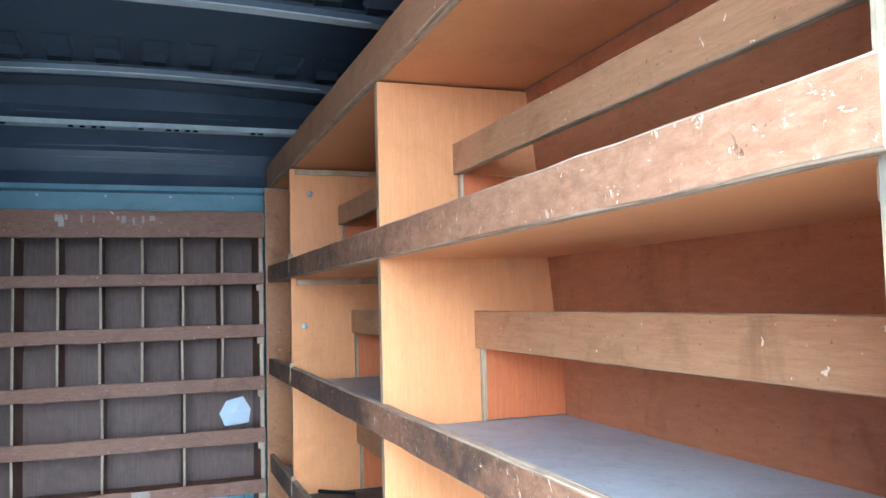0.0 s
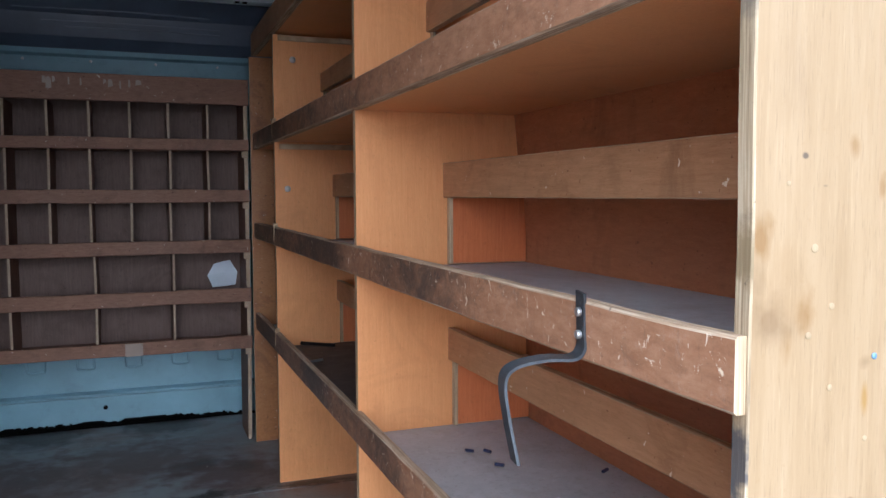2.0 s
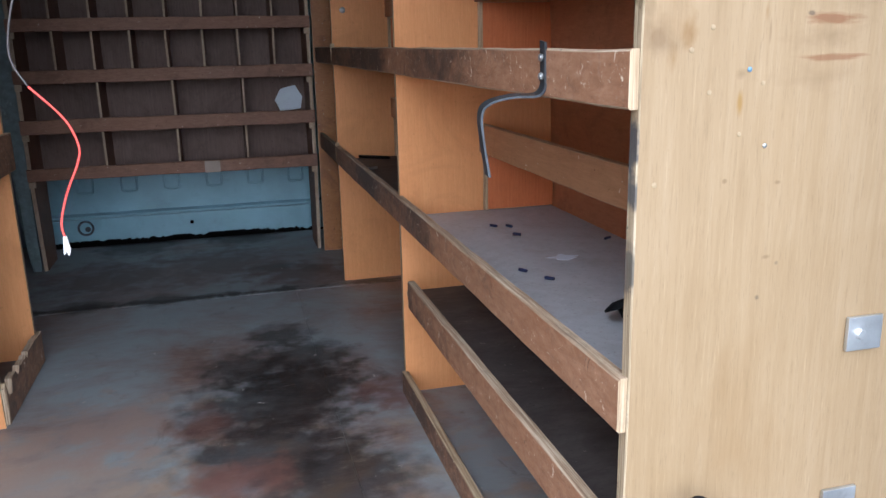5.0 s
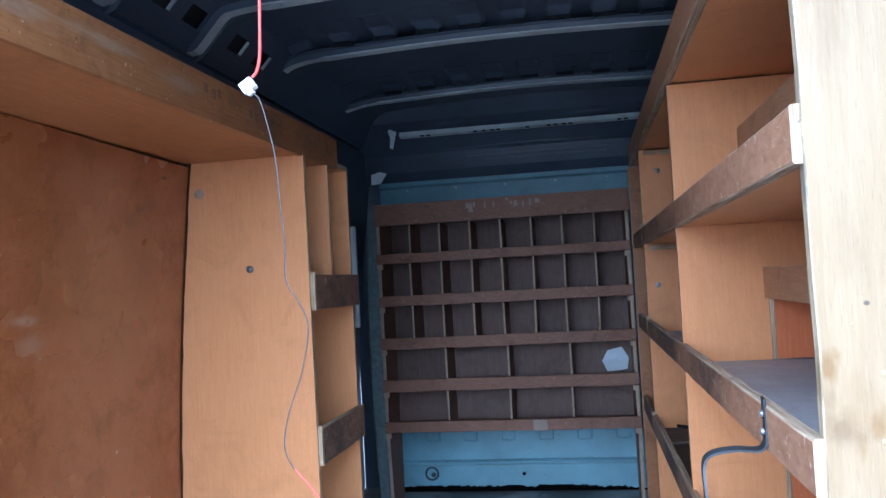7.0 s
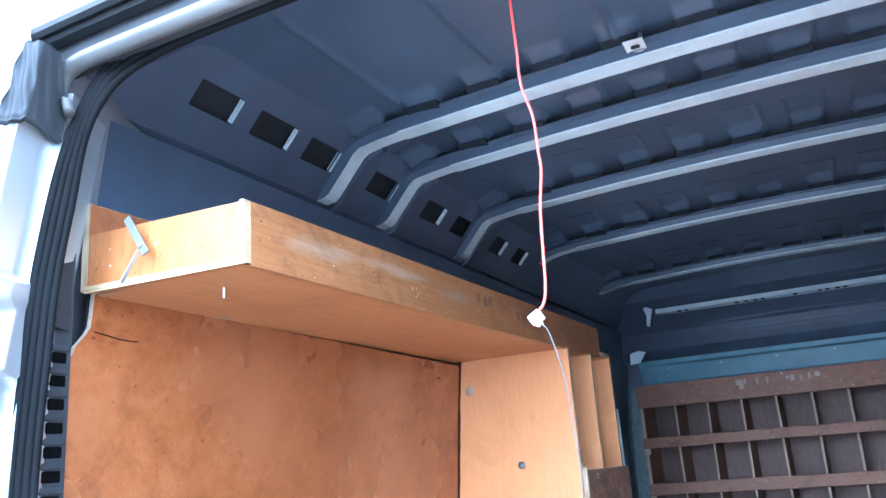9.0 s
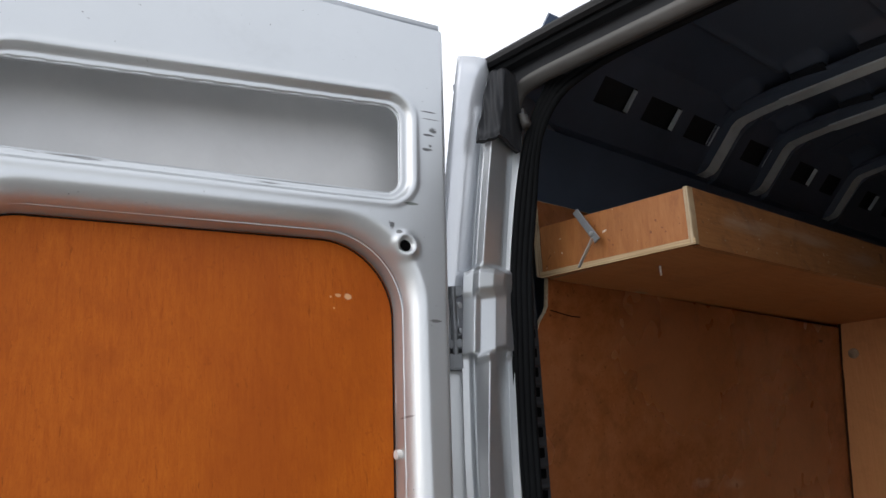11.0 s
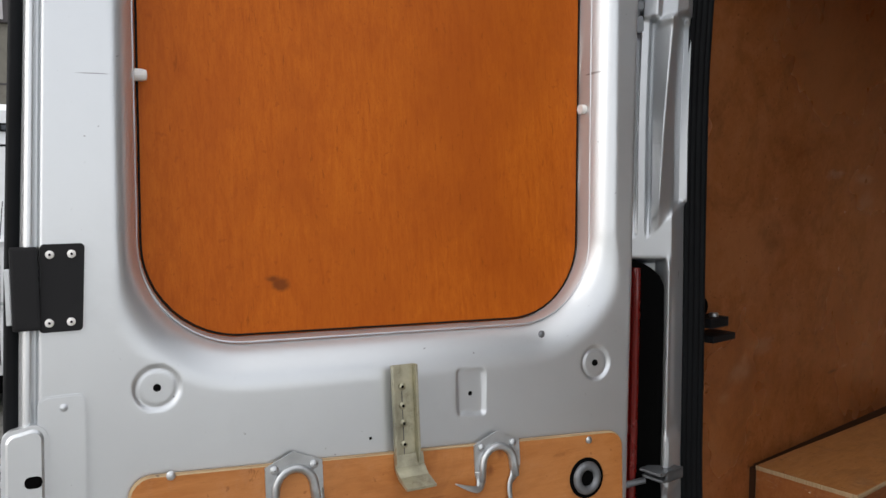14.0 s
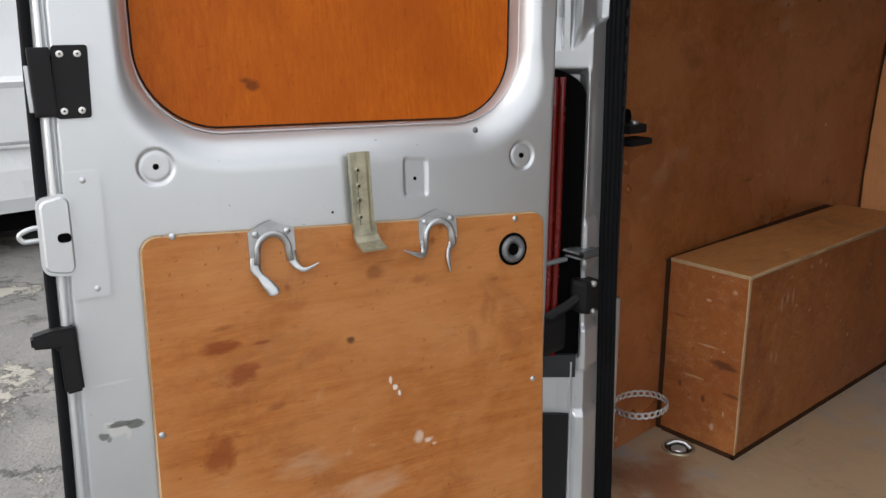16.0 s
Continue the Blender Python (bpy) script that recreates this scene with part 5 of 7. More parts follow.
for z0, z1 in ((0.955, 1.050), (0.545, 0.642), (0.005, 0.100)):
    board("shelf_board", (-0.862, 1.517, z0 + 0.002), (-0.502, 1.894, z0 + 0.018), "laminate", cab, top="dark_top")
    if z0 > 0.1:
        board("rail", (-0.500, 1.508, z0), (-0.484, 1.918, z1), "rail", cab, "dark dirty plywood rail")
    else:
        bm = bmesh.new()
        jag = [(1.508 + 0.41 * k / 30, z1 - 0.004 - 0.016 * abs(noise.noise((k * 0.37, 3.1, 0.0))) - (0.03 if 2 <= k <= 4 else 0.0) - (0.012 if k in (9, 10, 17) else 0.0)) for k in range(31)]
        add_prism(bm, [(1.508, z0)] + jag + [(1.918, z0)], "x", -0.500, -0.484, 1)
        part("rail", bm, [M["rail"], M["rail_edge"]], cab, "broken dirty plywood rail")
    board("rail_block", (-0.502, 1.512, z0), (-0.4835, 1.521, z1 + 0.006), "edge_x", cab)
board("top_strip", (-0.86, 1.812, 1.376), (-0.498, 1.91, 1.389), "laminate", cab)
for x, z, r, tone in ((-0.661, 1.073, 0.010, "grey_steel"), (-0.798, 1.286, 0.014, "unit_edge")):
    bm = bmesh.new()
    add_disc(bm, (x, 1.5, z), r, -0.004, 16, "y", -0.003)
    part("filled_knob", bm, M[tone], cab, "grey round plug")

# ---- right shelving ----
RX = 0.431
rack = thing("shelving_rack", "long orange plywood van shelving with dirty lipped rails", "shelving")
Y_END, Y_ONE, Y_TWO, Y_FAR = 0.29, 1.41, 2.44, 2.90
board("end_panel", (0.4415, Y_END, 0.0), (0.835, Y_END + 0.018, 1.56), "pale_ply", rack, "pale varnished plywood end panel with stains", edge="panel_edge", jit=0.0008)
for y in (Y_ONE, Y_TWO):
    bm = bmesh.new()
    zs = [k * 0.075 for k in range(20)]
    add_prism(bm, [(0.4395, 0.0), (0.4395, 1.447)] + [(back_x(z), z) for z in reversed([0.0, 0.4, 0.8, 1.0, 1.2, 1.447])], "y", y, y + 0.018, 1)
    part("divider", bm, [M["laminate"], M["edge_y"]], rack)
# orange panel deep in the bay; the darker brown stands in for shade
board("front_panel", (0.425, 2.915, 0.0), (0.84, 2.928, 1.45), "fascia", rack)
bm = bmesh.new()
zs = [0.0, 0.4, 0.8, 0.95, 1.1, 1.25, 1.45]
add_prism(bm, [(back_x(z), z) for z in zs] + [(back_x(z) + 0.006, z) for z in reversed(zs)], "y", Y_END + 0.019, 2.914)
part("back_panel", bm, M["back_ply"], rack, "brown plywood back panel")
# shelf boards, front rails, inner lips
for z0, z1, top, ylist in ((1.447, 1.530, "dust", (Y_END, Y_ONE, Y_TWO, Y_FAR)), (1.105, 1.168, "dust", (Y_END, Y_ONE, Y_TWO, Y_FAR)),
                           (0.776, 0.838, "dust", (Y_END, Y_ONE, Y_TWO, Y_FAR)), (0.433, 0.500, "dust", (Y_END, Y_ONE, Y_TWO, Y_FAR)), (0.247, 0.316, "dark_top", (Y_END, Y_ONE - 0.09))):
    if z0 > 1.4:
        board("shelf_board", (RX + 0.0177, Y_END + 0.019, z0 + 0.0045), (back_x(z0), Y_FAR, z0 + 0.018), "laminate", rack, top="dust")
    else:
        for a, b in zip(ylist, ylist[1:]):
            b2 = Y_ONE if len(ylist) == 2 else b
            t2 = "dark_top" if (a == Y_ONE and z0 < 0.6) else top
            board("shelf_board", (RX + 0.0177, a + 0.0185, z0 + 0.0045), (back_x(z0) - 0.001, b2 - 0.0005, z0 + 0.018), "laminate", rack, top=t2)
    ye = ylist[-1]
    splits = [Y_END + 0.0032, ye] if len(ylist) == 2 else [Y_END + 0.0032, Y_TWO - 0.012, ye]
    for a, b in zip(splits, splits[1:]):
        face = "rail_clean" if z0 > 1.4 else "rail_upper" if z0 > 1.0 else "rail"
        ob = board("front_rail", (RX, a, z0 + 0.004), (RX + 0.0175, b - 0.002, z1), face, rack, "dirty chipped plywood rail", edge="rail_edge", jit=0.0009, ch=0.0025)
        ob.data.materials.append(M["edge_x"])
        for f in ob.data.polygons:
            if abs(f.normal.y) > 0.9:
                f.material_index = 2
board("floor_rail", (RX, Y_END + 0.0032, 0.0), (RX + 0.016, Y_ONE + 0.005, 0.056), "rail", rack, jit=0.0006)
for lx, z0, z1, ra, rb in ((0.590, 1.272, 1.332, 1.123, 1.447), (0.626, 0.935, 1.006, 0.795, 1.105), (0.636, 0.592, 0.660, 0.452, 0.776)):
    for a, b in ((Y_END + 0.019, Y_ONE - 0.001), (Y_ONE + 0.019, Y_TWO - 0.001)):
        board("inner_lip", (lx, a, z0), (lx + 0.016, b, z1), "rail_clean", rack, jit=0.0004)
        board("rear_side_panel", (lx + 0.017, b - 0.013, ra + 0.001), (back_x(ra) - 0.004, b - 0.002, z0 - 0.001), "red_ply", rack)
        board("pale_batten", (lx + 0.008, b - 0.015, ra + 0.001), (lx + 0.0165, b - 0.001, z0 - 0.001), "edge_y", rack)
for z in (1.447, 1.105):
    board("top_cleat", (0.455, Y_TWO - 0.008, z - 0.019), (0.75, Y_TWO - 0.0005, z - 0.002), "edge_y", rack)
for x, z in ((0.501, 1.37), (0.479, 0.96), (0.470, 0.43)):
    bm = bmesh.new()
    add_disc(bm, (x, Y_TWO, z), 0.010, -0.004, 14, "y", -0.002)
    part("coach_bolt", bm, M["zinc"], rack)
board("cleat_block", (0.4525, Y_END + 0.019, 1.082), (0.468, Y_END + 0.030, 1.104), "edge_y", rack)
board("cleat_block", (0.4525, Y_END + 0.019, 0.752), (0.468, Y_END + 0.030, 0.775), "edge_y", rack)
for z in (1.17, 0.838, 0.50):
    bm = bmesh.new()
    add_box(bm, (RX - 0.002, Y_TWO - 0.018, z - 0.045), (RX + 0.012, Y_TWO - 0.009, z + 0.012), 0.002)
    part("joint_chip", bm, M["edge_y"], rack, "pale splintered joint")

# ---- pigeonhole unit against the bulkhead ----
UY = 2.912
uni = thing("pigeonhole_unit", "dark brown plywood pigeonhole rack with legs", "shelving")
for x0, x1 in ((-0.676, -0.662), (0.402, 0.416)):
    bm = bmesh.new()
    add_prism(bm, [(UY + 0.014, 0.36), (UY + 0.05, 0.0), (UY + 0.245, 0.0), (UY + 0.245, 1.345), (UY + 0.014, 1.345)], "x", x0, x1)
    bm.normal_update()
    for f in bm.faces:
        if f.normal.y < -0.9:
            f.material_index = 1
    part("side_panel", bm, [M["unit"], M["unit_edge"]], uni)
board("back_panel", (-0.662, UY + 0.230, 0.37), (0.402, UY + 0.238, 1.36), "unit_back", uni)
board("top_rail", (-0.680, UY, 1.271), (0.420, UY + 0.013, 1.365), "unit", uni, edge="unit")
rows = ((1.103, 1.145), (0.914, 0.961), (0.726, 0.775), (0.541, 0.593), (0.364, 0.411))
for z0, z1 in rows:
    bm = bmesh.new()
    add_plank(bm, (-0.678, UY, z0), (0.418, UY + 0.013, z1), 0.002, jit=0.0016)
    part("row_rail", bm, [M["unit"], M["unit"]], uni)
    board("row_shelf", (-0.661, UY + 0.0135, z0 + 0.004), (0.401, UY + 0.229, z0 + 0.016), "unit", uni, edge="unit_edge")
    board("joint_block", (0.392, UY + 0.004, z0 - 0.024), (0.4165, UY + 0.0138, z0 - 0.001), "unit_edge", uni)
    board("joint_block", (-0.6765, UY + 0.004, z0 - 0.024), (-0.652, UY + 0.0138, z0 - 0.001), "unit_edge", uni)
cells = [(1.145 - 0.026, 1.271)] + [(rows[k + 1][0] + 0.0165, rows[k][0] + 0.0035) for k in range(4)]
for r, (z0, z1) in enumerate(cells):
    xs = (-0.530, -0.395, -0.260, -0.127, 0.006, 0.139, 0.272) if r < 3 else (-0.394, -0.122, 0.143)
    for x in xs:
        x += random.uniform(-0.002, 0.002)
        tilt = random.uniform(-0.002, 0.002)
        bm = bmesh.new()
        add_prism(bm, [(x - 0.004, z0), (x + 0.004, z0), (x + 0.004 + tilt, z1 - 0.0005), (x - 0.004 + tilt, z1 - 0.0005)], "y", UY + 0.0145, UY + 0.2295)
        bm.normal_update()
        for f in bm.faces:
            if f.normal.y < -0.9:
                f.material_index = 1
        part("cell_divider", bm, [M["unit"], M["unit_edge"]], uni)
for x, w, z, h in ((-0.262, 0.006, 1.338, 0.012), (-0.248, 0.009, 1.328, 0.020), (-0.232, 0.005, 1.340, 0.010), (-0.185, 0.003, 1.336, 0.013), (-0.147, 0.003, 1.334, 0.014), (-0.070, 0.005, 1.338, 0.008), (-0.052, 0.008, 1.333, 0.014), (-0.020, 0.003, 1.330, 0.013), (0.010, 0.004, 1.334, 0.014), (0.040, 0.010, 1.338, 0.010)):
    bm = bmesh.new()
    k = random.uniform(-0.004, 0.004)
    add_prism(bm, [(x - w, z - h), (x + w, z - h + k), (x + w * 0.8, z + h * 0.6), (x + w * 0.2, z + h), (x - w * 0.9, z + h * 0.8)], "y", UY - 0.0012, UY - 0.0002)
    part("tape_scrap", bm, M["tape"], uni, "shiny clear tape residue")
bm = bmesh.new()
add_box(bm, (-0.03, UY - 0.0012, 0.362), (0.03, UY - 0.0002, 0.408), 0.0004)
part("tape_scrap", bm, M["tape"], uni, "shiny clear tape residue")

bm = bmesh.new()
pts = [(-0.060, -0.005), (-0.046, 0.020), (-0.034, 0.041), (-0.008, 0.048), (0.030, 0.055), (0.044, 0.031), (0.058, 0.008), (0.053, -0.020), (0.049, -0.044), (0.015, -0.048), (-0.040, -0.051), (-0.049, -0.028)]
vs = [bm.verts.new((0.335 + a, UY + 0.225 + 0.01 * math.sin(9 * a + 5 * b), 0.655 + b - 0.028)) for a, b in pts]
c = bm.verts.new((0.337, UY + 0.217, 0.635))
for k in range(len(vs)):
    bm.faces.new((vs[k], vs[(k + 1) % len(vs)], c))
r = bmesh.ops.extrude_face_region(bm, geom=bm.faces[:])
for v in [g for g in r["geom"] if isinstance(g, bmesh.types.BMVert)]:
    v.co.y += 0.001
bmesh.ops.recalc_face_normals(bm, faces=bm.faces[:])
solo("paper_scrap", bm, M["paper"], "torn pale blue-white paper scrap in pigeonhole", "paper")

# ---- left rear door, standing open ----
DU, DV, DN = Vector((-0.19875, -0.98005, 0.0)), Vector((-0.08098, 0.01642, 0.99658)), Vector((0.97670, -0.19807, 0.08263))
DO = Vector((-0.6016, 0.0, 0.0))
door = thing("rear_door", "open silver van rear door with orange plywood panels", "van door")
door.matrix_world = Matrix(((-DU.x, DV.x, DN.x, DO.x), (-DU.y, DV.y, DN.y, DO.y), (-DU.z, DV.z, DN.z, DO.z), (0, 0, 0, 1)))
# inside the door x runs towards the hinge as -u, y is up, z towards the load space


def free_u(v):
    return 0.866 + 0.049 * (1.0 - v)


def hinge_u(v):
    return 0.121 - 0.081 * (v - 1.0)


def quad_sd(U, V, corners, rad):
    """Signed distance to a rounded four-cornered outline, corners given in order."""
    ds = []
    n = len(corners)
    cx, cy = sum(c[0] for c in corners) / n, sum(c[1] for c in corners) / n
    for k in range(n):
        (x0, y0), (x1, y1) = corners[k], corners[(k + 1) % n]
        nx, ny = y1 - y0, x0 - x1
        ln = math.hypot(nx, ny)
        nx, ny = nx / ln, ny / ln
        if (cx - x0) * nx + (cy - y0) * ny > 0:
            nx, ny = -nx, -ny
        ds.append((U - x0) * nx + (V - y0) * ny + rad)
    D = np.stack(ds)
    return np.sqrt((np.maximum(D, 0) ** 2).sum(0)) + np.minimum(D.max(0), 0) - rad


def quad_outline(corners, rad, n=10):
    """The same outline as a ring of points."""
    out = []
    k = len(corners)
    for i in range(k):
        p, c, q = Vector(corners[i - 1]), Vector(corners[i]), Vector(corners[(i + 1) % k])
        a, b = (p - c).normalized(), (q - c).normalized()
        half = a.angle(b) / 2
        d = rad / math.tan(half)
        s, e = c + a * d, c + b * d
        mid = c + (a + b).normalized() * (rad / math.sin(half))
        for j in range(n + 1):
            t = j / n
            v = (s - mid).normalized().lerp((e - mid).normalized(), t).normalized()
            out.append(mid + v * rad)
    return out


def ease(x):
    x = np.clip(x, 0, 1)
    return x * x * (3 - 2 * x)


WIN = ((0.744, 1.378), (0.163, 1.384), (0.200, 0.806), (0.757, 0.822))
TOPREC = ((0.743, 1.4435), (0.163, 1.4490), (0.152, 1.5925), (0.698, 1.5600), (0.743, 1.497))
V0, V1, NU, NV = 0.0, 1.74, 330, 720
vv = np.linspace(V0, V1, NV)
tt = np.linspace(0, 1, NU)
VV = np.repeat(vv[:, None], NU, 1)
UU = free_u(VV) + (hinge_u(VV) - free_u(VV)) * tt[None, :]
H = np.zeros_like(UU)
sd = quad_sd(UU, VV, WIN, 0.105)
wid = 0.029 + 0.027 * ease((0.92 - VV) / 0.1)
roll = np.clip((sd - 0.0025) / wid, 0, 1)
H += -0.046 * (1 - (1 - (1 - roll) ** 2.1) ** 0.62) - 0.014 * (1 - ease((sd - 0.0005) / 0.003))
sd2 = quad_sd(UU, VV, TOPREC, 0.024)
H += 0.0016 * np.exp(-((sd2 - 0.021) / 0.005) ** 2) - 0.0085 * (1 - ease((sd2 - 0.0085) / 0.0085)) - 0.004 * (1 - ease((sd2 + 0.001) / 0.003))
# soft swage under the window, rounded edges, pressed rounds and pads
H += 0.0016 * np.sin(VV * 9 + UU * 4) * np.sin(UU * 11 + 1.5)
for cu, cv, cr in ((0.750, 0.778, 0.021), (0.205, 0.746, 0.020)):
    d = np.hypot(UU - cu, VV - cv)
    H += -0.0022 * (1 - ease((d - cr) / 0.0026)) - 0.0016 * np.exp(-((d - cr + 0.001) / 0.0016) ** 2)
d = np.hypot(UU - 0.166, VV - 1.367)
H += 0.006 * np.exp(-((d - 0.014) / 0.006) ** 2) - 0.004 * (1 - ease((d - 0.006) / 0.006))
sd3 = quad_sd(UU, VV, ((0.4075, 0.757), (0.373, 0.754), (0.3745, 0.703), (0.409, 0.707)), 0.003)
H += -0.004 * (1 - ease(sd3 / 0.0022))
edge_d = np.minimum(free_u(VV) - UU, UU - hinge_u(VV))
H += -0.012 * (1 - ease(edge_d / 0.012)) ** 2
H += -0.009 * np.exp(-((free_u(VV) - UU - 0.0165) / 0.0022) ** 2)
# open hand hole in the upper part: the skin ends at its rim
g1, g0 = np.gradient(sd2)
du, dv = np.gradient(UU, axis=1), np.gradient(VV, axis=0)
snap = np.abs(sd2) < 0.0019
UU = UU - np.where(snap, sd2 * g0 / du, 0.0)
VV = VV - np.where(snap, sd2 * g1 / dv, 0.0)
keep = np.where(snap, 0.0, sd2) > -0.0005
verts = np.stack([-UU, VV, H], -1).reshape(-1, 3)
idx = np.arange(NU * NV).reshape(NV, NU)
faces = np.stack([idx[:-1, :-1], idx[:-1, 1:], idx[1:, 1:], idx[1:, :-1]], -1).reshape(-1, 4)
faces = faces[keep.ravel()[faces].all(1)]
me = bpy.data.meshes.new("inner_skin")
me.from_pydata(verts.tolist(), [], faces.tolist())
me.materials.append(M["door_silver"])
me.polygons.foreach_set("use_smooth", [True] * len(me.polygons))
skin = new("inner_skin", me)
skin.parent = door
skin["label"] = "silver painted pressed steel inner skin"


def dpart(name, bm, mat, label="", smooth=False, parent=None):
    return part(name, bm, M[mat], parent or door, label, smooth)


def dbox(name, u0, u1, v0, v1, n0, n1, mat, bevel=0.002, label="", parent=None):
    bm = bmesh.new()
    add_box(bm, (-max(u0, u1), min(v0, v1), n0), (-min(u0, u1), max(v0, v1), n1), bevel)
    return dpart(name, bm, mat, label, False, parent)


def ddisc(name, u, v, r, mat, n0=0.0, depth=0.004, label="", parent=None, dome=0.001):
    bm = bmesh.new()
    add_disc(bm, (-u, v, n0), r, depth, 18, "z", dome)
    return dpart(name, bm, mat, label, False, parent)


bm = bmesh.new()
add_prism(bm, [(-free_u(V0), V0), (-hinge_u(V0), V0), (-hinge_u(V1), V1), (-free_u(V1), V1)], "z", -0.090, -0.078)
dpart("outer_skin", bm, "bare_skin", "plain grey outer skin")
bm = bmesh.new()
ring = quad_outline(TOPREC, 0.024, 10)
add_tube(bm, [(-p.x, p.y, -0.0125) for p in ring + [ring[0]]], 0.0022, 8, cap=False)
dpart("hole_lip", bm, "silver", "folded silver lip of the upper opening", True)
for a, b in (((free_u(V0) - 0.022, V0), (free_u(V1) - 0.022, V1)), ((hinge_u(V0) + 0.022, V0), (hinge_u(V1) + 0.022, V1)), ((free_u(V0), V0), (hinge_u(V0), V0)), ((free_u(V1), V1), (hinge_u(V1), V1))):
    bm = bmesh.new()
    add_tube(bm, [(-a[0], a[1], -0.042), (-b[0], b[1], -0.042)], 0.034, 10, flat=0.25)
    dpart("turned_rim", bm, "silver", smooth=True)

bm = bmesh.new()
add_prism(bm, [(-p.x, p.y) for p in quad_outline([(u + 0.002 * (1 if u > 0.4 else -1), v + 0.002 * (1 if v > 1 else -1)) for u, v in WIN], 0.105, 14)], "z", -0.055, -0.050)
dpart("window_panel", bm, "door_ply", "varnished orange plywood over the window")
bm = bmesh.new()
ring = quad_outline(WIN, 0.105, 14)
add_tube(bm, [(-p.x, p.y, -0.0495) for p in ring + [ring[0]]], 0.0012, 8, cap=False)
dpart("window_rubber", bm, "rubber", "thin black rubber bead", True)
bm = bmesh.new()
ring = quad_outline([(u + 0.006 * (1 if u > 0.4 else -1), v + 0.006 * (1 if v > 1 else -1)) for u, v in WIN], 0.110, 14)
add_tube(bm, [(-p.x, p.y, -0.0285) for p in ring + [ring[0]]], 0.0014, 6, cap=False)
dpart("rim_bead", bm, "silver", "silver folded inner rim", True)
for u, v in ((0.748, 1.102), (0.179, 1.085)):
    bm = bmesh.new()
    s = 1 if u > 0.4 else -1
    add_disc(bm, (-(u - s * 0.006), v, -0.040), 0.0065, 0.016, 14, "x") if s < 0 else add_disc(bm, (-(u + 0.008), v, -0.040), 0.0065, 0.014, 14, "x")
    dpart("retaining_peg", bm, "white_plastic", "white plastic retaining peg")

LOW = ((0.782, 0.694), (0.172, 0.655), (0.196, 0.02), (0.810, 0.02))
bm = bmesh.new()
add_prism(bm, [(-p.x, p.y) for p in quad_outline(LOW, 0.022, 6)], "z", 0.0025, 0.0085, 1)
bm.normal_update()
bmesh.ops.bevel(bm, geom=[e for e in bm.edges if all(v.co.z > 0.008 for v in e.verts)], offset=0.0022, segments=1, affect="EDGES", material=1)
low = part("lower_panel", bm, [M["door_low_ply"], M["shelf_edge"]], door, "scuffed orange plywood lower panel")
for u, v in ((0.742, 0.690), (0.228, 0.650), (0.784, 0.432), (0.204, 0.381)):
    ddisc("panel_screw", u, v, 0.0046, "zinc", 0.0075, 0.003, parent=low)
# black disc: the hole's darkness is only its colour
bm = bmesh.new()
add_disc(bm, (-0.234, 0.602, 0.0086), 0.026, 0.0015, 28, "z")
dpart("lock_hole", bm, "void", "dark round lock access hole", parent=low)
bm = bmesh.new()
add_ring(bm, (-0.234, 0.602, 0.0095), 0.0155, 0.006, "z", 24, 8)
dpart("lock_boss", bm, "grey_steel", "grey lock boss", True, low)
for u, v in ((0.750, 0.778), (0.205, 0.746)):
    ddisc("pressing_hole", u, v, 0.0042, "void", -0.006, 0.0052)
ddisc("pressing_hole", 0.391, 0.728, 0.0042, "void", -0.006, 0.001)
ddisc("drain_hole", 0.166, 1.367, 0.0085, "void", -0.001, 0.001)
ddisc("pressing_hole", 0.524, 0.694, 0.0025, "void", 0.0, 0.001)
ddisc("chipped_paint", 0.287, 0.791, 0.0045, "grey_steel", -0.002, 0.002)

# folded strap bracket in the middle of the door
brk = dbox("strap_bracket", 0.4975, 0.472, 0.666, 0.775, 0.0078, 0.0105, "old_zinc", 0.001, "dirty galvanised slotted angle bracket")
for u in (0.4985, 0.471):
    dbox("strap_flange", u - 0.0015, u + 0.0015, 0.662, 0.775, 0.0105, 0.0185, "old_zinc", 0.0005, parent=brk)
bm = bmesh.new()
add_prism(bm, [(0.672, 0.0085), (0.656, 0.011), (0.646, 0.022), (0.640, 0.044), (0.643, 0.045), (0.650, 0.025), (0.659, 0.014), (0.672, 0.0115)], "x", -0.500, -0.464)
dpart("strap_foot", bm, "old_zinc", parent=brk)
for v in (0.750, 0.728, 0.708, 0.684):
    ddisc("strap_rivet", 0.487, v, 0.0042, "old_zinc", 0.0105, 0.002, parent=brk)
    ddisc("rivet_core", 0.487, v, 0.0017, "void", 0.0128, 0.0008, parent=brk)
dbox("strap_groove", 0.4876, 0.4866, 0.672, 0.745, 0.0103, 0.0109, "lip", 0.0002, "dark centre groove", brk)


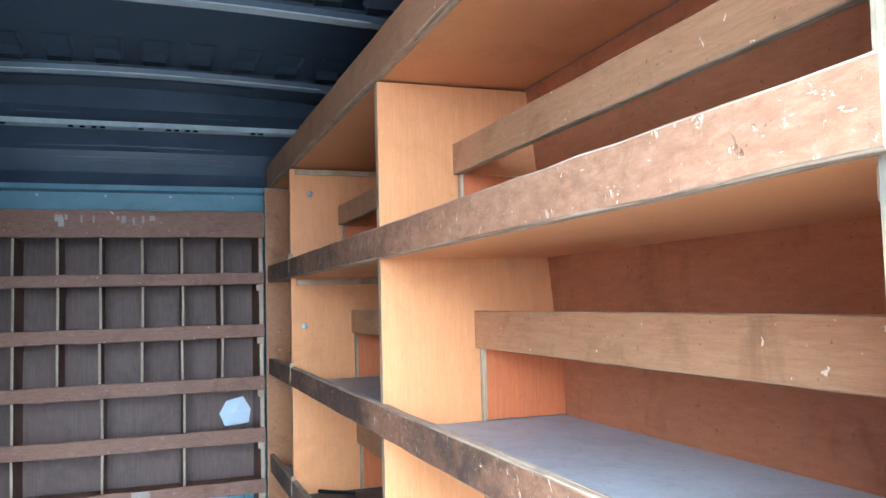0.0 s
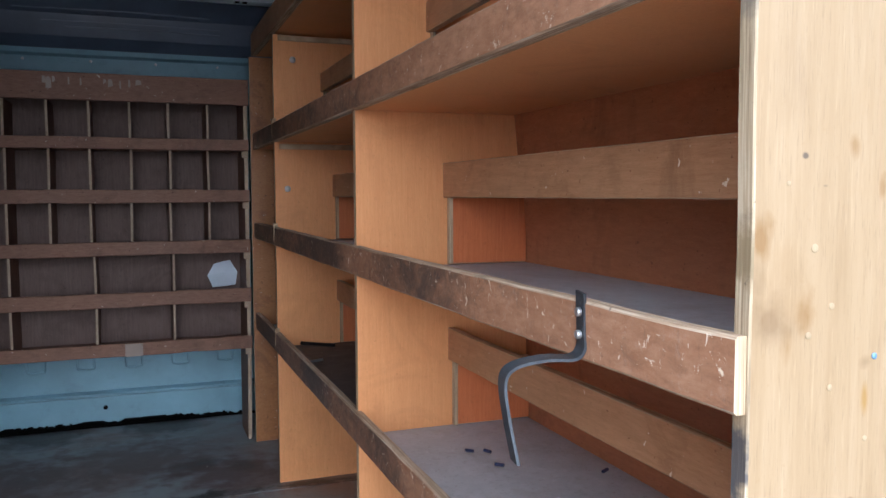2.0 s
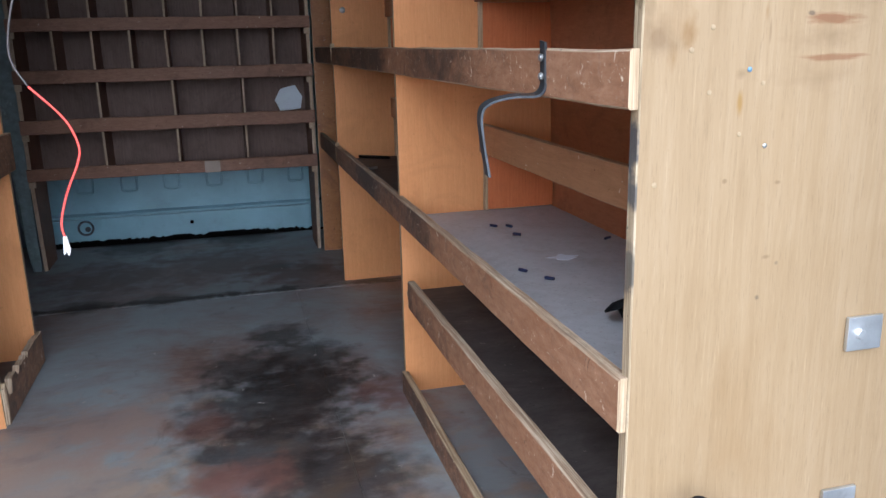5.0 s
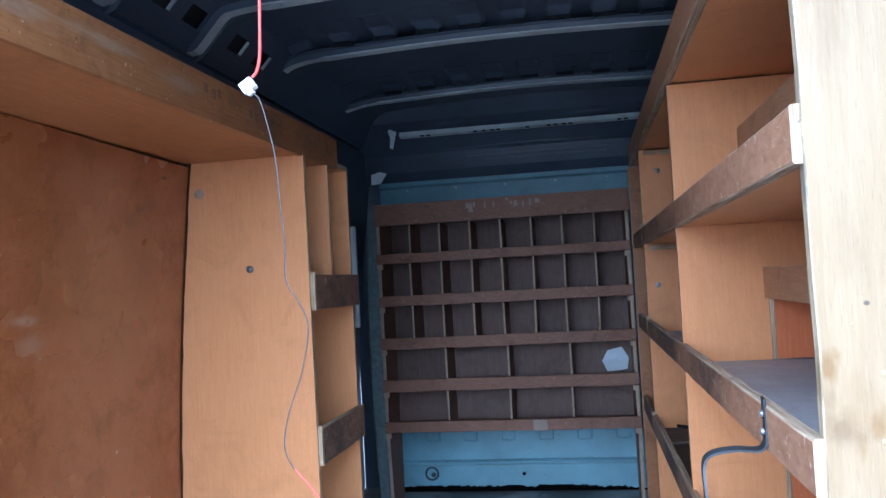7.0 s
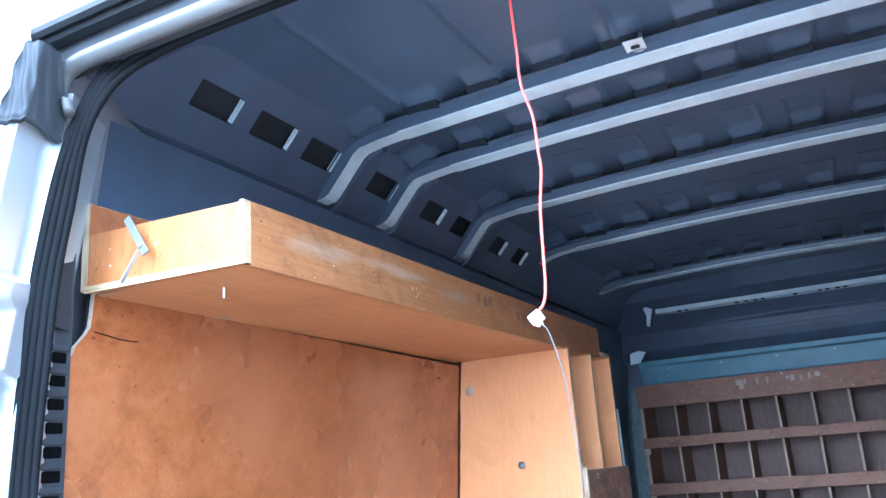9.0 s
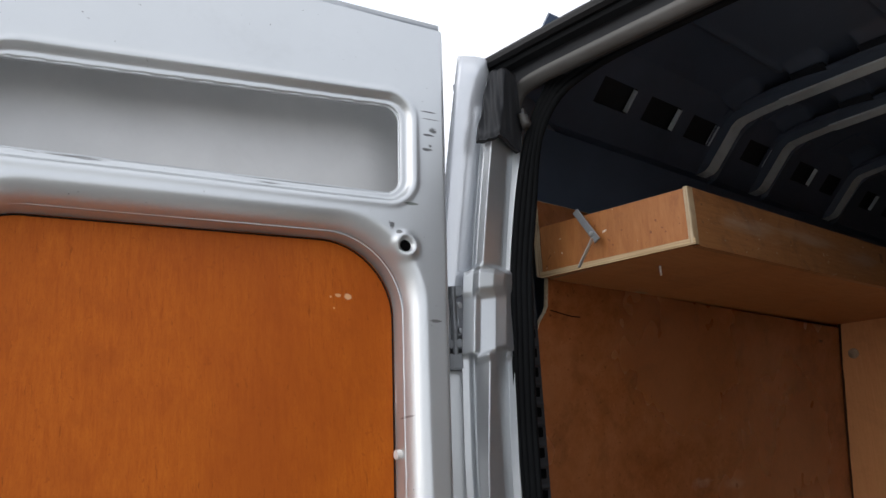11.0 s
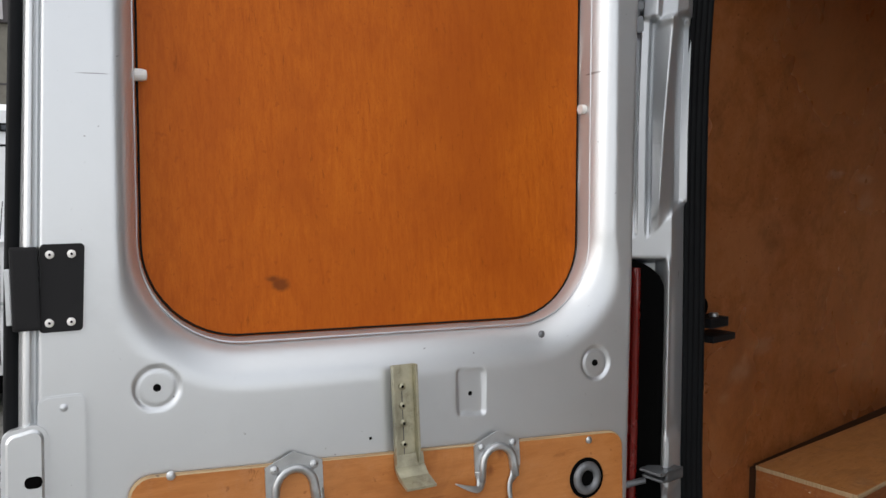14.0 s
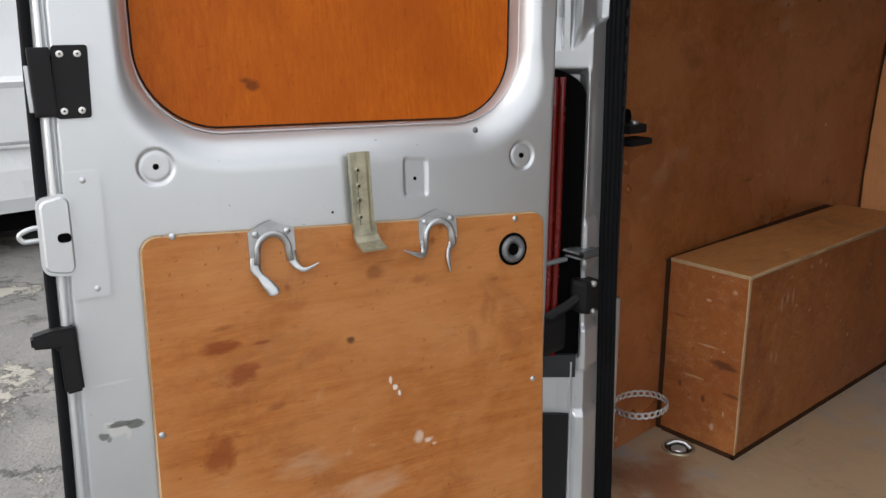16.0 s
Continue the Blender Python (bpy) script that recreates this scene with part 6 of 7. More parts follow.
def ribbon(bm, pts, widths, thick=0.0016):
    """A bent flat strap of changing width along a smooth line."""
    path = smooth_path(pts, 5)
    n = len(path)
    rings = []
    for k in range(n):
        d = (path[min(k + 1, n - 1)] - path[max(k - 1, 0)]).normalized()
        side = d.cross(Vector((0, 0, 1))).normalized()
        up = side.cross(d).normalized()
        f = k / (n - 1) * (len(widths) - 1)
        j = min(int(f), len(widths) - 2)
        w = (widths[j] + (widths[j + 1] - widths[j]) * (f - j)) / 2
        rings.append([bm.verts.new(path[k] + side * (w * x) + up * (thick * y + 0.18 * w * (1 - x * x))) for x, y in ((-1, -0.5), (-0.5, -0.5), (0, -0.5), (0.5, -0.5), (1, -0.5), (1, 0.5), (0.5, 0.5), (0, 0.5), (-0.5, 0.5), (-1, 0.5))])
    for r0, r1 in zip(rings, rings[1:]):
        for q in range(10):
            bm.faces.new((r0[q], r0[(q + 1) % 10], r1[(q + 1) % 10], r1[q]))
    bm.faces.new(rings[0])
    bm.faces.new(list(reversed(rings[-1])))
    bmesh.ops.recalc_face_normals(bm, faces=bm.faces[:])


def pipe_hook(u0, v0, legs):
    """Pressed steel clip: peaked plate with a rolled arch and two bent prongs."""
    def at(p):
        return (p[0] * 0.9 - u0, p[1] * 0.92 + v0, p[2])
    arch = [(0.0195 * math.cos(a), -0.031 + 0.0195 * math.sin(a)) for a in [math.pi * k / 14 for k in range(15)]]
    outline = [(-0.035, -0.002), (0.0, 0.012), (0.035, -0.002), (0.035, -0.036), (0.030, -0.050), (0.021, -0.050)] + arch + [(-0.021, -0.052), (-0.032, -0.052), (-0.035, -0.040)]
    bm = bmesh.new()
    add_prism(bm, [at((x, y, 0))[:2] for x, y in outline], "z", 0.0085, 0.0105)
    plate = dpart("hook_plate", bm, "zinc", "galvanised pipe clip plate")
    for k in (-0.024, 0.024):
        ddisc("hook_rivet", u0 + k * 0.9, v0 - 0.0055, 0.0046, "zinc", 0.0105, 0.0028, parent=plate)
        ddisc("rivet_core", u0 + k * 0.9, v0 - 0.0055, 0.0014, "grey_steel", 0.0134, 0.0006, parent=plate)
    bm = bmesh.new()
    bead = [(0.0255, -0.050, 0.0115)] + [(0.0235 * math.cos(a), -0.031 + 0.0235 * math.sin(a), 0.0115) for a in [math.pi * k / 18 for k in range(19)]] + [(-0.0255, -0.050, 0.0115)]
    add_tube(bm, [at(p) for p in bead], 0.0056, 10, flat=0.75)
    dpart("rolled_arch", bm, "zinc", "rolled bright edge of the arch", True, plate)
    for pts, widths in legs:
        bm = bmesh.new()
        ribbon(bm, [at(p) for p in pts], widths)
        dpart("hook_prong", bm, "zinc", "bent galvanised prong", True, plate)


pipe_hook(0.616, 0.684, (([(-0.0275, -0.040, 0.0102), (-0.0285, -0.056, 0.012), (-0.024, -0.066, 0.016), (-0.016, -0.078, 0.022), (-0.008, -0.090, 0.026), (-0.006, -0.094, 0.027)], (0.014, 0.014, 0.009, 0.014, 0.016, 0.008)),
                         ([(0.0275, -0.036, 0.0102), (0.029, -0.050, 0.012), (0.034, -0.060, 0.015), (0.043, -0.066, 0.018), (0.055, -0.063, 0.020), (0.066, -0.058, 0.021)], (0.014, 0.012, 0.008, 0.006, 0.004, 0.001))))
pipe_hook(0.365, 0.670, (([(-0.0275, -0.036, 0.0102), (-0.027, -0.048, 0.011), (-0.033, -0.058, 0.013), (-0.048, -0.054, 0.015), (-0.068, -0.045, 0.016)], (0.014, 0.012, 0.009, 0.006, 0.001)),
                         ([(0.0275, -0.036, 0.0102), (0.024, -0.048, 0.011), (0.016, -0.058, 0.013), (0.014, -0.072, 0.015), (0.016, -0.092, 0.016)], (0.014, 0.011, 0.006, 0.006, 0.002))))

# slam lock, latch loop and hand grip on the free edge
bm = bmesh.new()
add_prism(bm, [(-p.x, p.y) for p in quad_outline(((0.850, 0.927), (0.811, 0.927), (0.816, 0.843), (0.854, 0.843)), 0.004, 4)], "z", 0.0005, 0.006)
plate = dpart("lock_plate", bm, "black", "black steel security lock plate")
for u, v in ((0.842, 0.917), (0.823, 0.917), (0.845, 0.852), (0.826, 0.852)):
    ddisc("plate_bolt", u, v, 0.0040, "white_plastic", 0.006, 0.0018, "bright round bolt head", plate)
    ddisc("bolt_socket", u, v, 0.0017, "void", 0.0080, 0.0006, "dark hexagon socket", plate)
dbox("lock_body", 0.852, 0.876, 0.846, 0.925, -0.02, 0.010, "black", 0.003, parent=plate)
dbox("lock_bolt", 0.876, 0.881, 0.852, 0.905, -0.005, 0.004, "zinc", 0.001, parent=plate)
bm = bmesh.new()
add_prism(bm, [(-p.x, p.y) for p in quad_outline(((0.858, 0.782), (0.815, 0.782), (0.820, 0.625), (0.864, 0.625)), 0.009, 6)], "z", 0.0005, 0.0045)
bm.normal_update()
bmesh.ops.bevel(bm, geom=[e for e in bm.edges if all(v.co.z > 0.004 for v in e.verts)], offset=0.0018, segments=2, affect="EDGES")
catch_plate = dpart("catch_plate", bm, "door_silver", "pressed silver catch plate")
bm = bmesh.new()
add_prism(bm, [(-p.x, p.y) for p in quad_outline(((0.890, 0.752), (0.850, 0.760), (0.853, 0.655), (0.893, 0.662)), 0.013, 7)], "z", -0.018, 0.0125)
bm.normal_update()
bmesh.ops.bevel(bm, geom=[e for e in bm.edges if all(v.co.z > 0.012 for v in e.verts)], offset=0.006, segments=3, affect="EDGES")
dpart("catch_box", bm, "door_silver", "rounded silver catch box on the door edge", parent=catch_plate)
bm = bmesh.new()
add_prism(bm, [(-p.x, p.y) for p in quad_outline(((0.872, 0.7105), (0.857, 0.7105), (0.857, 0.6995), (0.872, 0.6995)), 0.0048, 5)], "z", 0.0120, 0.0132)
dpart("catch_hole", bm, "void", "dark oval hole", parent=catch_plate)
for v in (0.770, 0.637):
    ddisc("catch_rivet", 0.836, v, 0.004, "silver", 0.0045, 0.0008, parent=catch_plate)
bm = bmesh.new()
add_tube(bm, smooth_path([(-0.872, 0.716, -0.006), (-0.895, 0.718, -0.006), (-0.911, 0.712, -0.006), (-0.908, 0.703, -0.006), (-0.892, 0.703, -0.006), (-0.872, 0.702, -0.006)], 4), 0.003, 8)
dpart("latch_loop", bm, "zinc", "bent wire latch loop", True)
bm = bmesh.new()
add_prism(bm, [(-0.917, 0.590), (-0.890, 0.595), (-0.867, 0.595), (-0.866, 0.514), (-0.888, 0.512), (-0.888, 0.572), (-0.917, 0.575)], "z", -0.012, 0.012)
bmesh.ops.bevel(bm, geom=bm.edges[:], offset=0.003, segments=2, affect="EDGES")
dpart("hand_grip", bm, "black", "black plastic door pull")
bm = bmesh.new()
path = [(-(free_u(v) + 0.002 + 0.001 * math.sin(v * 9)), v, -0.016) for v in [V0 + k * 0.06 for k in range(30)]]
add_sweep(bm, path, [(-0.007, -0.012), (0.007, -0.014), (0.008, 0.0), (0.005, 0.008), (-0.005, 0.010), (-0.008, 0.002)], (1, 0, 0), (0, 0, 1))
dpart("edge_seal", bm, "rubber", "black rubber edge seal", True)

# ---- left rear pillar with seal, hinge and lamp ----
post = thing("rear_pillar", "silver stepped rear door pillar of the van", "van pillar", "", "structure")


P0, P1 = Vector((-0.815, -0.085, 0)), Vector((-0.722, 0.030, 0))
PN = Vector((P1.y - P0.y, -(P1.x - P0.x), 0)).normalized()


def top_lean(z):
    return 0.032 * (max(0.0, z - 1.30) / 0.26) ** 1.2


def pillar_shift(z):
    return 0.075 * max(0.0, z - 1.05) ** 1.25


def low_bow(z):
    return 0.030 * max(0.0, 0.55 - z)


def low_shift(z):
    return 0.014 * max(0.0, 0.9 - z)


BEND, FAR = P0.lerp(P1, 0.8), Vector((-0.7623, 0.067, 0))
FN = Vector((FAR.y - BEND.y, -(FAR.x - BEND.x), 0)).normalized()


def pillar_point(s, z, out=0.0):
    """The outer face up to the bend, then the return towards the seal."""
    if s <= 0.8:
        q = P0.lerp(P1, s) + PN * out
        low = 0.0
    else:
        k = (s - 0.8) / 0.2
        q = BEND.lerp(FAR, k) + PN.lerp(FN, min(1.0, k * 2)) * out
        low = low_shift(z) * k
    return (q.x + 0.010 * math.sin((z + 0.1) * 1.8) + top_lean(z) + low_bow(z) * min(1.0, max(0.0, (s - 0.5) / 0.3)), q.y + pillar_shift(z) + low, z)


def bump1(x, a, b, soft):
    """Rises at a, falls at b."""
    return ease((x - a) / soft + 0.5) * (1 - ease((x - b) / soft + 0.5))


# the upper pillar is pressed in steps towards the van's inside: set-backs along INWARD for each height
INWARD = Vector((-0.52, 0.854, 0.0))


def skin_depth(s, z):
    top = np.interp(s, (0.0, 0.50, 0.53, 0.575, 0.582, 0.600, 0.606, 0.69, 0.80, 0.87, 1.06, 1.17), (0.045, 0.045, 0.022, 0.012, 0.014, 0.010, 0.0, -0.010, 0.028, 0.030, -0.030, 0.050))
    hood = np.interp(s, (0.0, 0.44, 0.47, 0.58, 0.66, 0.80, 0.98, 1.06, 1.17), (0.03, 0.03, 0.0, -0.002, -0.012, -0.006, -0.046, -0.036, 0.050))
    block = np.interp(s, (0.0, 0.44, 0.47, 0.615, 0.650, 0.80, 1.005, 1.03, 1.06, 1.17), (0.03, 0.03, 0.0, -0.010, 0.0, 0.004, -0.044, -0.030, -0.028, 0.050)) + 0.16 * (z - 1.255)
    crest, foot = 0.68 + 0.36 * (z - 0.949), 0.87 + 0.08 * (z - 0.949)
    u = np.where(s < crest, 0.585 + (s - 0.585) / (crest - 0.585) * 0.115, np.where(s < foot, 0.70 + (s - crest) / (foot - crest) * 0.17, 0.87 + (s - foot) / (1.06 - foot) * 0.19))
    u = np.where(s < 0.585, s, u)
    wedge = np.interp(u, (0.0, 0.43, 0.455, 0.532, 0.542, 0.574, 0.585, 0.695, 0.705, 0.81, 0.87, 1.06, 1.17), (0.02, 0.02, 0.0, 0.001, 0.012, 0.012, 0.001, -0.016, -0.015, 0.024, 0.030, -0.028, 0.050))
    # the wedge ends in a slanted facet over the lamp
    low = np.clip(0.9005 + (s - 0.59) * 0.14, 0.897, 0.938)
    out = wedge * np.clip((z - low) / np.maximum(0.95 - low, 0.004), 0, 1)
    ledge = 1.2105 + 0.012 * np.clip((s - 0.6) / 0.4, 0, 1)
    out = out + (block - out) * ease((z - ledge) / 0.006)
    out = out - 0.010 * np.exp(-((z - ledge + 0.004) / 0.0045) ** 2) * np.clip((s - 0.58) / 0.06, 0, 1) * np.clip((1.03 - s) / 0.05, 0, 1)
    out = out + (hood - out) * ease((z - 1.298 - 0.022 * (s - 0.65)) / 0.016)
    joint = 1.339 - 0.004 * np.sin(s * 7)
    return out + (top - out) * ease((z - joint) / 0.014) + 0.005 * np.exp(-((z - joint) / 0.0022) ** 2) * (s > 0.50)


NS, NZ = 132, 640
ss = np.linspace(0, 1.17, NS)[None, :].repeat(NZ, 0)
zz = np.linspace(-0.08, 1.62, NZ)[:, None].repeat(NS, 1)
relief = np.zeros_like(ss)
# lamp opening with a rolled lip
relief += -0.045 * (1 - ease((ss - 0.735) / 0.03 + 0.5)) * bump1(zz, 0.345, 0.862, 0.012)
relief += 0.006 * np.exp(-((ss - 0.768) / 0.018) ** 2) * bump1(zz, 0.60, 0.86, 0.03)
relief += -0.006 * np.exp(-((ss - 0.83) / 0.03) ** 2) * bump1(zz, 0.63, 0.82, 0.06)
# lower pads
relief += 0.010 * bump1(ss, 0.72, 0.93, 0.05) * bump1(zz, 0.315, 0.400, 0.014)
relief += 0.008 * bump1(ss, 0.70, 0.92, 0.05) * bump1(zz, 0.515, 0.60, 0.02)
relief += 0.010 * bump1(ss, 0.69, 0.93, 0.05) * bump1(zz, 0.02, 0.228, 0.014)
relief += 0.005 * np.exp(-((ss - 0.655) / 0.012) ** 2) * (zz < 0.33)
co = [tuple(Vector(pillar_point(a, z, r)) + INWARD * d) for a, z, r, d in zip(ss.ravel(), zz.ravel(), relief.ravel(), skin_depth(ss, zz).ravel())]
idx = np.arange(NS * NZ).reshape(NZ, NS)
me = bpy.data.meshes.new("pillar_skin")
faces = np.stack([idx[:-1, :-1], idx[:-1, 1:], idx[1:, 1:], idx[1:, :-1]], -1).reshape(-1, 4)
faces = faces[~((ss.ravel()[faces] < 0.40) & (zz.ravel()[faces] > 1.26)).any(1)]
me.from_pydata(co, [], faces.tolist())
me.materials.append(M["silver"])
me.polygons.foreach_set("use_smooth", [True] * len(me.polygons))
ob = new("pillar_skin", me)
ob.parent = post
bm = bmesh.new()
path = [Vector((0, pillar_shift(z), z)) for z in [-0.08 + 0.06 * k for k in range(23)]]
add_sweep(bm, path, [(-0.97, -0.10), (-0.835, -0.10), (-0.817, -0.083), (-0.90, 0.03), (-0.97, 0.02)], (1, 0, 0), (0, 1, 0))
part("outer_skin", bm, M["silver"], post)
# rounded outer corner of the body above the hinge
bm = bmesh.new()
path = [Vector((top_lean(z) + 0.010 * math.sin((z + 0.1) * 1.8), pillar_shift(z), z)) for z in [1.22 + 0.04 * k for k in range(13)]]
add_sweep(bm, path, [(-0.808, -0.050), (-0.820, -0.038), (-0.860, 0.040), (-0.91, 0.16), (-0.95, 0.28), (-0.88, 0.28), (-0.806, 0.030), (-0.786, -0.008), (-0.790, -0.026), (-0.800, -0.044)], (1, 0, 0), (0, 1, 0))
part("outer_corner", bm, M["sky_lit_paint"], post, "glossy outer corner of the body, coloured as lit by sky", True)


def patch(name, s0, s1, z0, z1, out, mat, parent, label="", round_top=0.0, n=10):
    """A thick plate lying on the pillar, with one rounded upper corner."""
    bm = bmesh.new()
    edge = [(s0, z0), (s1, z0), (s1, z1 - round_top)]
    if round_top:
        edge += [(s1 - (1 - math.cos(a)) * (s1 - s0) * 0.8, z1 - round_top + math.sin(a) * round_top) for a in [math.pi / 2 * k / n for k in range(1, n + 1)]]
    edge += [(s0, z1)]
    a = [bm.verts.new(pillar_point(p, z, out)) for p, z in edge]
    b = [bm.verts.new(pillar_point(p, z, out - 0.02)) for p, z in edge]
    fs = [bm.faces.new(a), bm.faces.new(b)]
    for k in range(len(a)):
        fs.append(bm.faces.new((a[k], a[(k + 1) % len(a)], b[(k + 1) % len(a)], b[k])))
    bmesh.ops.recalc_face_normals(bm, faces=fs)
    return part(name, bm, M[mat], parent, label)


# torn soft cap hanging over the upper corner
NC = 36
cs = np.linspace(0, 1, NC)[None, :].repeat(NC, 0)
cz_ = np.linspace(0, 1, NC)[:, None].repeat(NC, 1)
cs = 0.545 + 0.06 * cz_ + cs * (0.560 - 0.22 * cz_ ** 1.5)
cr = -0.016 - 0.030 * np.clip((cs - 0.6) / 0.5, 0, 1) + 0.003 * np.sin(cs * 26 + cz_ * 5) * np.sin(cz_ * 7 + 2) + 0.002 * np.sin(cs * 61 + 9 * cz_) - 0.003 * np.exp(-((cz_ - 0.06) / 0.05) ** 2)
cz_ = 1.546 + 0.003 * np.sin(cs * 17) * (1 - cz_) + cz_ * 0.112
co = [tuple(Vector(pillar_point(a, z)) + INWARD * r) for a, z, r in zip(cs.ravel(), cz_.ravel(), cr.ravel())]
idx = np.arange(NC * NC).reshape(NC, NC)
me = bpy.data.meshes.new("corner_cap")
back = [(x - 0.012, y + 0.008, z) for x, y, z in co]
fr = np.stack([idx[:-1, :-1], idx[:-1, 1:], idx[1:, 1:], idx[1:, :-1]], -1).reshape(-1, 4)
ring = list(idx[0, :]) + list(idx[1:, -1]) + list(idx[-1, -2::-1]) + list(idx[-2:0:-1, 0])
rim = [(int(a), int(b), int(b) + NC * NC, int(a) + NC * NC) for a, b in zip(ring, ring[1:] + ring[:1])]
me.from_pydata(co + back, [], fr.tolist() + (fr[:, ::-1] + NC * NC).tolist() + rim)
me.materials.append(M["shadow_plastic"])
me.polygons.foreach_set("use_smooth", [True] * len(me.polygons))
cap = new("corner_cap", me)
cap.parent = post
cap["label"] = "dark crumpled rubber corner cap"
patch("lower_trim", 0.0, 0.64, -0.05, 0.225, 0.006, "black", post, "black lower trim")
patch("lamp_shelf", 0.0, 0.705, 0.300, 0.345, 0.002, "shadow_plastic", post, "dark grey plastic ledge under lamp")
for z, h in ((1.312, 0.008), (1.232, 0.007), (1.206, 0.012)):
    q = Vector(pillar_point(0.41, z, 0.0))
    bm = bmesh.new()
    add_prism(bm, [(q.x + 0.008, q.y + 0.006), (q.x - 0.002, q.y - 0.008), (q.x - 0.020, q.y - 0.026), (q.x - 0.030, q.y - 0.018), (q.x - 0.010, q.y + 0.012)], "z", z - h, z + h)
    bmesh.ops.bevel(bm, geom=bm.edges[:], offset=0.002, segments=2, affect="EDGES")
    part("hinge_knuckle", bm, M["grey_steel"], post, "dark greasy hinge knuckle")
q = Vector(pillar_point(0.385, 1.26, 0.0))
bm = bmesh.new()
add_tube(bm, [(q.x, q.y, 1.205), (q.x, q.y, 1.318)], 0.0055, 12)
part("upper_hinge", bm, M["grey_steel"], post, "dirty steel hinge pin")
for z in (1.252, 1.290):
    bm = bmesh.new()
    add_disc(bm, (q.x + 0.004, q.y + 0.008, z), 0.005, 0.004, 12, "x")
    part("hinge_bolt", bm, M["zinc"], post)
bm = bmesh.new()
q = Vector(pillar_point(0.80, 0.462, 0.0))
add_box(bm, (q.x - 0.02, q.y - 0.022, 0.432), (q.x + 0.022, q.y + 0.016, 0.495), 0.010)
add_tube(bm, smooth_path([(q.x, q.y - 0.015, 0.462), (q.x - 0.018, q.y - 0.042, 0.440), (q.x - 0.04, q.y - 0.09, 0.415), (q.x - 0.055, q.y - 0.13, 0.405)], 4), 0.009, 8)
add_box(bm, (q.x - 0.06, q.y - 0.10, 0.355), (q.x - 0.02, q.y - 0.024, 0.430), 0.012)
chk = part("check_strap", bm, M["black"], post, "black door check strap")
for z in (0.438, 0.490):
    bm = bmesh.new()
    add_disc(bm, (q.x + 0.020, q.y - 0.004, z), 0.006, 0.006, 12, "x", 0.002)
    part("stud", bm, M["zinc"], chk)
bm = bmesh.new()
q = Vector(pillar_point(0.80, 0.55, 0.004))
add_box(bm, (q.x - 0.025, q.y - 0.036, 0.548), (q.x + 0.014, q.y + 0.018, 0.552), 0.0015)
add_box(bm, (q.x - 0.025, q.y - 0.030, 0.537), (q.x + 0.014, q.y + 0.018, 0.541), 0.0015)
add_box(bm, (q.x + 0.010, q.y - 0.02, 0.536), (q.x + 0.014, q.y + 0.018, 0.553), 0.001)
add_tube(bm, smooth_path([(q.x - 0.02, q.y - 0.03, 0.533), (q.x - 0.035, q.y - 0.07, 0.527), (q.x - 0.05, q.y - 0.11, 0.515)], 4), 0.005, 8)
part("striker", bm, M["grey_steel"], post, "bright steel striker")

lamp = thing("tail_lamp", "tall red tail lamp in black housing", "tail lamp")
# black sheet laid over the lamp recess in place of its shade
patch("housing", 0.10, 0.742, 0.335, 0.868, -0.006, "void", lamp, "black sheet for the unlit lamp cavity", 0.05)
bm = bmesh.new()
for k, (s0, s1) in enumerate(((0.20, 0.30), (0.30, 0.40), (0.40, 0.485))):
    zs = [0.345 + 0.0508 * j for j in range(11)]
    rows = [[bm.verts.new(pillar_point(s0 + (s1 - s0) * f + 0.04 * (z - 0.62), z, 0.004 + 0.006 * math.sin(math.pi * f))) for f in (0, 0.2, 0.5, 0.8, 1)] for z in zs]
    for r0, r1 in zip(rows, rows[1:]):
        for j in range(4):
            bm.faces.new((r0[j], r0[j + 1], r1[j + 1], r1[j]))
ext = bmesh.ops.extrude_face_region(bm, geom=bm.faces[:])
for v in [g for g in ext["geom"] if isinstance(g, bmesh.types.BMVert)]:
    v.co += PN * -0.012
bmesh.ops.recalc_face_normals(bm, faces=bm.faces[:])
part("lens", bm, M["red_lens"], lamp, "dark red ribbed lens", True)

# rubber seal round the rear opening
seal = thing("door_opening_seal", "black ribbed rubber seal round the rear opening", "door seal", "", "structure")


def seal_at(z):
    return Vector((-0.754 + 0.010 * math.sin((z + 0.1) * 1.8) + 0.03 * max(0.0, z - 1.2) + 0.006 * math.exp(-((z - 1.36) / 0.16) ** 2) + low_bow(z), 0.079 + 0.6 * pillar_shift(z) + low_shift(z), z))


line = [tuple(seal_at(-0.05 + k * 0.1)) for k in range(15)] + [(-0.722, 0.094, 1.46), (-0.709, 0.098, 1.53), (-0.690, 0.104, 1.590), (-0.650, 0.110, 1.640), (-0.59, 0.112, 1.660), (-0.5, 0.113, 1.668), (-0.3, 0.114, 1.668), (0, 0.115, 1.668), (0.3, 0.114, 1.668), (0.5, 0.113, 1.668), (0.59, 0.112, 1.66), (0.65, 0.11, 1.64), (0.69, 0.104, 1.59), (0.72, 0.09, 1.5), (0.73, 0.05, 0.4), (0.73, 0.05, 0.0)]
for off, r in ((-0.012, 0.0062), (-0.004, 0.0066), (0.005, 0.0070), (0.0135, 0.0062)):
    bm = bmesh.new()
    pts = []
    for p in smooth_path(line, 3):
        f = min(1.0, max(0.0, (p.z - 1.45) / 0.2)) if p.x < 0.7 else 0.0
        f = f * f * (3 - 2 * f)
        sx = 0.5 if p.x < 0 else -0.5
        pts.append((p.x + sx * off * (1 - f), p.y + 0.86 * off * (1 - 0.75 * f), p.z - 1.25 * off * f))
    add_tube(bm, pts, r, 8)
    part("seal_rib", bm, M["rubber"], seal, smooth=True)

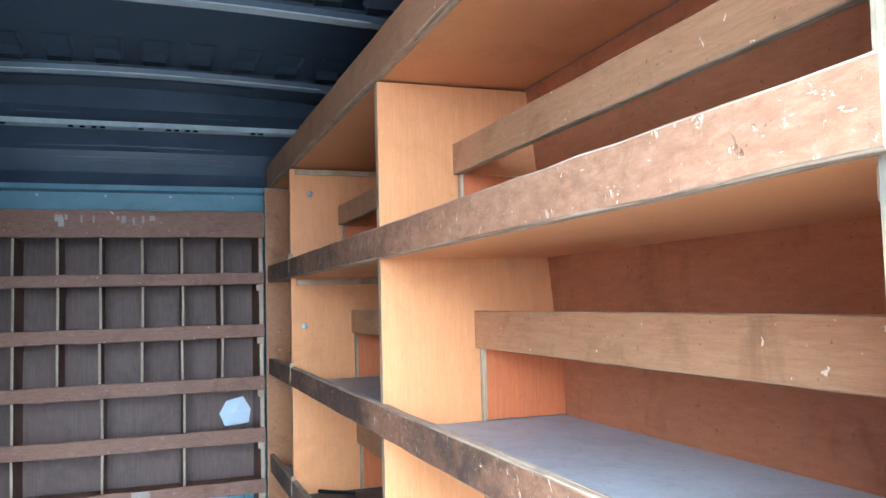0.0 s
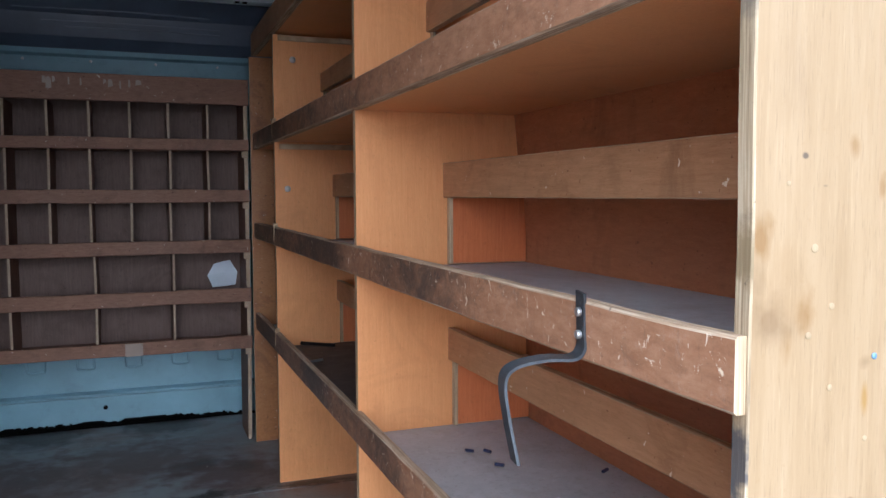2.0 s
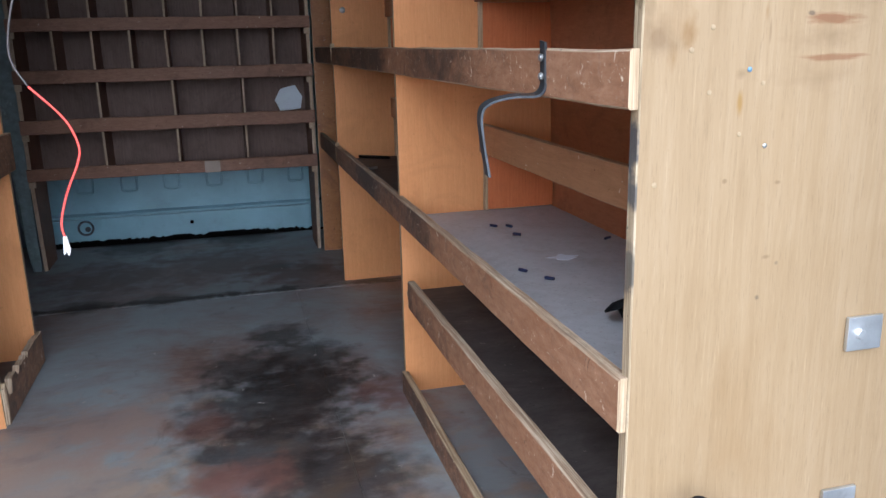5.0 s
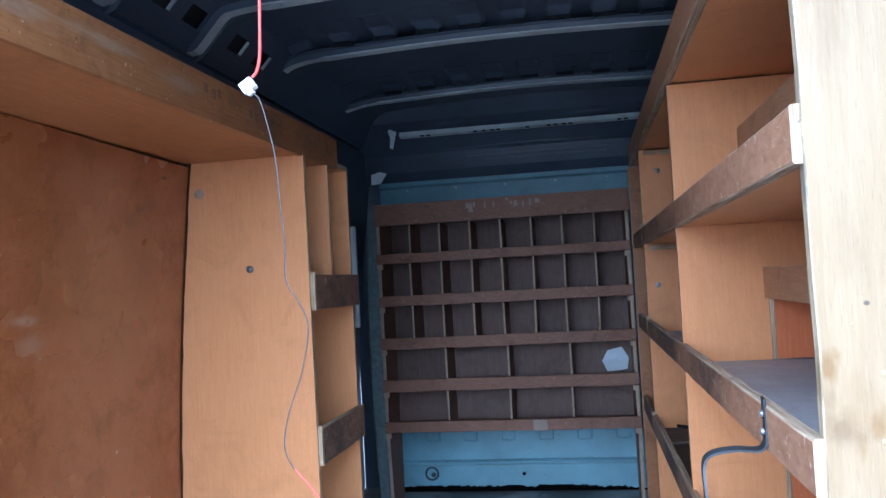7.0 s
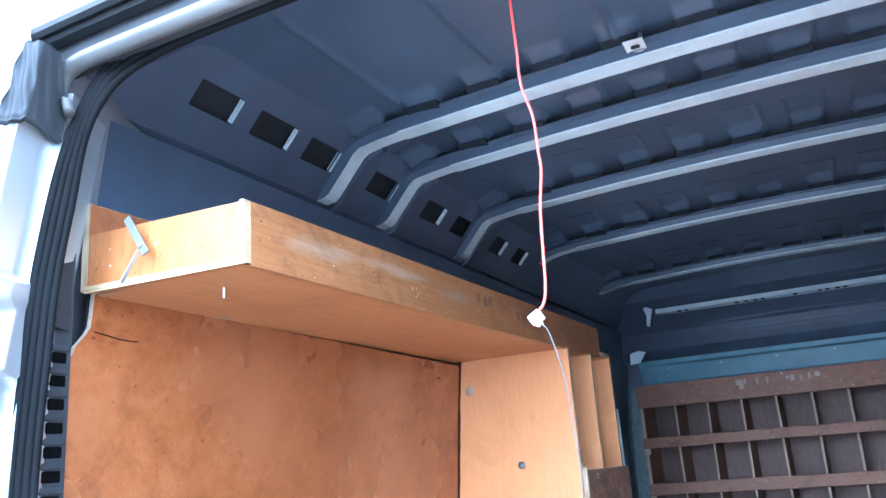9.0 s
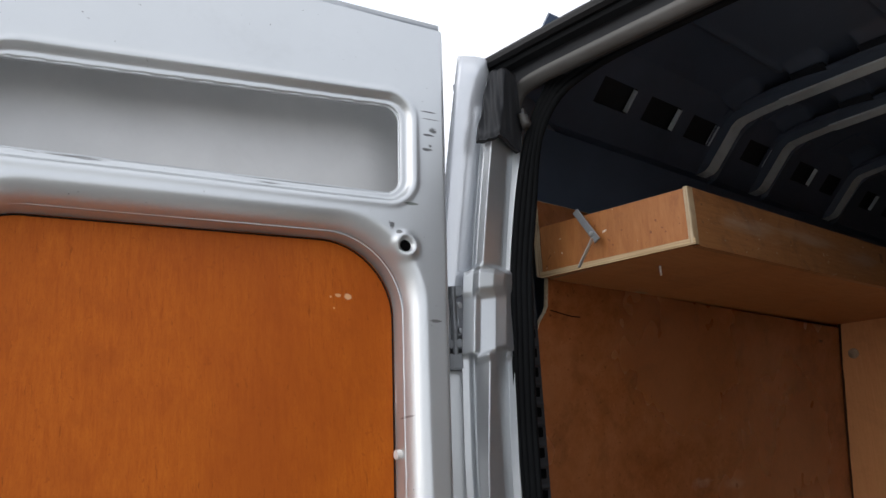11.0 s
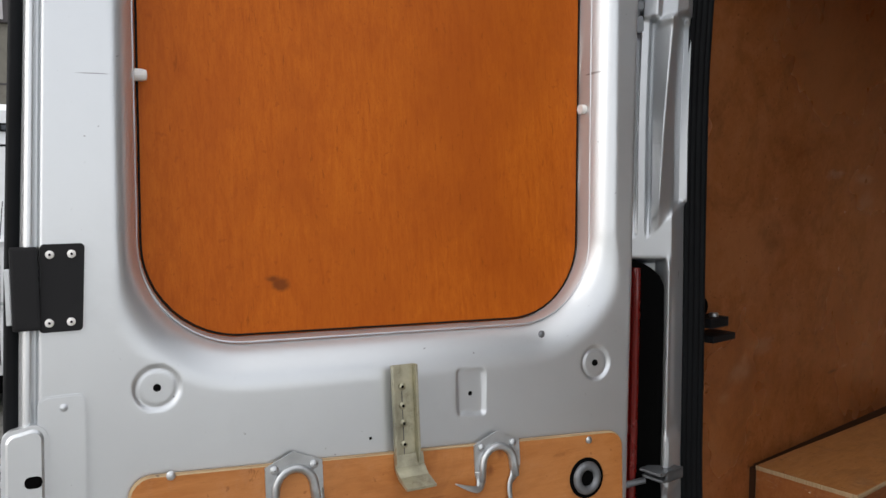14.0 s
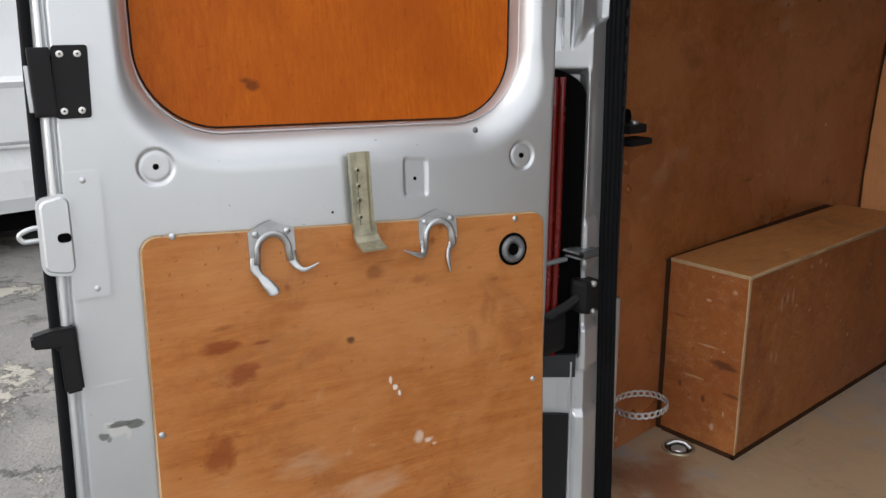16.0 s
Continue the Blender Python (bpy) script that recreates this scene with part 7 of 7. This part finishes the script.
header = thing("rear_header", "dark rear roof header with gutter trim", "roof header", "", "structure")
HEAD = [(-0.792, 0.050, -0.036), (-0.774, 0.053, -0.014), (-0.75, 0.056, 0.0), (-0.6, 0.058, 0.003), (-0.3, 0.06, 0.003), (0, 0.06, 0.003), (0.3, 0.06, 0.003), (0.6, 0.058, 0.003), (0.74, 0.056, 0.002), (0.772, 0.052, 0.0)]
for name, sec, mat in (("gutter_trim", [(-0.012, 1.703), (-0.008, 1.709), (0.004, 1.708), (0.004, 1.692), (-0.006, 1.690), (-0.012, 1.695)], "black"),
                       ("gutter_lip", [(0.0, 1.690), (0.012, 1.690), (0.018, 1.680), (0.012, 1.676), (0.002, 1.682)], "rubber"),
                       ("header_face", [(0.012, 1.695), (0.028, 1.652), (0.05, 1.648), (0.06, 1.700)], "shadow_plastic")):
    bm = bmesh.new()
    add_sweep(bm, HEAD, [(a, b) for a, b in sec], (0, 1, 0), (0, 0, 1))
    part(name, bm, M[mat], header)
bm = bmesh.new()
lip_path = smooth_path([(-0.703, 0.074, 1.575), (-0.708, 0.072, 1.600), (-0.704, 0.072, 1.622), (-0.692, 0.072, 1.634), (-0.665, 0.072, 1.640), (-0.60, 0.072, 1.641), (-0.45, 0.073, 1.641), (-0.2, 0.074, 1.641), (0.2, 0.074, 1.641), (0.45, 0.073, 1.641), (0.60, 0.072, 1.641), (0.665, 0.072, 1.640), (0.70, 0.072, 1.62)], 5)


def lip_out(k):
    d = (lip_path[min(k + 1, len(lip_path) - 1)] - lip_path[max(k - 1, 0)]).normalized()
    return Vector((-d.z, 0, d.x)) * (1 if d.x > -0.1 else -1)


add_sweep(bm, lip_path, [(-0.006, 0.016), (-0.004, 0.008), (0.004, 0.001), (0.012, -0.001), (0.015, 0.003), (0.008, 0.018)], (0, 1, 0), lip_out)
part("pale_lip", bm, M["lip"], header, "grey-brown folded roof lip", True)
bm = bmesh.new()
add_prism(bm, [(0.062, 1.690), (0.115, 1.685), (0.16, 1.70), (0.30, 1.846), (0.32, 1.870), (0.062, 1.702)], "x", -0.84, 0.84)
part("header_beam", bm, M["dark_steel"], header)

# slotted inner pillar beside the lining
inner = thing("slotted_inner_pillar", "dark steel inner pillar with ventilation slots", "van pillar", "", "structure")
bm = bmesh.new()
add_prism(bm, [(-0.815, 0.085), (-0.79, 0.085), (-0.785, 0.172), (-0.83, 0.176)], "z", 0.0, 1.62)
part("pillar_sheet", bm, M["shadow_plastic"], inner)
bm = bmesh.new()
add_prism(bm, [(-0.812, 0.150), (-0.795, 0.173), (-0.868, 0.236), (-0.880, 0.216)], "z", 0.0, 1.69)
part("closing_sheet", bm, M["shadow_plastic"], inner)
bm = bmesh.new()
add_prism(bm, [(-0.760, 0.098), (-0.756, 0.106), (-0.787, 0.172), (-0.793, 0.168)], "z", 1.30, 1.64)
part("upper_sheet", bm, M["shadow_plastic"], inner)
# slots and oval opening are black blocks coloured for unlit depth
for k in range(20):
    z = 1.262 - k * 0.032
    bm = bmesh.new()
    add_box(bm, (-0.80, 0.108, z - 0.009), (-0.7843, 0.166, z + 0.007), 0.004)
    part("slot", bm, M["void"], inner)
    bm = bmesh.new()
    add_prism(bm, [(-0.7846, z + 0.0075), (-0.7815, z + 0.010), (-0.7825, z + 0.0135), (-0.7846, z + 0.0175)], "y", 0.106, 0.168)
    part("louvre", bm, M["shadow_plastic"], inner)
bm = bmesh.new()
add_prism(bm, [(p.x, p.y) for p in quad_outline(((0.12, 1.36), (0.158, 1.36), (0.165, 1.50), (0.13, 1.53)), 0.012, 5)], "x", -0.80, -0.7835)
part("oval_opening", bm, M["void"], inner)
bm = bmesh.new()
add_prism(bm, [(0.215, 1.36), (1.9, 1.36), (1.9, 1.67), (0.30, 1.67), (0.215, 1.60)], "x", -0.875, -0.856)
part("upper_side_sheet", bm, M["dark_steel"], inner)

sill = thing("rear_sill", "scuffed silver rear sill with bumper step", "sill", "", "structure")
bm = bmesh.new()
add_prism(bm, [(-0.12, -0.35), (-0.12, -0.06), (-0.05, -0.03), (-0.02, -0.004), (0.0, -0.004), (0.0, -0.35)], "x", -0.92, 0.92)
part("step", bm, M["silver"], sill)
bm = bmesh.new()
add_box(bm, (-0.752, 0.100, 0.0), (-0.735, 0.122, 0.43), 0.007)
part("kick_plate", bm, M["silver"], sill, "silver corner kick plate")

# ---- neighbours outside ----
van = thing("parked_van", "white parked van with grey sill", "van")
bm = bmesh.new()
prof = [(-6.0, -0.30), (-5.96, -0.20), (-5.95, 0.0), (-5.97, 0.15), (-5.97, 0.17), (-5.93, 0.20), (-5.91, 0.56), (-5.885, 0.60), (-5.96, 0.635), (-6.0, 0.9), (-6.02, 1.215), (-6.06, 1.24), (-6.08, 1.46), (-6.2, 1.51), (-7.6, 1.53), (-7.7, 0.8), (-7.7, -0.30)]
add_prism(bm, prof, "y", -3.2, 2.2)
bmesh.ops.bevel(bm, geom=[e for e in bm.edges if abs((e.verts[0].co - e.verts[1].co).y) < 0.01], offset=0.03, segments=2, affect="EDGES")
part("body", bm, M["white_van"], van)
for y in (-0.36, -0.06, 1.3, -1.7):
    bm = bmesh.new()
    add_tube(bm, [(-5.945, y, -0.22), (-5.945, y, 0.0), (-5.915, y + 0.01, 0.22), (-5.915, y + 0.02, 0.55), (-5.948, y + 0.06, 0.86)], 0.003, 6)
    part("panel_gap", bm, M["rubber"], van)
bm = bmesh.new()
add_box(bm, (-5.96, -3.1, 0.155), (-5.93, 2.1, 0.175), 0.004)
part("rub_line", bm, M["bare_skin"], van)
bm = bmesh.new()
add_box(bm, (-7.6, -3.0, -0.45), (-6.1, 2.0, -0.30), 0.02)
part("underbody", bm, M["void"], van)
for y in (-2.3, 1.4):
    bm = bmesh.new()
    add_disc(bm, (-6.16, y, GROUND + 0.32), 0.32, 0.20, 28, "x")
    w = part("wheel", bm, M["rubber"], van)
    bm = bmesh.new()
    add_disc(bm, (-5.965, y, GROUND + 0.32), 0.2, 0.02, 24, "x")
    part("rim", bm, M["bare_skin"], w)
bm = bmesh.new()
add_box(bm, (-6.08, -3.0, 1.320), (-6.045, 2.0, 1.375), 0.004)
strip = part("roof_strip", bm, M["rubber"], van, "black strip with worn pale marks")
for k in range(26):
    if k % 5 != 3:
        bm = bmesh.new()
        add_box(bm, (-6.046, -1.3 + 0.07 * k, 1.332), (-6.042, -1.262 + 0.07 * k, 1.362), 0.001)
        part("worn_mark", bm, M["hook_steel"], strip)
bm = bmesh.new()
add_box(bm, (-6.03, -3.0, 1.222), (-6.018, 2.0, 1.234), 0.003)
part("roof_gap", bm, M["rubber"], van)

trailer = thing("curtain_trailer", "olive grey trailer with dark lettered headboard", "trailer")
bm = bmesh.new()
add_box(bm, (-16.0, -9.0, 1.45), (-13.0, 6.0, 3.6), 0.08)
part("side", bm, M["trailer"], trailer)
for z, h in ((2.05, 0.02), (2.36, 0.03)):
    bm = bmesh.new()
    add_box(bm, (-13.02, -8.9, z), (-12.985, 5.9, z + h), 0.004)
    part("side_bead", bm, M["sign_board"], trailer)
bm = bmesh.new()
add_box(bm, (-12.98, -9.0, 3.22), (-12.9, 6.0, 3.63), 0.02)
head = part("headboard", bm, M["sign_board"], trailer)
bm = bmesh.new()
add_box(bm, (-15.6, -8.5, GROUND), (-13.4, 5.5, 1.40), 0.05)
part("chassis", bm, M["sign_board"], trailer)
txt = bpy.data.curves.new("lettering", "FONT")
txt.body = "OUTH"
txt.size = 0.45
txt.extrude = 0.01
txt.offset = 0.012
txt.space_character = 1.3
tob = new("lettering", txt)
dg = bpy.context.evaluated_depsgraph_get()
tme = bpy.data.meshes.new_from_object(tob.evaluated_get(dg))
bpy.data.objects.remove(tob)
xs = [v.co.x for v in tme.vertices]
ysz = [v.co.y for v in tme.vertices]
for v in tme.vertices:
    v.co.x = (v.co.x - min(xs)) / (max(xs) - min(xs)) * 1.02
    v.co.y = (v.co.y - min(ysz)) / (max(ysz) - min(ysz)) * 0.33
tme.materials.clear()
tme.materials.append(M["sign_letter"])
let = new("lettering", tme)
let.parent = head
let.matrix_local = pose(-12.89, 0.255, 3.255, 90, 0, 90)

# ---- small things ----
hook = thing("strap_hook", "grey bent steel strap hook bolted to shelf rail", "hook")
bm = bmesh.new()
path = smooth_path([(0.4305, 0.510, 0.847), (0.4305, 0.508, 0.81), (0.429, 0.506, 0.793), (0.420, 0.508, 0.784), (0.395, 0.518, 0.783), (0.368, 0.528, 0.776), (0.357, 0.530, 0.762), (0.356, 0.520, 0.73), (0.357, 0.502, 0.690)], 5)
add_sweep(bm, path, [(-0.0075, -0.0016), (0.0075, -0.0016), (0.0075, 0.0016), (-0.0075, 0.0016)], (0, 1, 0.15), lambda k: (path[min(k + 1, len(path) - 1)] - path[max(k - 1, 0)]).normalized().cross(Vector((0, 1, 0))))
part("strap", bm, M["hook_steel"], hook)
for z in (0.828, 0.806):
    bm = bmesh.new()
    add_disc(bm, (0.4283, 0.508, z), 0.0045, -0.004, 12, "x")
    part("bolt", bm, M["zinc"], hook)

cable = thing("hanging_wire", "red and grey wire hanging from roof with white connectors", "wire")
WY = 0.27
bm = bmesh.new()
add_tube(bm, smooth_path([(x, WY, z) for x, z in ((-0.118, 1.80), (-0.115, 1.655), (-0.113, 1.578), (-0.112, 1.526), (-0.101, 1.480), (-0.099, 1.433), (-0.098, 1.410), (-0.104, 1.363), (-0.106, 1.321), (-0.108, 1.270), (-0.112, 1.250), (-0.118, 1.243))], 5), 0.0018, 8)
part("red_wire", bm, M["red_wire"], cable, "red insulated wire", True)
bm = bmesh.new()
add_box(bm, (-0.0095, -0.006, -0.008), (0.0095, 0.006, 0.008), 0.002)
con = part("connector", bm, M["white_plastic"], cable, "white plastic connector block")
con.matrix_local = pose(-0.123, WY, 1.234, 0, -32, 0) @ Matrix.Scale(0.82, 4)
for k in range(3):
    bm = bmesh.new()
    add_box(bm, (-0.0085 + 0.0062 * k, -0.0078, -0.0065), (-0.0045 + 0.0062 * k, -0.0055, 0.0045), 0.0008)
    part("clip", bm, M["white_plastic"], con)
bm = bmesh.new()
add_box(bm, (-0.006, -0.004, -0.0125), (0.003, 0.004, -0.0075), 0.001)
part("latch", bm, M["white_plastic"], con)
bm = bmesh.new()
add_tube(bm, smooth_path([(x, WY, z) for x, z in ((-0.118, 1.226), (-0.110, 1.216), (-0.101, 1.181), (-0.096, 1.153), (-0.093, 1.105), (-0.090, 1.062), (-0.090, 1.022), (-0.078, 1.000), (-0.068, 0.972), (-0.077, 0.925), (-0.094, 0.880), (-0.100, 0.845), (-0.090, 0.822))], 6), 0.0008, 8)
part("grey_wire", bm, M["grey_wire"], cable, "thin grey wire", True)
bm = bmesh.new()
add_tube(bm, smooth_path([(x, WY, z) for x, z in ((-0.090, 0.822), (-0.068, 0.797), (-0.060, 0.776), (-0.062, 0.762), (-0.073, 0.738), (-0.080, 0.715), (-0.079, 0.702))], 6), 0.0009, 8)
part("lower_wire", bm, M["red_wire"], cable, "red insulated wire", True)
bm = bmesh.new()
add_prism(bm, [(-0.0802, 0.703), (-0.0778, 0.703), (-0.0760, 0.692), (-0.0775, 0.687), (-0.0788, 0.691), (-0.0812, 0.688)], "y", WY - 0.002, WY + 0.002)
part("plug", bm, M["white_plastic"], cable, "white wire plug")

for x, y, a in ((0.608, 1.223, -50), (0.639, 1.209, -70), (0.628, 1.130, -45), (0.789, 1.035, 30), (0.542, 0.868, -62), (0.567, 0.806, -50)):
    bm = bmesh.new()
    add_tube(bm, [(-0.0085, 0, 0.003), (-0.004, 0, 0.0032), (0.006, 0, 0.0032), (0.0085, 0, 0.003)], 0.0030, 8)
    bmesh.ops.translate(bm, verts=bm.verts[:], vec=(0, 0, 0))
    ob = solo("wall_plug", bm, M["blue_plastic"], "small dark blue plastic wall plug on shelf", "wall plug", "wall plugs")
    ob.matrix_world = pose(x, y, 0.4515, 0, 0, a)
bm = bmesh.new()
dust_ring = [(0.65 + 0.024 * (1 + 0.35 * math.sin(5 * a) + 0.2 * math.sin(9 * a + 1)) * math.cos(a), 0.936 + 0.018 * (1 + 0.3 * math.sin(4 * a + 2)) * math.sin(a)) for a in [2 * math.pi * k / 26 for k in range(26)]]
add_prism(bm, dust_ring, "z", 0.4512, 0.4518)
solo("filler_smear", bm, M["paper"], "pale dried filler smear on shelf", "filler smear")
bm = bmesh.new()
for r0, r1, z0, z1 in ((0.022, 0.036, 0.007, 0.0), (0.036, 0.036, 0.0, -0.003), (0.036, 0.017, -0.003, -0.005), (0.017, 0.0155, -0.005, -0.024)):
    bmesh.ops.create_cone(bm, segments=28, radius1=r1, radius2=r0, depth=z0 - z1, matrix=Matrix.Translation((0, 0, (z0 + z1) / 2)), cap_ends=(r0 == 0.022 or r0 == 0.017))
bung = thing("rubber_bung", "black flanged rubber bung with white tip", "rubber bung", at=(0.592, 0.576, 0.4805))
bung.rotation_euler = (math.radians(-24), math.radians(-14), 0)
part("flange", bm, M["rubber"], bung, "", True)
bm = bmesh.new()
add_disc(bm, (0.0, 0.0, -0.0238), 0.0128, -0.005, 20, "z", 0.003)
part("tip", bm, M["white_plastic"], bung, "white plastic tip", True)
bm = bmesh.new()
add_tube(bm, [(-0.06, 0, 0.006), (0.03, 0, 0.006), (0.05, 0, 0.006), (0.062, 0, 0.0055)], 0.0055, 8)
ob = solo("black_marker", bm, M["black"], "black marker pen lying on shelf", "pen")
ob.matrix_world = pose(0.56, 2.40, 0.4515, 0, 0, -40)
bm = bmesh.new()
add_tube(bm, [(-0.03, 0, 0.005), (0.03, 0, 0.005)], 0.004, 8)
add_disc(bm, (-0.034, 0, 0.006), 0.006, 0.006, 6, "x")
ob = solo("loose_bolt", bm, M["zinc"], "loose bright bolt on shelf", "bolt")
ob.matrix_world = pose(0.497, 2.146, 0.4515, 0, 0, 20)

grab = thing("black_tie_bar", "black bent steel tie bar on end panel", "tie bar")
bm = bmesh.new()
add_tube(bm, smooth_path([(0.495, 0.288, 0.28), (0.495, 0.262, 0.30), (0.497, 0.255, 0.345), (0.505, 0.255, 0.362), (0.520, 0.255, 0.360), (0.545, 0.258, 0.330), (0.57, 0.288, 0.29)], 5), 0.006, 8)
part("bar", bm, M["black"], grab, "", True)
for x, z in ((0.725, 0.52), (0.715, 0.305)):
    br = thing("latch_plate", "small galvanised latch plate on end panel", "bracket", "latch plates")
    bm = bmesh.new()
    add_box(bm, (x - 0.016, 0.284, z - 0.02), (x + 0.03, 0.289, z + 0.02), 0.001)
    part("plate", bm, M["zinc"], br)
    bm = bmesh.new()
    add_disc(bm, (x, 0.284, z), 0.006, -0.004, 12, "y")
    part("screw", bm, M["zinc"], br)
for x, z, paint, r in ((0.561, 0.816, "blue_zinc", 0.0042), (0.585, 0.739, "zinc", 0.004)):
    bm = bmesh.new()
    add_disc(bm, (x, Y_END, z), r * 0.62, -0.0012, 12, "y", -0.0004)
    solo("screw_head", bm, M[paint], "blue coated screw head in end panel" if paint == "blue_zinc" else "zinc screw head in end panel", "screw", "end panel screws")
for x, z, r in ((0.499, 0.901, 0.0045), (0.517, 0.857, 0.0035), (0.495, 0.836, 0.0038), (0.517, 0.795, 0.0035), (0.578, 0.802, 0.0032), (0.554, 0.752, 0.0032), (0.461, 0.706, 0.004), (0.473, 0.949, 0.0025)):
    bm = bmesh.new()
    add_disc(bm, (x, Y_END, z), r * 0.75, -0.0004, 10, "y", -0.0003)
    part("filled_nail", bm, M["filler"], rack, "pale filled nail head", True)

strap = thing("perforated_band", "loop of perforated galvanised fixing band", "fixing band")
cx, cy, cz, rr = -0.760, 0.238, 0.155, 0.056
for k in range(26):
    a0 = 2 * math.pi * k / 26
    bm = bmesh.new()
    add_ring(bm, (0, 0, 0), 0.0062, 0.0022, "x", 12, 6)
    bead = part("eyelet", bm, M["zinc"], strap)
    bead.matrix_local = Matrix.Translation((cx + rr * math.cos(a0), cy + rr * math.sin(a0), cz + 0.006 * math.sin(a0 + 1))) @ Matrix.Rotation(a0, 4, "Z")
bm = bmesh.new()
for z in (-0.0055, 0.0055):
    add_tube(bm, [(cx + rr * math.cos(2 * math.pi * k / 40), cy + rr * math.sin(2 * math.pi * k / 40), cz + z + 0.006 * math.sin(2 * math.pi * k / 40 + 1)) for k in range(41)], 0.0013, 5, cap=False)
part("band", bm, M["zinc"], strap)
bm = bmesh.new()
add_tube(bm, [(-0.812, 0.222, 0.155), (-0.87, 0.21, 0.155)], 0.003, 6)
part("fixing_screw", bm, M["zinc"], strap)

eye = thing("floor_tie_eye", "chromed floor tie-down eye in a dished cup", "tie-down")
bm = bmesh.new()
add_ring(bm, (-0.752, 0.382, 0.002), 0.034, 0.0035, "z")
part("rim", bm, M["old_zinc"], eye, "", True)
bm = bmesh.new()
add_disc(bm, (-0.752, 0.382, 0.0), 0.034, 0.0015, 28, "z", -0.001)
part("cup", bm, M["gap"], eye, "dirty dark cup")
bm = bmesh.new()
add_disc(bm, (-0.747, 0.376, 0.001), 0.017, 0.006, 20, "z", 0.002)
part("boss", bm, M["zinc"], eye, "bright worn boss", True)
bm = bmesh.new()
add_tube(bm, smooth_path([(-0.776, 0.372, 0.004), (-0.762, 0.386, 0.013), (-0.744, 0.394, 0.013), (-0.728, 0.396, 0.004)], 4), 0.0045, 8)
part("loop", bm, M["zinc"], eye, "", True)

catch = thing("pillar_catch", "black steel catch with bolt beside the seal", "catch")
bm = bmesh.new()
add_box(bm, (-0.81, 0.17, 0.712), (-0.765, 0.235, 0.724), 0.002)
part("lower_tongue", bm, M["black"], catch)
bm = bmesh.new()
add_box(bm, (-0.81, 0.17, 0.735), (-0.77, 0.222, 0.752), 0.003)
part("upper_tongue", bm, M["black"], catch)
bm = bmesh.new()
add_disc(bm, (-0.785, 0.20, 0.752), 0.008, 0.006, 12, "z")
part("bolt", bm, M["zinc"], catch)
bm = bmesh.new()
add_disc(bm, (-0.838, 0.236, 0.758), 0.018, 0.008, 18, "x")
part("hole", bm, M["void"], catch)

clip = thing("roof_clip", "small pale steel clip plate hanging at roof bow", "clip")
bm = bmesh.new()
add_prism(bm, [(-0.084, 0.768), (-0.047, 0.768), (-0.047, 0.800), (-0.060, 0.806), (-0.084, 0.800)], "z", 1.806, 1.8085)
bmesh.ops.rotate(bm, verts=bm.verts[:], cent=(-0.066, 0.79, 1.81), matrix=Matrix.Rotation(radians(-10), 3, "X"))
part("plate", bm, M["white_plastic"], clip)
bm = bmesh.new()
add_box(bm, (-0.072, 0.778, 1.801), (-0.056, 0.786, 1.805), 0.001)
part("slot", bm, M["shadow_plastic"], clip, "dark slot")
bm = bmesh.new()
add_box(bm, (-0.080, 0.797, 1.803), (-0.052, 0.8, 1.838), 0.001)
part("tab", bm, M["dark_steel"], clip)
